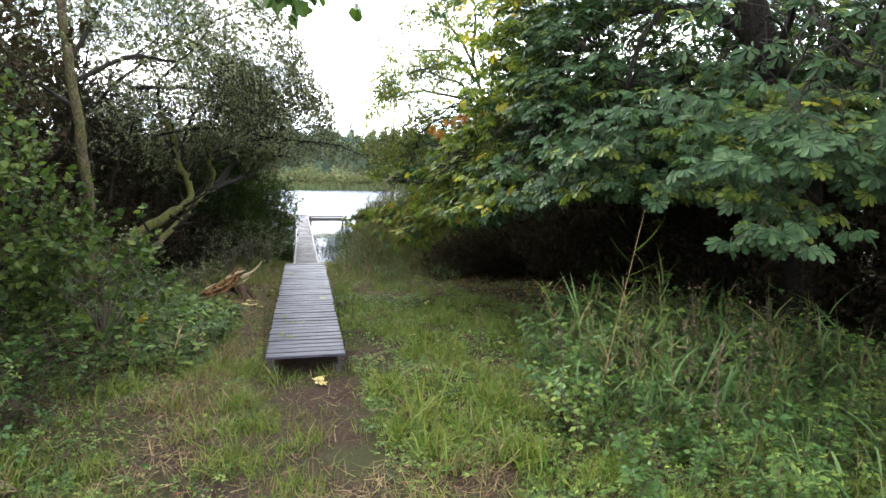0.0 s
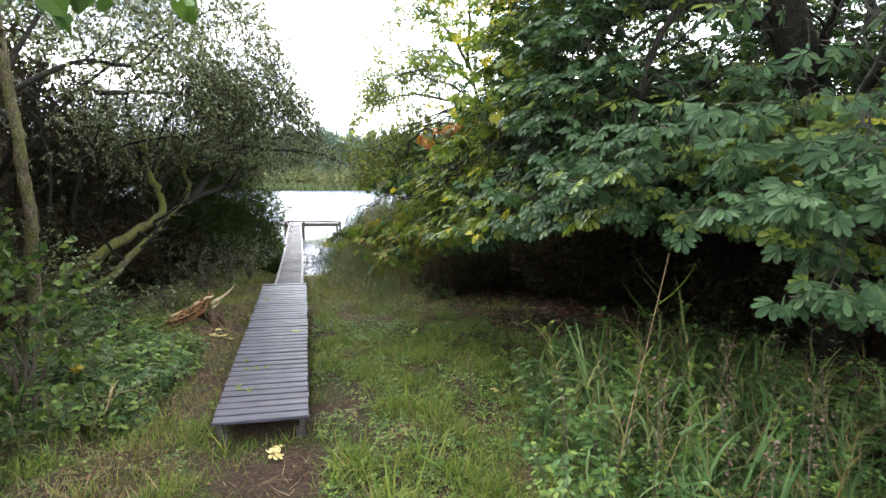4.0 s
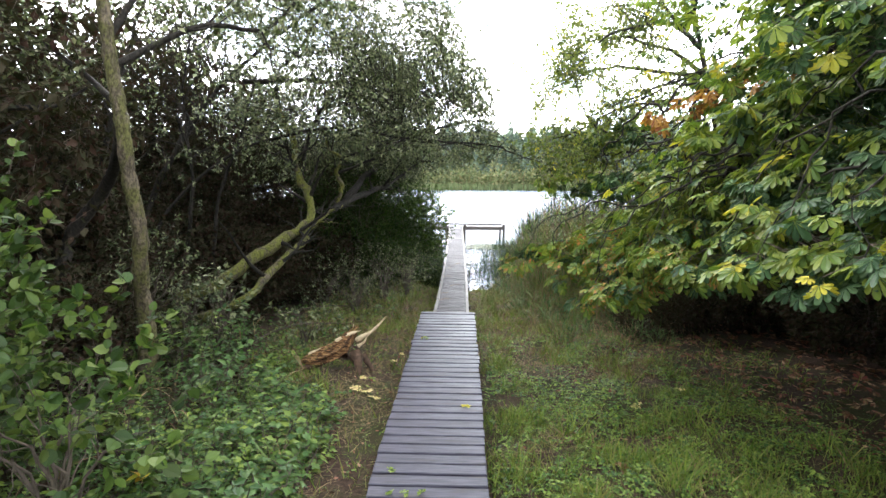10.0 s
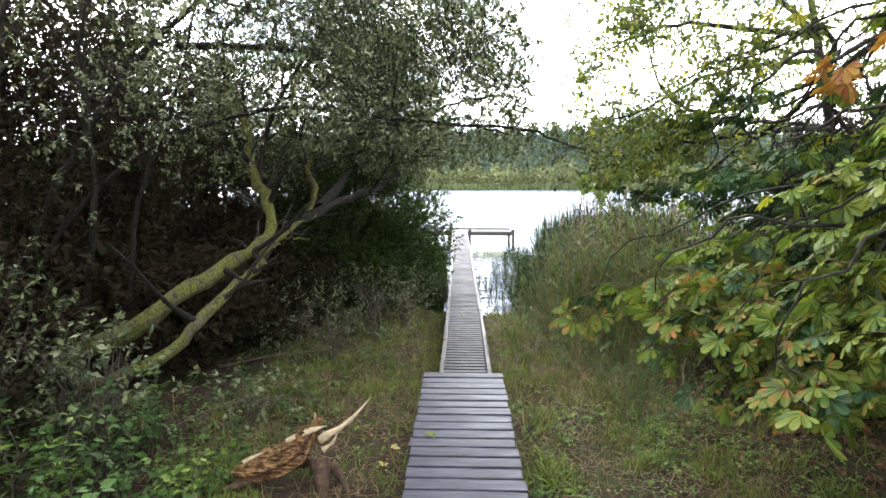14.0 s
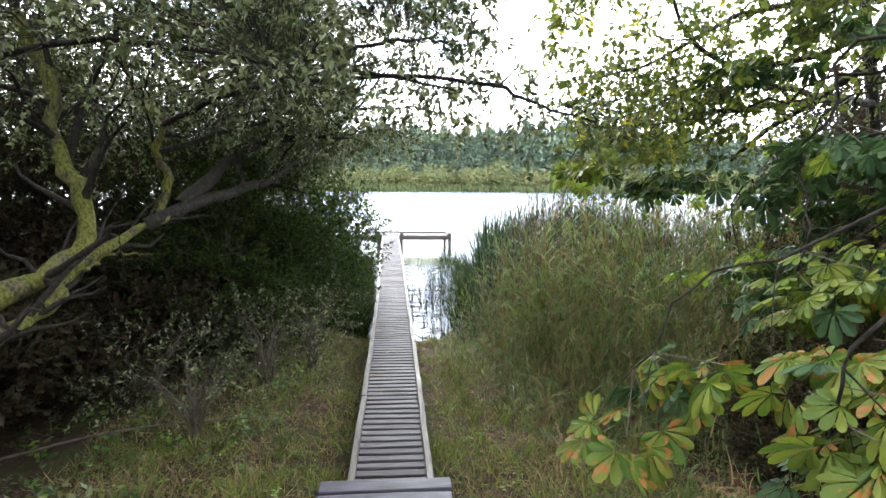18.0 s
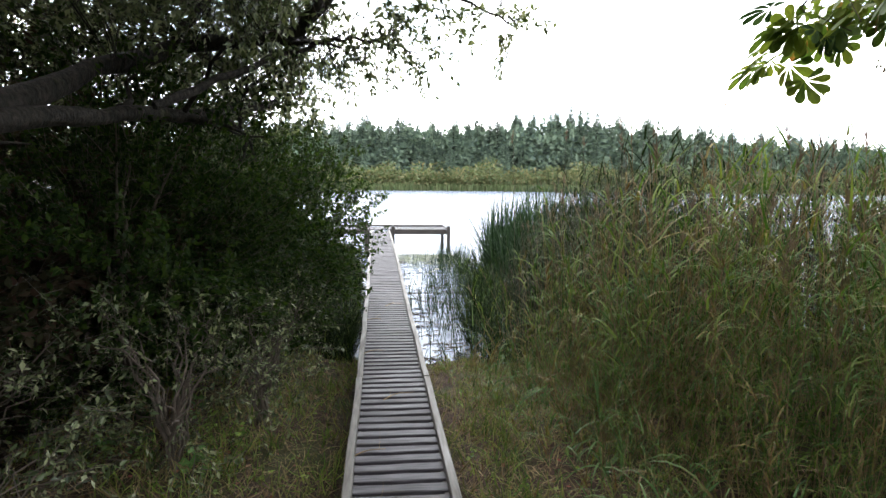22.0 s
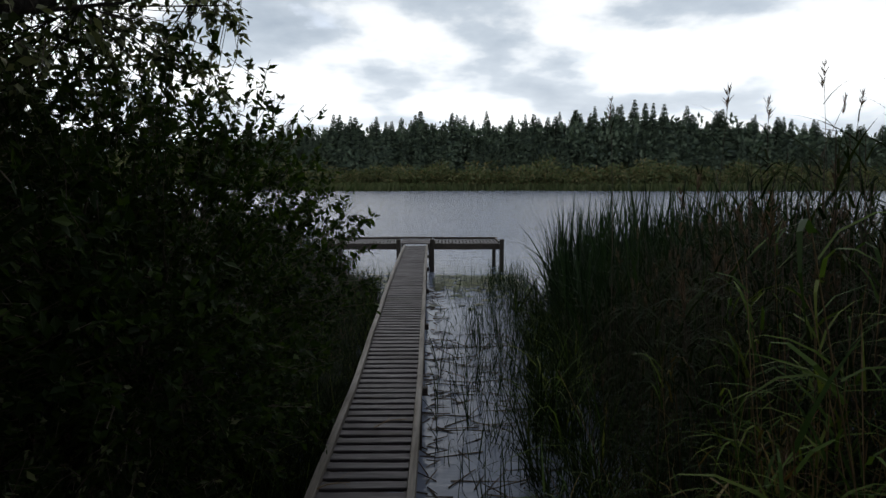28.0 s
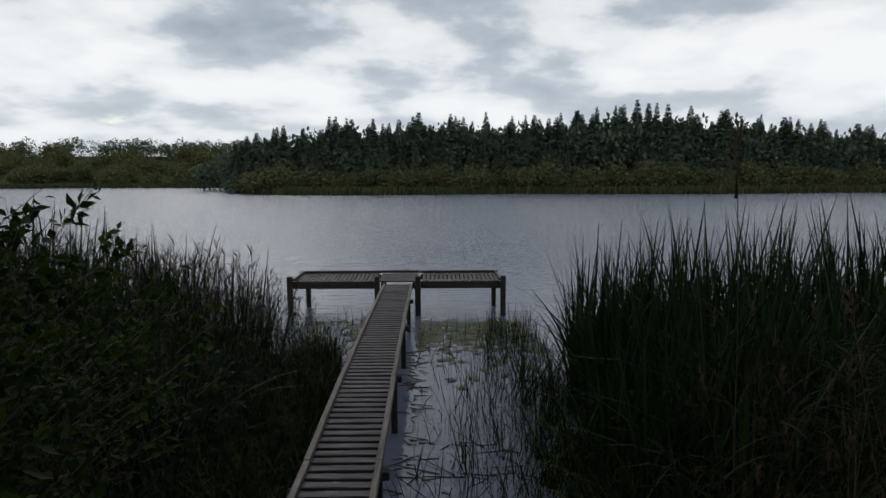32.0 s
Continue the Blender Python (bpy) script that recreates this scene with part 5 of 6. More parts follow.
shrub("sallow_sapling", (-4.5, 7.0), (.55, .5, 1.5), 70, SALLOW_LEAF, .085, [M_WILLOW, M_TWIG], "spindly sallow with upright silvery shoots", "sapling", 10, leaves=11)
shrub("sallow_sapling", (-4.9, 6.2), (.7, .6, 1.9), 90, SALLOW_LEAF, .085, [M_WILLOW, M_TWIG], "spindly sallow with upright silvery shoots", "sapling", 10, leaves=11)
shrub("sallow_sapling", (-1.25, 12.9), (.45, .7, 1.1), 70, SALLOW_LEAF, .06, [M_WILLOW, M_TWIG], "thin sallow shoots among dead stalks", "sapling", 12, leaves=9)
shrub("sallow_sapling", (-2.2, 10.2), (.6, .8, 1.0), 60, SALLOW_LEAF, .06, [M_WILLOW, M_TWIG], "thin sallow shoots among dead stalks", "sapling", 12, leaves=9)
shrub("sallow_sapling", (-3.75, 6.4), (.4, .4, 1.5), 34, OVATE, .10, [M_WILLOW, M_TWIG], "spindly sapling with upright grey-green shoots", "sapling", 8, leaves=9)
shrub("sallow_sapling", (-2.6, 7.6), (.7, .6, .7), 50, OVATE, .09, [M_WILLOW, M_TWIG], "spindly sapling with upright grey-green shoots", "sapling", 8, leaves=9)


def shade_tree(seed, h, w):
    tree = empty("woodland_tree", (0, 0, 0), "woodland tree with dense small leaves, shade put into their colour", "tree", "trees of the wood behind")
    s = Soup()
    q = smooth_path([(0, 0, -.3), (.15, .1, h * .3), (-.1, .2, h * .6), (.1, 0, h * .95)], 12)
    s.tube(q, np.linspace(.03 * h * .6, .02, 12), 8, 0, .06)
    s.part("trunk", [M_DARKBARK], tree)
    s = Soup()
    subs = fork(s, q, np.linspace(.02 * h, .015, 12), 22, w * .8, 0, .12, .3, 5)
    tagged(s.part("limb_mass", [M_DARKBARK], tree), "", "", "", "stuff")
    tips = np.concatenate(subs)
    c = tips[rng.integers(0, len(tips), 720)] + rng.normal(0, .4, (720, 3))
    c = np.concatenate([c, unit(rng.normal(0, 1, (620, 3))) * rng.uniform(.5, 1.05, (620, 1)) * (w, w, h * .48) + (0, 0, h * .52)])
    s = Soup()
    sprays(s, c, rng.normal(0, 1, c.shape), .42, 10, OVATE, .125, 0, 1)
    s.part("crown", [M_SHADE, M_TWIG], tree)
    return tree


trees = [shade_tree(1, 7.0, 2.2), shade_tree(2, 8.5, 2.5)]
# the last five are added beyond the chestnut to block side light
for k, (x, y, sc) in enumerate([(-7.4, 5.6, 1.2), (-8.4, 11.6, .9), (-9.0, 2.6, 1.3), (-7.0, -3.6, 1.0), (-10.4, 8.0, 1.1), (-9.2, 15.0, .9), (-12.5, 4.5, 1.2), (-11.8, 12.0, 1.2), (-12.0, -2.0, 1.1),
                                (-7.4, 17.6, .7), (-5.5, -8.5, 1.0), (-3.0, -14.0, 1.1), (2.5, -15.0, 1.1), (8.0, -13.0, 1.1), (13.5, -7.0, 1.1), (15.5, 1.5, 1.1), (14.0, 8.5, 1.1), (9.4, 14.6, .7), (10.5, 11.5, .85), (-6.8, 12.6, .8), (-5.9, 10.6, .62), (-7.2, 7.4, .55), (-8.6, 9.2, .8), (-6.6, 3.4, 1.1), (-6.2, .6, .8), (6.4, 11.6, .55), (8.0, 12.6, .62), (11.5, 15.5, .75), (-10.0, 13.0, 1.0), (-9.0, 6.5, 1.0), (-6.6, 15.6, .9), (-7.8, 13.8, 1.0), (11.6, -.5, .8), (12.2, 4.0, .9), (11.4, 8.2, .8), (12.8, -4.4, .9), (13.6, 1.6, 1.0)]):
    m = pose(x, y, float(ground_z(x, y)), 0, 0, 77 * k)
    if k < 2:
        ob = trees[k]
        ob.matrix_basis = m
    else:
        ob = copy_thing(trees[k % 2], m)
    ob.scale = (sc, sc, sc)

# undergrowth under the trees, its shade put into the leaf colour
thick = [shrub("undergrowth_bush", (-6.2, 6.4), (1.5, 1.4, 1.9), 900, OVATE, .105, [M_SHADE, M_TWIG], "tangled undergrowth bush with deep shade put into its leaf colour", "bush", 8, "undergrowth bushes", leaves=9)]
# most bushes at x > 10 are added to keep out side light
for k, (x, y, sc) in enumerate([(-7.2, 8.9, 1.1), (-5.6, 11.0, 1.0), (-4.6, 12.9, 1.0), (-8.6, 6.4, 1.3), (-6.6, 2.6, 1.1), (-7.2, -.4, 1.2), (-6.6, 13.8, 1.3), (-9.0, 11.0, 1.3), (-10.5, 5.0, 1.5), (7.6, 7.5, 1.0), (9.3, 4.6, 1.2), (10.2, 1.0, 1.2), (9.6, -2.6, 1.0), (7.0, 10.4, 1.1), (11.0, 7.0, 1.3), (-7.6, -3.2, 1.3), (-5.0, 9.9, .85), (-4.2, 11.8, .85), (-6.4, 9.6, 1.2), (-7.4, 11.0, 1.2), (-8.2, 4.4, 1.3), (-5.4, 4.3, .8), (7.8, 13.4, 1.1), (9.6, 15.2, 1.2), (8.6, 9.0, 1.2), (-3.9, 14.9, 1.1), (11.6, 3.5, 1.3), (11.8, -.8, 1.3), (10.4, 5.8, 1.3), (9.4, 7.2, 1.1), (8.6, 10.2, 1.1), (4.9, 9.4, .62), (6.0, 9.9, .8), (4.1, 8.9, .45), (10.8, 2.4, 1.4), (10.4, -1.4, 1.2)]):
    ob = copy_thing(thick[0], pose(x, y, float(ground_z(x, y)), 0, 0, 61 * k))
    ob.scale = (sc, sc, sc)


def overhang():
    """A hazel branch that hangs in from the left above the start of the path."""
    at = np.array([-3.6, -5.2, float(ground_z(-3.6, -5.2))])
    tree = empty("overhanging_hazel", at, "hazel leaning over the path with broad dark green leaves", "tree")
    s = Soup()
    q = smooth_path([(-3.6, -5.2, -.3), (-3.4, -5.1, 2.4), (-2.6, -4.9, 3.5), (-1.6, -4.8, 3.5), (-.6, -4.8, 3.36), (.08, -4.85, 3.22)], 20) - at
    s.tube(q, np.linspace(.06, .006, 20), 7)
    s.part("stem", [M_TWIG], tree)
    s = Soup()
    c = q[10:][rng.integers(0, 10, 130)] + rng.normal(0, 1, (130, 3)) * (.12, .16, .07)
    c = np.concatenate([c, rng.normal(0, 1, (110, 3)) * (.5, .3, .12) + np.array([-1.75, -4.7, 3.5]) - at])
    sprays(s, c, rng.normal(0, 1, c.shape) + (.5, 0, -.3), .2, 6, ROUND, .066, 0, 1)
    s.part("crown", [M_BRAMBLE, M_TWIG], tree)


overhang()


# ---- reeds, bulrushes and water plants ----
def reed_shape(seed, h, leaves, plume):
    """One reed: stalk, arching leaves up its length, plume."""
    r = np.random.default_rng(seed)
    s = Soup()
    lean = r.normal(0, .05, 2)
    pts = np.array([[lean[0] * u * u, lean[1] * u * u, u] for u in np.linspace(0, 1, 5)]) * h
    s.tube(pts, np.linspace(.005, .0025, 5), 3, 1)
    for k in range(leaves):
        u = r.uniform(.06, .97)
        a = r.uniform(0, 6.283)
        x, y, z = np.array([[math.cos(a), math.sin(a), 0]]), np.array([[-math.sin(a), math.cos(a), 0]]), np.array([[0, 0, 1.0]])
        t = unit(z + r.uniform(.3, .9) * y)
        s.scatter(blade(r.uniform(.5, 2.4), .018, 4), pts[-1:] * (u, u, u), x, np.cross(t, x), t, r.uniform(.32, .6), 0)
    if plume:
        n = 22
        d = unit(r.normal(0, .28, (n, 3)) + (.12, 0, 1))
        x, y, z = frames_along(d)
        s.scatter(narrow_leaf(.06), pts[-1] + np.outer(r.uniform(-.12, .08, n), (0, 0, 1)), x, y, z, r.uniform(.05, .11, n), 2)
    return np.concatenate(s.v), np.concatenate(s.f), np.concatenate(s.m)


def spread_reed(seed, h):
    """A lone reed whose long leaves stand out level on both sides."""
    r = np.random.default_rng(seed)
    s = Soup()
    pts = np.array([[.03 * u, .02 * u * u, u] for u in np.linspace(0, 1, 6)]) * h
    s.tube(pts, np.linspace(.007, .003, 6), 5, 1)
    for k in range(9):
        u = .42 + .56 * k / 9
        a = (k % 2) * math.pi + r.normal(0, .35)
        x, y, z = np.array([[-math.sin(a), math.cos(a), 0]]), np.array([[math.cos(a), math.sin(a), 0]]), np.array([[0, 0, 1.0]])
        t = unit(z * r.uniform(.45, .8) + y)
        s.scatter(blade(r.uniform(.2, .7), .026, 5), pts[-1:] * (u, u, u), x, np.cross(t, x), t, r.uniform(.38, .56), 0)
    return np.concatenate(s.v), np.concatenate(s.f), np.concatenate(s.m)


def plant_stand(name, shapes, pos, scale, mats, label, category, lean=.06, dry=0.0):
    """Many upright plants as one stand; a share of them, often dry, takes the fourth material."""
    s = Soup()
    pick = rng.integers(0, len(shapes), len(pos))
    for k, (v, f, m) in enumerate(shapes):
        i = np.where(pick == k)[0]
        if len(i) == 0:
            continue
        x, y, z = upright(len(i), lean)
        sc = scale[i]
        w = pos[i][:, None] + sum(v[None, :, a, None] * sc[:, None, None] * ax[:, None] for a, ax in enumerate((x, y, z)))
        ff = f[None] + (np.arange(len(i)) * len(v))[:, None, None]
        mm = np.tile(m, (len(i), 1))
        gone = rng.uniform(0, 1, len(i)) < dry
        mm[gone] = np.where(mm[gone] == 0, 3, mm[gone])
        s.add(w.reshape(-1, 3), ff.reshape(-1, 3), mm.ravel())
    return tagged(s.part(name, mats), label, category, "", "stuff")


def patches(x, y, scale, seed):
    """Soft random patches, about -1 to 1, of the given size in metres."""
    r = np.random.default_rng(seed)
    total = np.zeros(len(x))
    for k in range(7):
        a, f = r.uniform(0, 6.283), r.uniform(.6, 1.9) * 2.6 / scale
        total += np.sin((x * math.cos(a) + y * math.sin(a)) * f + r.uniform(0, 6.283) + .6 * np.sin(f * .6 * (y - x) + k))
    return total / 3.2


def spots_in(n, x0, x1, y0, y1, test):
    x, y = rng.uniform(x0, x1, n), rng.uniform(y0, y1, n)
    k = test(x, y)
    x, y = x[k], y[k]
    return np.column_stack([x, y, np.maximum(ground_z(x, y), WATER - .25) - .02])


REEDS = [reed_shape(200 + k, 2.55, 17, k == 0) for k in range(7)]
REED_MATS = [M_REED, M_DRY, M_PLUME, M_REEDDRY]


def reed_edge(y):
    return np.interp(y, [9.5, 11, 13, 15, 17, 19, 21, 23], [2.5, 1.9, 1.58, 1.75, 2.2, 2.5, 2.7, 3.0])


p = spots_in(5200, 1.4, 8.5, 9.5, 21.5, lambda x, y: (x > reed_edge(y) + .15 * np.sin(y * 5)) & (rng.uniform(0, 1, len(x)) < np.where(x < reed_edge(y) + 1.6, 1, .55)))
hgt = rng.uniform(.72, 1.12, len(p)) * np.interp(p[:, 1], [9.5, 11, 13, 15.5, 19, 20.5], [.55, .85, 1.1, 1.2, 1.14, .95])
hgt *= np.interp(p[:, 0] - reed_edge(p[:, 1]), [0, .5, 1.4], [.5, .7, 1]) * (1 + .13 * patches(p[:, 0], p[:, 1], 1.0, 71))
# beyond this line the reeds take the leaf colour darkened for shade
shade_stand = p[:, 1] + .35 * p[:, 0] + rng.normal(0, .5, len(p)) > 15.6
plant_stand("reed_bed", REEDS, p[shade_stand], hgt[shade_stand] * .93, [M_SHADEREED, M_TWIG, M_PLUME, M_SHADEREED], "dense reeds standing in the shallow water, shade put into their leaf colour", "reeds", .1, .3)
p, hgt = p[~shade_stand], hgt[~shade_stand]
plant_stand("reed_bed", REEDS, p, hgt, REED_MATS, "dense bed of tall reeds, green with dry brown stalks", "reeds", .16, .16)
p = np.array([[3.0, 17.2, -1.4], [3.95, 18.2, -1.4], [3.4, 16.6, -1.3], [4.6, 17.8, -1.3], [2.5, 18.4, -1.5], [5.2, 18.8, -1.4], [4.2, 16.0, -1.2]])
plant_stand("tall_reeds", [reed_shape(230 + k, 3.75, 9, True) for k in range(4)], p, rng.uniform(.93, 1.08, len(p)), [M_SHADEREED, M_TWIG, M_PLUME, M_SHADEREED], "a few taller reeds with feathery plumes", "reeds", .05, .3)
p = spots_in(1500, 8.5, 26, 10, 26, lambda x, y: rng.uniform(0, 1, len(x)) < .8)
plant_stand("reed_bed", REEDS[:3], p, rng.uniform(.9, 1.2, len(p)), REED_MATS, "reeds spreading along the bank further off", "reeds", .07, .3)
p = spots_in(3300, -7.5, -.6, 17.6, 27.5, lambda x, y: (x < np.interp(y, [18, 21, 24, 26, 28], [-.62, -.66, -.78, -1.1, -2.1])) & (rng.uniform(0, 1, len(x)) < .9))
hgt = np.interp(p[:, 0], [-6, -3.2, -2.0, -1.2, -.6], [1.02, .92, .62, .45, .33]) * rng.uniform(.8, 1.1, len(p))
# reeds take the dark bulrush colour here to stand in for shade
plant_stand("reed_bed", REEDS, p, hgt, [M_CAT, M_TWIG, M_PLUME, M_SHADEREED], "reeds and sedge in the water beside the platform", "reeds", .09, .3)


def bulrush_shape(seed, leaves):
    r = np.random.default_rng(seed)
    s = Soup()
    for k in range(leaves):
        a = r.uniform(0, 6.283)
        x, y = np.array([[math.cos(a), math.sin(a), 0]]), np.array([[-math.sin(a), math.cos(a), 0]])
        t = unit(np.array([[0, 0, 1.0]]) + r.uniform(.02, .2) * y)
        s.scatter(blade(r.choice([.1, .25, .5, .8, 1.4]), r.uniform(.009, .015), 6), np.array([[r.normal(0, .03), r.normal(0, .03), 0]]), x, np.cross(t, x), t, r.uniform(1.7, 2.75), 0)
    return np.concatenate(s.v), np.concatenate(s.f), np.concatenate(s.m)


BULRUSH = [bulrush_shape(300 + k, 7) for k in range(6)]
p = spots_in(620, 2.6, 8.5, 20.2, 26.5, lambda x, y: (x > np.interp(y, [20, 22, 24, 26.5], [2.7, 2.75, 2.9, 3.6])))
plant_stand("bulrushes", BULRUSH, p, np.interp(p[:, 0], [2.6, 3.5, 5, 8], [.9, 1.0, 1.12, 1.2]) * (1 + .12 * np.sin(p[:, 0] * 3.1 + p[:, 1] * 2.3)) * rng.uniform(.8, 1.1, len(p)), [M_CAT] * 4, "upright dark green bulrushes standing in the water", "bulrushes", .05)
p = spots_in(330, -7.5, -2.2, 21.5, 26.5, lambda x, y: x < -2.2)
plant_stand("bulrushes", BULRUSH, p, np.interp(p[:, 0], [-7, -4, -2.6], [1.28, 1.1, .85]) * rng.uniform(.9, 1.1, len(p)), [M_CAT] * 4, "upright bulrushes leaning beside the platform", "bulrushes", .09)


def tussock_shape(seed, leaves, lo, hi, w=.0075):
    r = np.random.default_rng(seed)
    s = Soup()
    for k in range(leaves):
        a = r.uniform(0, 6.283)
        x, y = np.array([[math.cos(a), math.sin(a), 0]]), np.array([[-math.sin(a), math.cos(a), 0]])
        t = unit(np.array([[0, 0, 1.0]]) + r.uniform(.1, .5) * y)
        s.scatter(blade(r.uniform(.5, 2.1), w, 5), np.array([[r.normal(0, .05), r.normal(0, .05), 0]]), x, np.cross(t, x), t, r.uniform(lo, hi), 0 if r.uniform() < .85 else 3)
    return np.concatenate(s.v), np.concatenate(s.f), np.concatenate(s.m)


def canary_shape(seed):
    """One stem of coarse grass with long arching blades."""
    r = np.random.default_rng(seed)
    s = Soup()
    h = r.uniform(.6, 1.0)
    s.tube([[0, 0, 0], [.02, .01, h * .5], [r.normal(0, .08), r.normal(0, .08), h]], [.004, .003, .0015], 3, 1)
    for k in range(8):
        u = r.uniform(.1, .9)
        a = r.uniform(0, 6.283)
        x, y = np.array([[math.cos(a), math.sin(a), 0]]), np.array([[-math.sin(a), math.cos(a), 0]])
        t = unit(np.array([[0, 0, 1.0]]) + r.uniform(.2, .7) * y)
        s.scatter(blade(r.uniform(.7, 2.2), .020, 5), np.array([[.01, .01, h * u]]), x, np.cross(t, x), t, r.uniform(.28, .55), 0)
    return np.concatenate(s.v), np.concatenate(s.f), np.concatenate(s.m)


CANARY = [canary_shape(440 + k) for k in range(7)]
TUSSOCK = [tussock_shape(400 + k, 26, .5, 1.15) for k in range(6)]
SEDGE_MATS = [M_SHADEREED, M_DRY, M_PLUME, M_REED]
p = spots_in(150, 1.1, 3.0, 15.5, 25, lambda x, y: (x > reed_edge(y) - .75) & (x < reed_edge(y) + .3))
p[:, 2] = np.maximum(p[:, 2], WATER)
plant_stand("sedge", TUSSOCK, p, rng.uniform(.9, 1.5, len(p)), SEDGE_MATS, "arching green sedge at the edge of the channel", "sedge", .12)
p = spots_in(640, 1.9, 7.2, -5.6, 1.8, lambda x, y: (x > np.interp(y, [-5.6, -3.5, -1.5, 0, 1.8], [3.2, 2.7, 2.75, 3.1, 4.4])) & (x < 7))
p = p[np.hypot(p[:, 0] + .1, p[:, 1] + 6.5) > 2.6]
plant_stand("tall_grass", CANARY, p, rng.uniform(.35, .85, len(p)) * (1 + .25 * patches(p[:, 0], p[:, 1], .8, 72)), [M_TALL, M_TALL, M_PLUME, M_DRYGRASS], "tall coarse grass with broad arching blades", "grass", .32, .2)
p = spots_in(150, 2.7, 6.2, -3.2, 1.4, lambda x, y: x > np.interp(y, [-3.6, 0, 1.4], [2.9, 3.2, 4.2]))
plant_stand("tall_grass", CANARY, p, rng.uniform(.9, 1.45, len(p)), [M_TALL, M_DRY, M_PLUME, M_DRYGRASS], "taller stems with long arching blades", "grass", .22, .25)
p = np.concatenate([spots_in(12, 3.2, 6.5, -4.0, 1.0, lambda x, y: x > 3.4), [[2.95, -2.2, -.1], [3.5, -1.6, -.1], [3.9, -2.0, -.1]]])
plant_stand("tall_reeds", [spread_reed(260 + k, 2.25) for k in range(4)], p, np.append(rng.uniform(.45, .65, len(p) - 3), [1.0, .6, .66]), REED_MATS, "a few slender reeds standing above the grass", "reeds", .1, .2)
p = spots_in(420, 1.0, 4.2, 8.8, 17.0, lambda x, y: (x > reed_edge(y) - .65) & (x < reed_edge(y) + .45))
plant_stand("reed_edge_grass", CANARY, p, rng.uniform(.45, .95, len(p)), [M_TALL, M_DRY, M_PLUME, M_REEDDRY], "coarse green and brown grass along the foot of the reeds", "grass", .25, .4)
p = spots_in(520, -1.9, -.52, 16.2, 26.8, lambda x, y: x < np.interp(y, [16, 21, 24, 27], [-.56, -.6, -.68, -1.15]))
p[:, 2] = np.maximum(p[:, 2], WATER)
plant_stand("sedge", TUSSOCK, p, rng.uniform(.55, 1.05, len(p)), [M_SHADEREED, M_DRY, M_PLUME, M_REED], "olive green sedge in the water beside the footbridge", "sedge", .12)
p = spots_in(300, 1.5, 4.2, 7.4, 10.6, lambda x, y: x > np.interp(y, [7.4, 9, 10.6], [2.3, 1.7, 1.5]))
plant_stand("bank_grass", CANARY, p, rng.uniform(.35, .72, len(p)), [M_TALL, M_DRY, M_PLUME, M_STRAW], "coarse green grass between the chestnut and the reeds", "grass", .25, .25)
p = spots_in(90, -2.6, 2.6, 9.6, 16.5, lambda x, y: (np.abs(x) > .75) & (x < reed_edge(y) + .3))
plant_stand("bank_grass", TUSSOCK, p, rng.uniform(.28, .6, len(p)), REED_MATS, "rough grass tussocks on the bank beside the footbridge", "grass", .15)


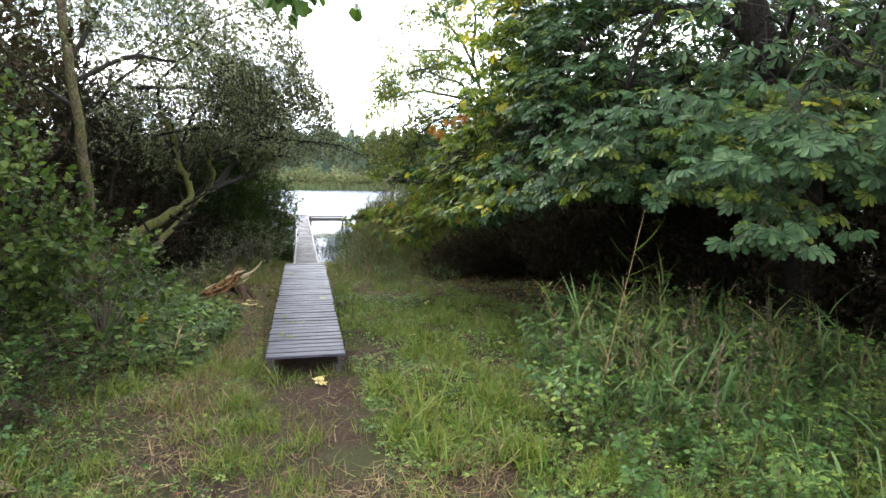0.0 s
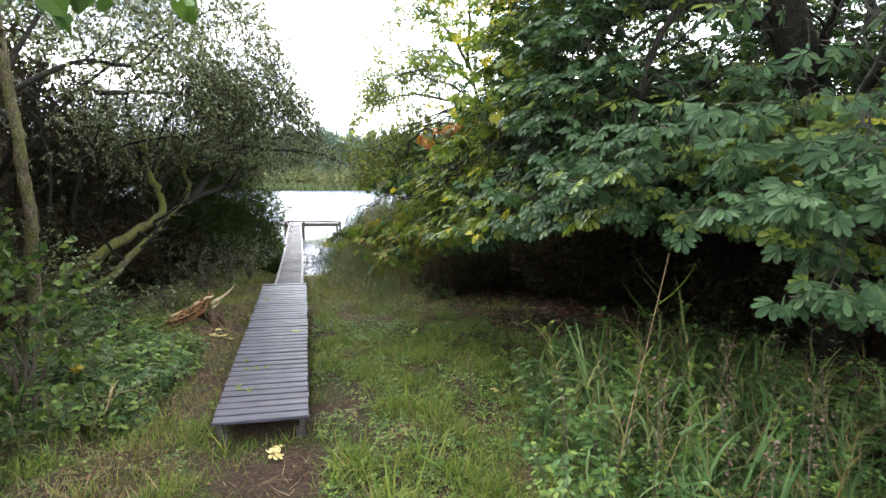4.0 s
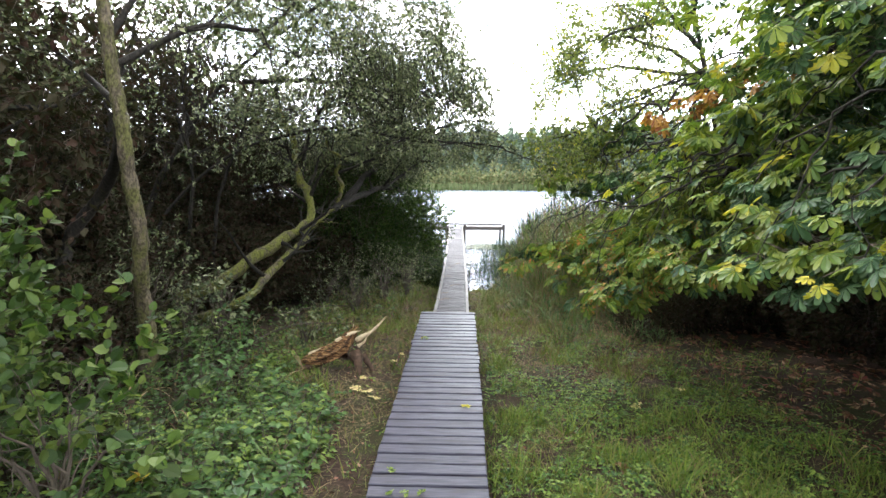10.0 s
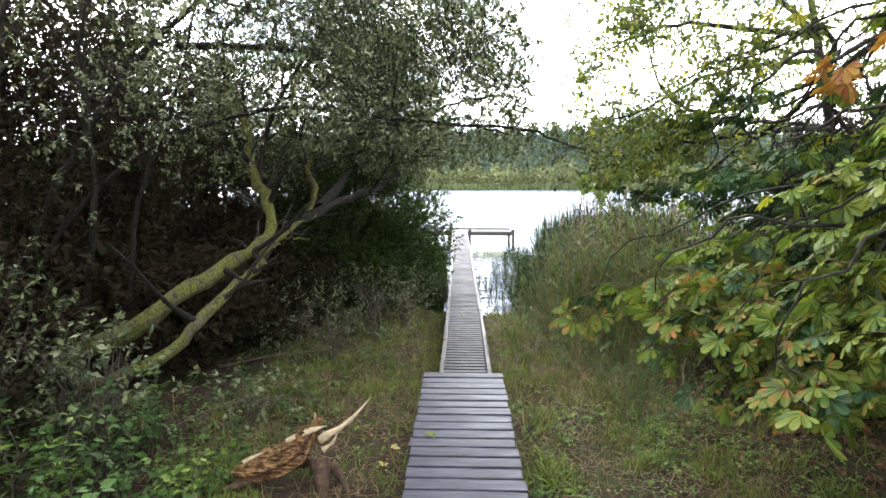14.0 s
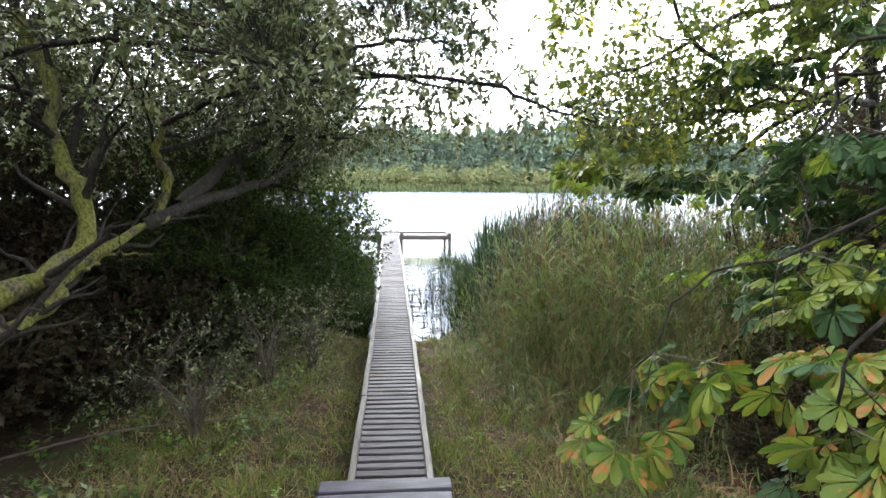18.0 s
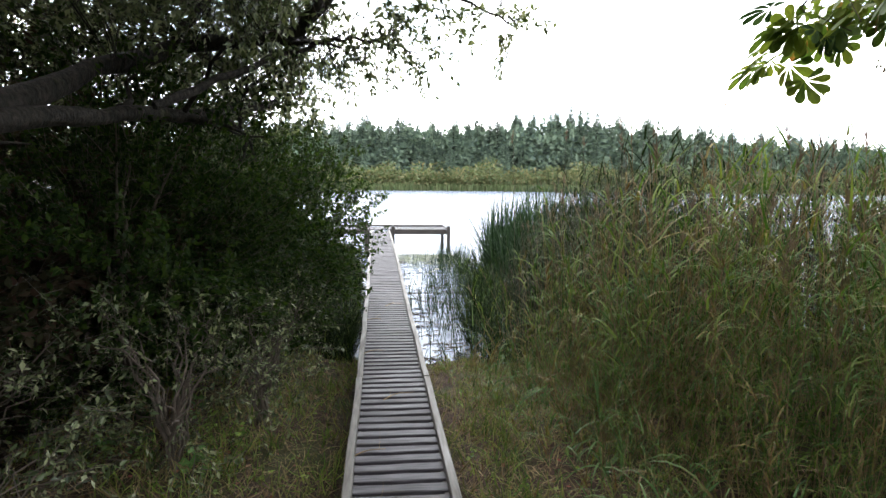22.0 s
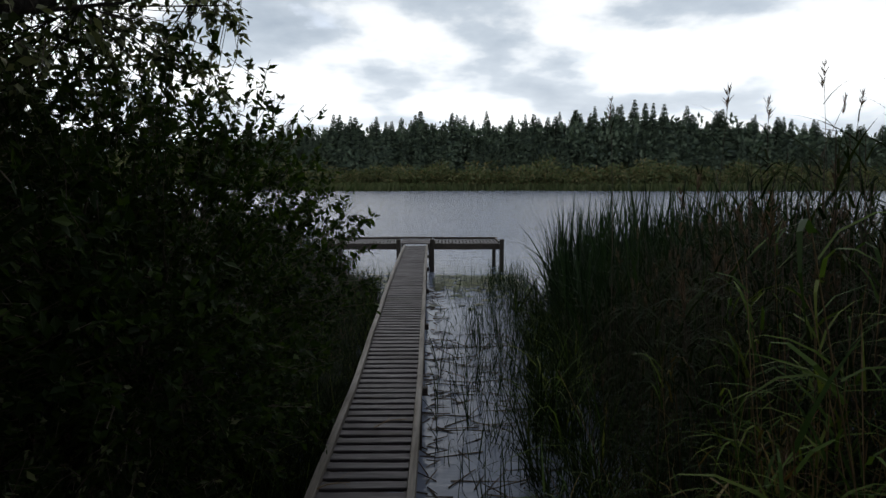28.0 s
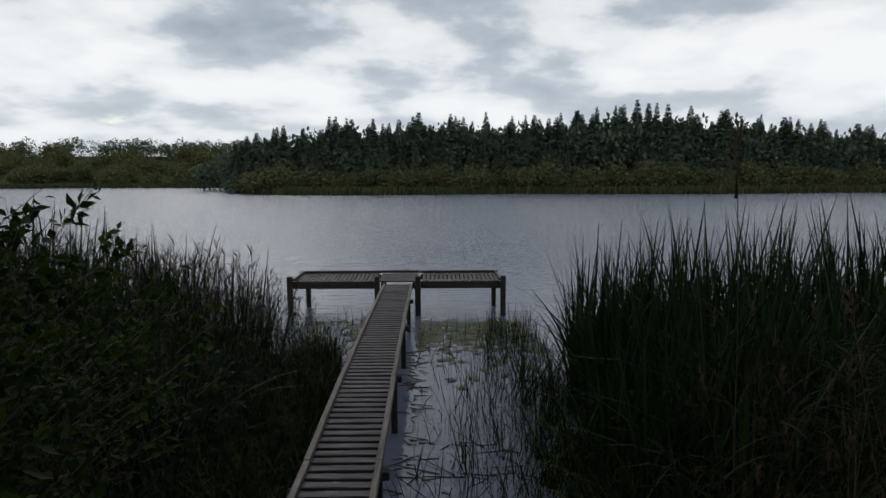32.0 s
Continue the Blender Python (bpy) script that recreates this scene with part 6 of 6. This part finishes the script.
def water_plants():
    pads = (np.array([[0, 0, 0]] + [[math.cos(a), math.sin(a), .02 * math.sin(3 * a)] for a in np.linspace(.2, 6.08, 11)]), np.array([[0, i + 1, i + 2] for i in range(10)]))
    n = 520
    x = np.concatenate([rng.uniform(.45, 3.0, n), rng.uniform(-2.4, -.8, 120)])
    y = np.concatenate([29.6 - np.abs(rng.normal(0, 1.7, n)), rng.uniform(27.0, 29.9, 120)])
    k = rng.uniform(0, 1, len(x)) < np.where(y > 27, 1, .55)
    x, y = x[k], y[k]
    m = len(x)
    s = Soup()
    a = rng.uniform(0, 6.283, m)
    ax = np.column_stack([np.cos(a), np.sin(a), rng.normal(0, .05, m)])
    az = unit(np.column_stack([rng.normal(0, .06, m), rng.normal(0, .06, m), np.ones(m)]))
    ay = np.cross(az, ax)
    s.scatter(pads, np.column_stack([x, y, np.full(m, WATER + .012)]), ax, ay, az, rng.uniform(.04, .13, m))
    tagged(s.part("lily_pads", [M_PAD]), "yellow-green lily pads floating near the platform", "lily pads", "", "stuff")
    s = Soup()
    n = 4600
    x, y = rng.uniform(.5, 3.2, n), rng.uniform(16.0, 29, n)
    k = (x > np.interp(y, [16, 20, 24, 29], [1.2, 1.0, 1.5, 2.2]) - .9 * rng.uniform(0, 1, n) ** 3) | (rng.uniform(0, 1, n) < .10)
    x, y = x[k], y[k]
    xl, yl = rng.uniform(-1.9, -.62, 420), rng.uniform(17.5, 29.5, 420)
    x, y = np.concatenate([x, xl]), np.concatenate([y, yl])
    m = len(x)
    pick = rng.integers(0, 4, m)
    for j in range(4):
        i = pick == j
        s.scatter(blade((.1, .4, 1.2, 2.4)[j], .009, 4), np.column_stack([x, y, np.full(m, WATER - .03)])[i], *upright(int(i.sum()), .18), rng.uniform(.25, .85, int(i.sum())))
    tagged(s.part("water_rushes", [M_CAT]), "thin bent rushes standing in the shallow water", "rushes", "", "stuff")
    s = Soup()
    n = 340
    near = rng.uniform(0, 1, n) < .45                      # almost half line the footbridge, standing in for its shadow and reflection
    p = np.column_stack([np.where(near, .40 + np.abs(rng.normal(0, .07, n)), rng.uniform(.6, 2.3, n)), np.where(near, rng.uniform(15.5, 28, n), rng.uniform(15.5, 23, n)), np.full(n, WATER + .01)])
    gx, gy, gz = frames_along(np.column_stack([rng.normal(0, 1, n), rng.normal(0, .5, n), rng.normal(0, .06, n)]))
    s.scatter(STICK, p, gx, gy, gz, np.column_stack([np.full(n, .009), np.where(near, rng.uniform(.12, .4, n), rng.uniform(.2, .8, n)), np.full(n, .009)]))
    tagged(s.part("floating_stalks", [M_TWIG]), "dark broken stalks in the shallow water, many standing in for the footbridge shadow", "stalks", "", "stuff")


water_plants()


# ---- grass, herbs and litter on the ground ----
def lushness(x, y):
    """How grassy the ground is: bare on the trodden path, under the chestnut and beside the stump."""
    trod = np.exp(-((x - .45 - .15 * np.sin(y)) / .42) ** 2) * (y < -.2) * np.clip((y + 7.5) / 2, 0.3, 1)
    left = np.exp(-((x + 1.05) / .42) ** 2) * ((y > 2.0) & (y < 8.2))
    left = np.maximum(left, np.exp(-((x + 1.45) / .62) ** 2 - ((y - 5.7) / 1.1) ** 2))
    side = np.exp(-((np.abs(x) - .62) / .16) ** 2) * ((y > -.6) & (y < 8.2)) * .8
    shade = np.clip((x - np.interp(y, [-4, .5, 2.6, 3.8, 5.7, 7, 9], [6.2, 5.7, 4.9, 4.5, 3.9, 3.2, 2.6])) / .6, 0, 1) * (y < 11)
    deck = (np.abs(x) < .52) & (y > -.02) & (y < 8.2)
    ramp = (np.abs(x) < .4) & (y >= 8.0)
    return np.clip(1 - .92 * trod - .85 * left - .6 * side - .9 * shade, .03, 1) * ~deck * ~ramp * (ground_z(x, y) > WATER + .03)


def field(n, x0, x1, y0, y1, power=1.0, patch=None):
    x, y = rng.uniform(x0, x1, n), rng.uniform(y0, y1, n)
    k = rng.uniform(0, 1, n) < lushness(x, y) ** power
    if patch is not None:
        k &= patch(x, y)
    x, y = x[k], y[k]
    return np.column_stack([x, y, ground_z(x, y) - .008])


def brownness(x, y):
    """Dead straw and leaf mould: along the trodden edges, near the end of the boards, and on the lake bank."""
    bare = np.clip((y - 5.2) / 1.6, 0, 1) * (np.abs(x) < 4) * .75
    early = np.clip((-2.6 - y) / 1.2, 0, 1) * np.clip((2.4 - np.abs(x + .4)) / .8, 0, 1) * .8
    left = np.exp(-((x + 1.2) / .6) ** 2) * .6
    under_tree = np.clip((x - np.interp(y, [-4, .5, 2.6, 3.8, 5.7, 7, 9], [6.2, 5.7, 4.9, 4.5, 3.9, 3.2, 2.7])) / .8, 0, 1)
    return np.clip(np.maximum(np.maximum(bare, early), left) - .08 + .4 * patches(x, y, .8, 5), 0, .95) * (1 - .85 * under_tree)


def grass():
    s = Soup()
    for j in range(4):
        p = field(60000, -3.2, 6.0, -7.2, 10, 1.0, lambda x, y: patches(x, y, .5, 11) + .5 * patches(x, y, 1.6, 12) + rng.normal(0, .35, len(x)) > -.05)
        brown = brownness(p[:, 0], p[:, 1])
        p = p[rng.uniform(0, 1, len(p)) < 1 - .45 * brown]
        brown = brownness(p[:, 0], p[:, 1])
        u = rng.uniform(0, 1, len(p))
        mat = np.where(u < .45 * brown, 2, np.where(u < .12 + .55 * brown, 1, 0))
        tuft = 1 + .7 * np.clip(patches(p[:, 0], p[:, 1], .35, 13), -.5, 1.2)
        h = rng.uniform(.06, .22, len(p)) * tuft * (1 + .8 * np.exp(-((p[:, 0] - 1.5) / .7) ** 2) * (p[:, 1] > -3.2) * (p[:, 1] < 1.0))
        s.scatter(blade((.3, .9, 1.5, 2.1)[j], .022, 3), p, *upright(len(p), .42), h, mat)
    tagged(s.part("short_grass", [M_GRASS, M_DRYGRASS, M_STRAW]), "patchy short green grass with dry straw blades", "grass", "", "stuff")
    s = Soup()
    for j in range(3):
        p = field(13000, -3.2, 3.2, 8, 17, .8, lambda x, y: patches(x, y, .5, 21) + rng.normal(0, .5, len(x)) > -.1)
        u = rng.uniform(0, 1, len(p))
        mat = np.where(u < .28, 2, np.where(u < .5, 1, 0))
        s.scatter(blade((.5, 1.2, 1.9)[j], .024, 3), p, *upright(len(p), .5), rng.uniform(.07, .26, len(p)), mat)
    tagged(s.part("bank_turf", [M_GRASS, M_DRYGRASS, M_STRAW]), "rough brownish turf on the lake bank", "grass", "", "stuff")
    s = Soup()
    n = 100000
    x, y = rng.uniform(-3.4, 5, n), 23.3 * rng.uniform(0, 1, n) ** 1.35 - 7.3
    k = ~((np.abs(x) < .52) & (y > 0)) & (ground_z(x, y) > WATER + .05) & (rng.uniform(0, 1, n) < .12 + brownness(x, y))
    x, y = x[k], y[k]
    m = len(x)
    gx, gy, gz = frames_along(np.column_stack([rng.normal(0, 1, m), rng.normal(0, 1, m), rng.normal(.06, .16, m)]), spin=.2)
    s.scatter(blade(.5, .02, 2), np.column_stack([x, y, ground_z(x, y) + .014]), gx, gz, gy, rng.uniform(.05, .26, m), (rng.uniform(0, 1, m) < .2).astype(int))
    tagged(s.part("straw", [M_STRAW, M_DRYGRASS]), "dead straw and stalks lying on the ground", "straw", "", "stuff")
    s = Soup()
    n = 16000
    x, y = rng.uniform(-3.4, 5.5, n), rng.uniform(-7.3, 16, n)
    k = ~((np.abs(x) < .56) & (y > -.1)) & (ground_z(x, y) > WATER + .05) & (rng.uniform(0, 1, n) < .08 + .8 * brownness(x, y))
    x, y = x[k], y[k]
    m = len(x)
    gx, gy, gz = frames_along(np.column_stack([rng.normal(0, 1, m), rng.normal(0, 1, m), rng.normal(0, .25, m)]), spin=.5)
    s.scatter(OVATE, np.column_stack([x, y, ground_z(x, y) + .02]), gx, gy, gz, rng.uniform(.02, .065, m))
    tagged(s.part("leaf_mould", [M_LITTER]), "small brown leaves rotting on the soil", "leaf litter", "", "stuff")


def herbs():
    """Ground elder and clover: three leaflets on each short stalk."""
    s = Soup()
    p = field(34000, .5, 6.0, -6.5, 8.5, 1.0, lambda x, y: (x > .58) & (patches(x, y, .9, 31) + .6 * patches(x, y, .35, 32) + rng.normal(0, .3, len(x)) > -.45))
    q = field(5200, -2.8, -.6, -5.5, 9, 1.0, lambda x, y: patches(x, y, .7, 33) + rng.normal(0, .3, len(x)) > 0)
    w = field(2200, -2.4, 2.6, 8.5, 16, 1.0, lambda x, y: (np.abs(x) > .6) & (patches(x, y, .7, 34) + rng.normal(0, .3, len(x)) > .15))
    p = np.concatenate([p, q, w])
    p = p[rng.uniform(0, 1, len(p)) < 1 - .8 * brownness(p[:, 0], p[:, 1])]
    n = len(p)
    p[:, 2] += rng.uniform(.02, .12, n)
    a = rng.uniform(0, 6.283, (n, 1)) + np.array([-1.25, 0, 1.25]) + rng.normal(0, .15, (n, 3))
    d = np.stack([np.cos(a), np.sin(a), rng.normal(-.1, .2, (n, 3))], -1).reshape(-1, 3)
    up = np.repeat(np.array([0, 0, 1.0]) + rng.normal(0, .3, (n, 3)), 3, 0)
    gx, gy, gz = frames_along(d, up, .12)
    s.scatter(OVATE, np.repeat(p, 3, 0) + .008 * d, gx, gy, gz, np.repeat(rng.uniform(.022, .062, n), 3) * rng.uniform(.8, 1.15, 3 * n), np.repeat((rng.uniform(0, 1, n) < .3).astype(int), 3))
    tagged(s.part("low_herbs", [M_HERB, M_BRAMBLE]), "low clover and ground elder growing through the grass", "herbs", "", "stuff")


def herb_shape(seed, h, leaves, size):
    """A nettle or bramble shoot: stem with leaves up its length."""
    r = np.random.default_rng(seed)
    s = Soup()
    e = np.array([r.normal(0, .14), r.normal(0, .14), h])
    q = smooth_path([(0, 0, 0), e * (.3, .3, .6), e], 6)
    s.tube(q, np.linspace(.006, .002, 6), 3, 1)
    u = r.uniform(.15, 1, leaves)
    pos = np.array([q[min(5, int(v * 5.99))] for v in u])
    a = r.uniform(0, 6.283, leaves)
    d = np.column_stack([np.cos(a), np.sin(a), r.uniform(-.25, .35, leaves)])
    x, y, z = frames_along(d, spin=.3)
    s.scatter(OVATE, pos + d * .02, x, y, z, size * r.uniform(.7, 1.25, leaves) * (1.15 - .4 * u), 0)
    return np.concatenate(s.v), np.concatenate(s.f), np.concatenate(s.m)


grass()
herbs()
NETTLE = [herb_shape(500 + k, rng.uniform(.4, .75), 22, .092) for k in range(8)]
LOW = [herb_shape(520 + k, rng.uniform(.15, .32), 12, .075) for k in range(6)]


def left_edge(y):
    return np.interp(y, [-6, -3, -1, 1, 3, 4.5, 6, 7.2], [-2.0, -2.0, -1.9, -1.75, -1.5, -1.75, -2.4, -2.6])


p = spots_in(3400, -6.5, -1.0, -5, 7.4, lambda x, y: x < left_edge(y) + .2 * np.sin(y * 4))
near = np.clip((left_edge(p[:, 1]) - p[:, 0]) / .9, .35, 1)
tall = np.clip(.85 + .45 * patches(p[:, 0], p[:, 1], .9, 41), .35, 1.5) * near * rng.uniform(.75, 1.15, len(p))
nettly = patches(p[:, 0], p[:, 1], 1.1, 42) + rng.normal(0, .3, len(p)) > .35
# a share of the bramble shoots takes the leaf colour with shade in it
plant_stand("brambles", NETTLE, p[~nettly], tall[~nettly], [M_BRAMBLE, M_TWIG, M_PLUME, M_SHADE], "dense brambles along the shady edge of the path", "brambles", .3, .3)
plant_stand("nettles", NETTLE, p[nettly], tall[nettly], [M_HERB, M_TWIG, M_PLUME, M_HAZEL], "fresh green nettles among the brambles", "nettles", .25, .35)
p = spots_in(520, -3.6, -1.0, -5, 7.6, lambda x, y: (x < left_edge(y) + .3) & (patches(x, y, .8, 43) > .1))
plant_stand("coarse_grass", CANARY, p, rng.uniform(.35, .8, len(p)), [M_TALL, M_DRY, M_PLUME, M_STRAW], "coarse grass and dead stalks among the brambles", "grass", .3, .35)
p = spots_in(1500, -2.9, -1.0, .5, 6.6, lambda x, y: (x < left_edge(y) + .35) & (y > .6) & (np.hypot(x + 1.5, y - 5.7) > 1.0))
plant_stand("ground_herbs", LOW, p, rng.uniform(.8, 1.7, len(p)), [M_BRAMBLE, M_TWIG, M_PLUME, M_HERB], "fresh green herbs beside the bare soil", "herbs", .25, .4)
p = spots_in(2600, 2.2, 7.5, -6.5, 2.0, lambda x, y: x > np.interp(y, [-6.5, -4, -2, 0, 2], [2.3, 2.3, 2.5, 3.0, 4.6]))
plant_stand("nettles", NETTLE + LOW, p, rng.uniform(.55, 1.1, len(p)) * np.interp(p[:, 1], [-5, -3, -.5, 2], [.75, 1.0, 1.4, 1.3]), [M_BRAMBLE, M_TWIG, M_PLUME, M_HERB], "nettles and bramble shoots among tall grass", "nettles", .3, .3)


def dock_stem(x, y, h):
    """A dead dock: a brown stalk with ragged clumps of seed."""
    dock = empty("dock_stem", (x, y, float(ground_z(x, y)) - .02), "dead brown dock stalk with ragged seed clumps", "dock", "dead dock stalks")
    sp = Soup()
    q = smooth_path([(0, 0, 0), (.03, .02, h * .5), (rng.normal(0, .12), rng.normal(0, .1), h)], 10)
    sp.tube(q, np.linspace(.007, .003, 10), 5)
    sp.part("stalk", [M_TWIG], dock)
    sp = Soup()
    c = q[rng.integers(4, 10, 70)] + rng.normal(0, .035, (70, 3))
    gx, gy, gz = frames_along(rng.normal(0, 1, (70, 3)))
    sp.scatter(OVATE, c, gx, gy, gz, rng.uniform(.02, .05, 70))
    tagged(sp.part("seed_head", [M_PLUME], dock), "", "", "", "stuff")


for x, y, h in [(3.3, -2.3, 1.25), (3.75, -2.6, 1.1), (4.4, -1.8, 1.4), (2.95, -1.3, .95), (4.9, -2.4, 1.35), (3.5, -3.3, 1.1), (4.1, -3.0, 1.3), (5.3, -1.4, 1.3), (2.5, .5, .8)]:
    dock_stem(x, y, h)
p = spots_in(260, -5.5, -1.2, 7.4, 15, lambda x, y: x < -1.4)
plant_stand("shade_herbs", LOW, p, rng.uniform(.6, 1.3, len(p)), [M_BRAMBLE, M_TWIG, M_PLUME, M_HERB], "sparse dark herbs in the shade of the willow", "herbs", .3, .3)


def litter():
    s = Soup()
    n = 1900
    x, y = rng.uniform(1.0, 7.5, n), rng.uniform(-.5, 10.5, n)
    k = rng.uniform(0, 1, n) < np.clip((x - np.interp(y, [0, 3, 6, 9], [5.4, 4.4, 3.2, 1.6])) / .8, .06, 1)
    x, y = x[k], y[k]
    n2 = 160
    x, y = np.concatenate([x, rng.uniform(-1.7, -.6, n2)]), np.concatenate([y, rng.uniform(1.5, 9, n2)])
    m = len(x)
    gx, gy, gz = frames_along(np.column_stack([rng.normal(0, 1, m), rng.normal(0, 1, m), rng.normal(0, .12, m)]), spin=.25)
    h = np.where(x > 0, rng.uniform(.05, .13, m), rng.uniform(.03, .07, m))
    k = x > 0
    P = np.column_stack([x, y, ground_z(x, y) + .03])
    s.scatter(PALM, P[k], gx[k], gy[k], gz[k], h[k] * 1.2)
    s.scatter(OVATE, P[~k], gx[~k], gy[~k], gz[~k], h[~k])
    tagged(s.part("leaf_litter", [M_LITTER]), "brown and red fallen leaves on bare soil", "leaf litter", "", "stuff")


litter()


def fallen_leaf(x, y, size, mat, z=None, label="pale yellow fallen chestnut leaf on the ground"):
    s = Soup()
    v, f = PALM
    s.add(v * (size, size, size * .35) + rng.normal(0, .004, v.shape), f)
    ob = s.part("fallen_leaf", [mat])
    ob.location = (x, y, (float(ground_z(x, y)) + .06) if z is None else z)
    ob.rotation_euler = (rng.normal(0, .12), rng.normal(0, .12), rng.uniform(0, 6.28))
    tagged(ob, label, "leaf", "fallen leaves")


for x, y, size in [(.12, -.42, .16), (.22, -.30, .13), (-1.17, 5.1, .15), (-1.05, 5.0, .12), (-.92, 4.7, .13), (-1.2, 5.65, .09), (-1.55, 4.4, .10), (2.2, -2.6, .15), (1.05, -3.75, .14), (.95, -3.7, .12), (-.85, 6.6, .07), (-.75, 7.0, .08), (1.7, 1.6, .10), (2.6, 4.6, .12), (3.4, 5.4, .14), (3.0, 1.0, .10)]:
    fallen_leaf(x, y, size, M_PALE)
fallen_leaf(.36, 3.55, .10, M_CHESTY, .018, "yellow fallen leaf lying on the boardwalk")
fallen_leaf(-.33, 6.2, .10, M_CHESTO, .018, "brown curled leaf lying on the boardwalk")
for x, y in [(-.3, 1.75), (-.2, 1.72), (-.05, 1.75), (-.32, 1.1), (-.33, .95), (-.18, .9), (-.36, 2.1)]:
    fallen_leaf(x, y, .06, M_HERB, .018, "small green leaf lying on the boardwalk")


# ---- stump, stone, twigs ----
def stump():
    at = np.array([-1.62, 6.15, float(ground_z(-1.62, 6.15))])
    root = empty("uprooted_stump", at, "rotten uprooted stump of orange-brown wood with a splintered pale spike", "stump")
    # the hollow log: a ragged shell, open underneath, that rises to a torn end
    s = Soup()
    spine = smooth_path([(-.68, -.04, .13), (-.46, -.02, .16), (-.18, 0, .25), (.08, 0, .42), (.20, .02, .60)], 44)
    rad = np.interp(np.linspace(0, 1, 44), [0, .12, .45, .78, 1], [.035, .10, .19, .20, .10])
    across = 30
    w = np.linspace(-.45, math.pi + .45, across)
    rows, thin = [], []
    for i, (c, r) in enumerate(zip(spine, rad)):
        for a in w:
            crag = noise.noise(Vector((i * .045, math.cos(a) * 2.6, math.sin(a) * 2.6))) * .36 + noise.noise(Vector((i * .10, a * 7.0, 3.0))) * .16 + noise.noise(Vector((i * .5, a * 9.0, 9.0))) * .07
            rr = r * (1 + crag)
            d = np.array([0, math.cos(a), math.sin(a)])
            rows.append(c + d * rr * (1, 1.0, .92))
            thin.append(c + d * rr * .72 * (1, 1.0, .92))
    v = np.array(rows + thin)
    half = len(rows)
    f = []
    for i in range(43):
        for j in range(across - 1):
            p = i * across + j
            f += [[p, p + 1, p + 1 + across], [p, p + 1 + across, p + across]]
            p += half
            f += [[p, p + 1 + across, p + 1], [p, p + across, p + 1 + across]]
        for j in (0, across - 1):
            p = i * across + j
            f += [[p, p + across, p + across + half], [p, p + across + half, p + half]]
    for i in (0, 43):
        for j in range(across - 1):
            p = i * across + j
            f += [[p, p + 1, p + 1 + half], [p, p + 1 + half, p + half]]
    s.add(v, f)
    s.part("trunk", [M_ROT], root)
    # torn fibres along the back and at the broken end, and the pale spike
    for k in range(16):
        i = int(rng.integers(8, 42))
        a = rng.uniform(.5, 2.5)
        p0 = spine[i] + np.array([0, math.cos(a), math.sin(a)]) * rad[i] * .95
        e = p0 + np.array([rng.uniform(.06, .2), rng.normal(0, .04), rng.uniform(.02, .13)])
        s = Soup()
        s.tube(smooth_path([p0 - (.1, 0, .05), p0, e], 6), rng.uniform(.018, .04) * np.array([.6, 1, .9, .7, .4, .1]), 5, 0, .35)
        s.part("splinter", [M_ROT if k % 4 else M_SPLIT], root)
    for a, b, r in (((.2, 0, .48), (.68, .12, .86), .05), ((.24, -.04, .40), (.40, .0, .62), .035), ((.1, .03, .56), (.15, .06, .74), .04)):
        s = Soup()
        a, b = np.array(a), np.array(b)
        s.tube(smooth_path([a, (a + b) / 2 + (.02, .02, -.04), b], 10), r * np.linspace(1, .1, 10) * rng.uniform(.7, 1.25, 10), 5, 0, .35)
        s.part("splinter", [M_SPLIT], root)
    for pts, r in (([(.22, -.05, .30), (.27, -.18, .14), (.29, -.24, -.08)], .10), ([(.3, 0, .25), (.42, -.02, .1), (.5, -.08, -.04)], .06), ([(-.35, 0, .12), (-.6, -.1, .05), (-.8, -.12, -.02)], .06), ([(0, .1, .2), (.05, .3, .1), (.1, .42, -.05)], .06)):
        s = Soup()
        s.tube(smooth_path(pts, 7), r * np.linspace(1, .35, 7), 7, 0, .2)
        s.part("root", [M_ROOT], root)


def stone(x, y, size):
    bm = bmesh.new()
    bmesh.ops.create_icosphere(bm, subdivisions=3, radius=size)
    for v in bm.verts:
        n = noise.noise(v.co * (2.2 / size) + Vector((x, y, 0)))
        v.co = Vector((v.co.x * 1.25, v.co.y, v.co.z * .55)) * (1 + .3 * n)
    ob = new("stone", finished("stone", bm, M_STONE))
    for f in ob.data.polygons:
        f.use_smooth = True
    ob.location = (x, y, float(ground_z(x, y)) + size * .2)
    tagged(ob, "grey rounded stone half sunk in the grass", "stone")


def dry_twig(pts, r, mat=M_TWIG, label="thin dead twig lying on the slats"):
    s = Soup()
    q = smooth_path(pts, 8)
    s.tube(q, r * np.linspace(1, .4, 8), 5)
    fork(s, q, r * np.linspace(1, .4, 8), 2, .16, 0, .2, .1, 4)
    tagged(s.part("twig", [mat]), label, "twig", "dead twigs")


stump()
stone(-1.55, .95, .14)
for y, x in ((10.6, -.18), (14.1, -.2), (15.8, -.25), (12.6, .05), (16.9, .1), (11.4, -.22)):
    z = float(ramp_at(y)[1]) - .025
    dry_twig([(x - .12, y - .1, z), (x, y, z + .02), (x + .16, y + .06, z + .005)], .006, M_DRY)
dry_twig([(-3.6, 6.6, -.4), (-2.7, 6.9, .0), (-1.7, 7.2, -.02)], .014, M_TWIG, "bare dead branch lying across the herbs")
dry_twig([(-3.9, 9.6, -.5), (-2.8, 9.9, -.35), (-1.6, 10.6, -.55)], .02, M_TWIG, "bare dead branch lying in the shade")
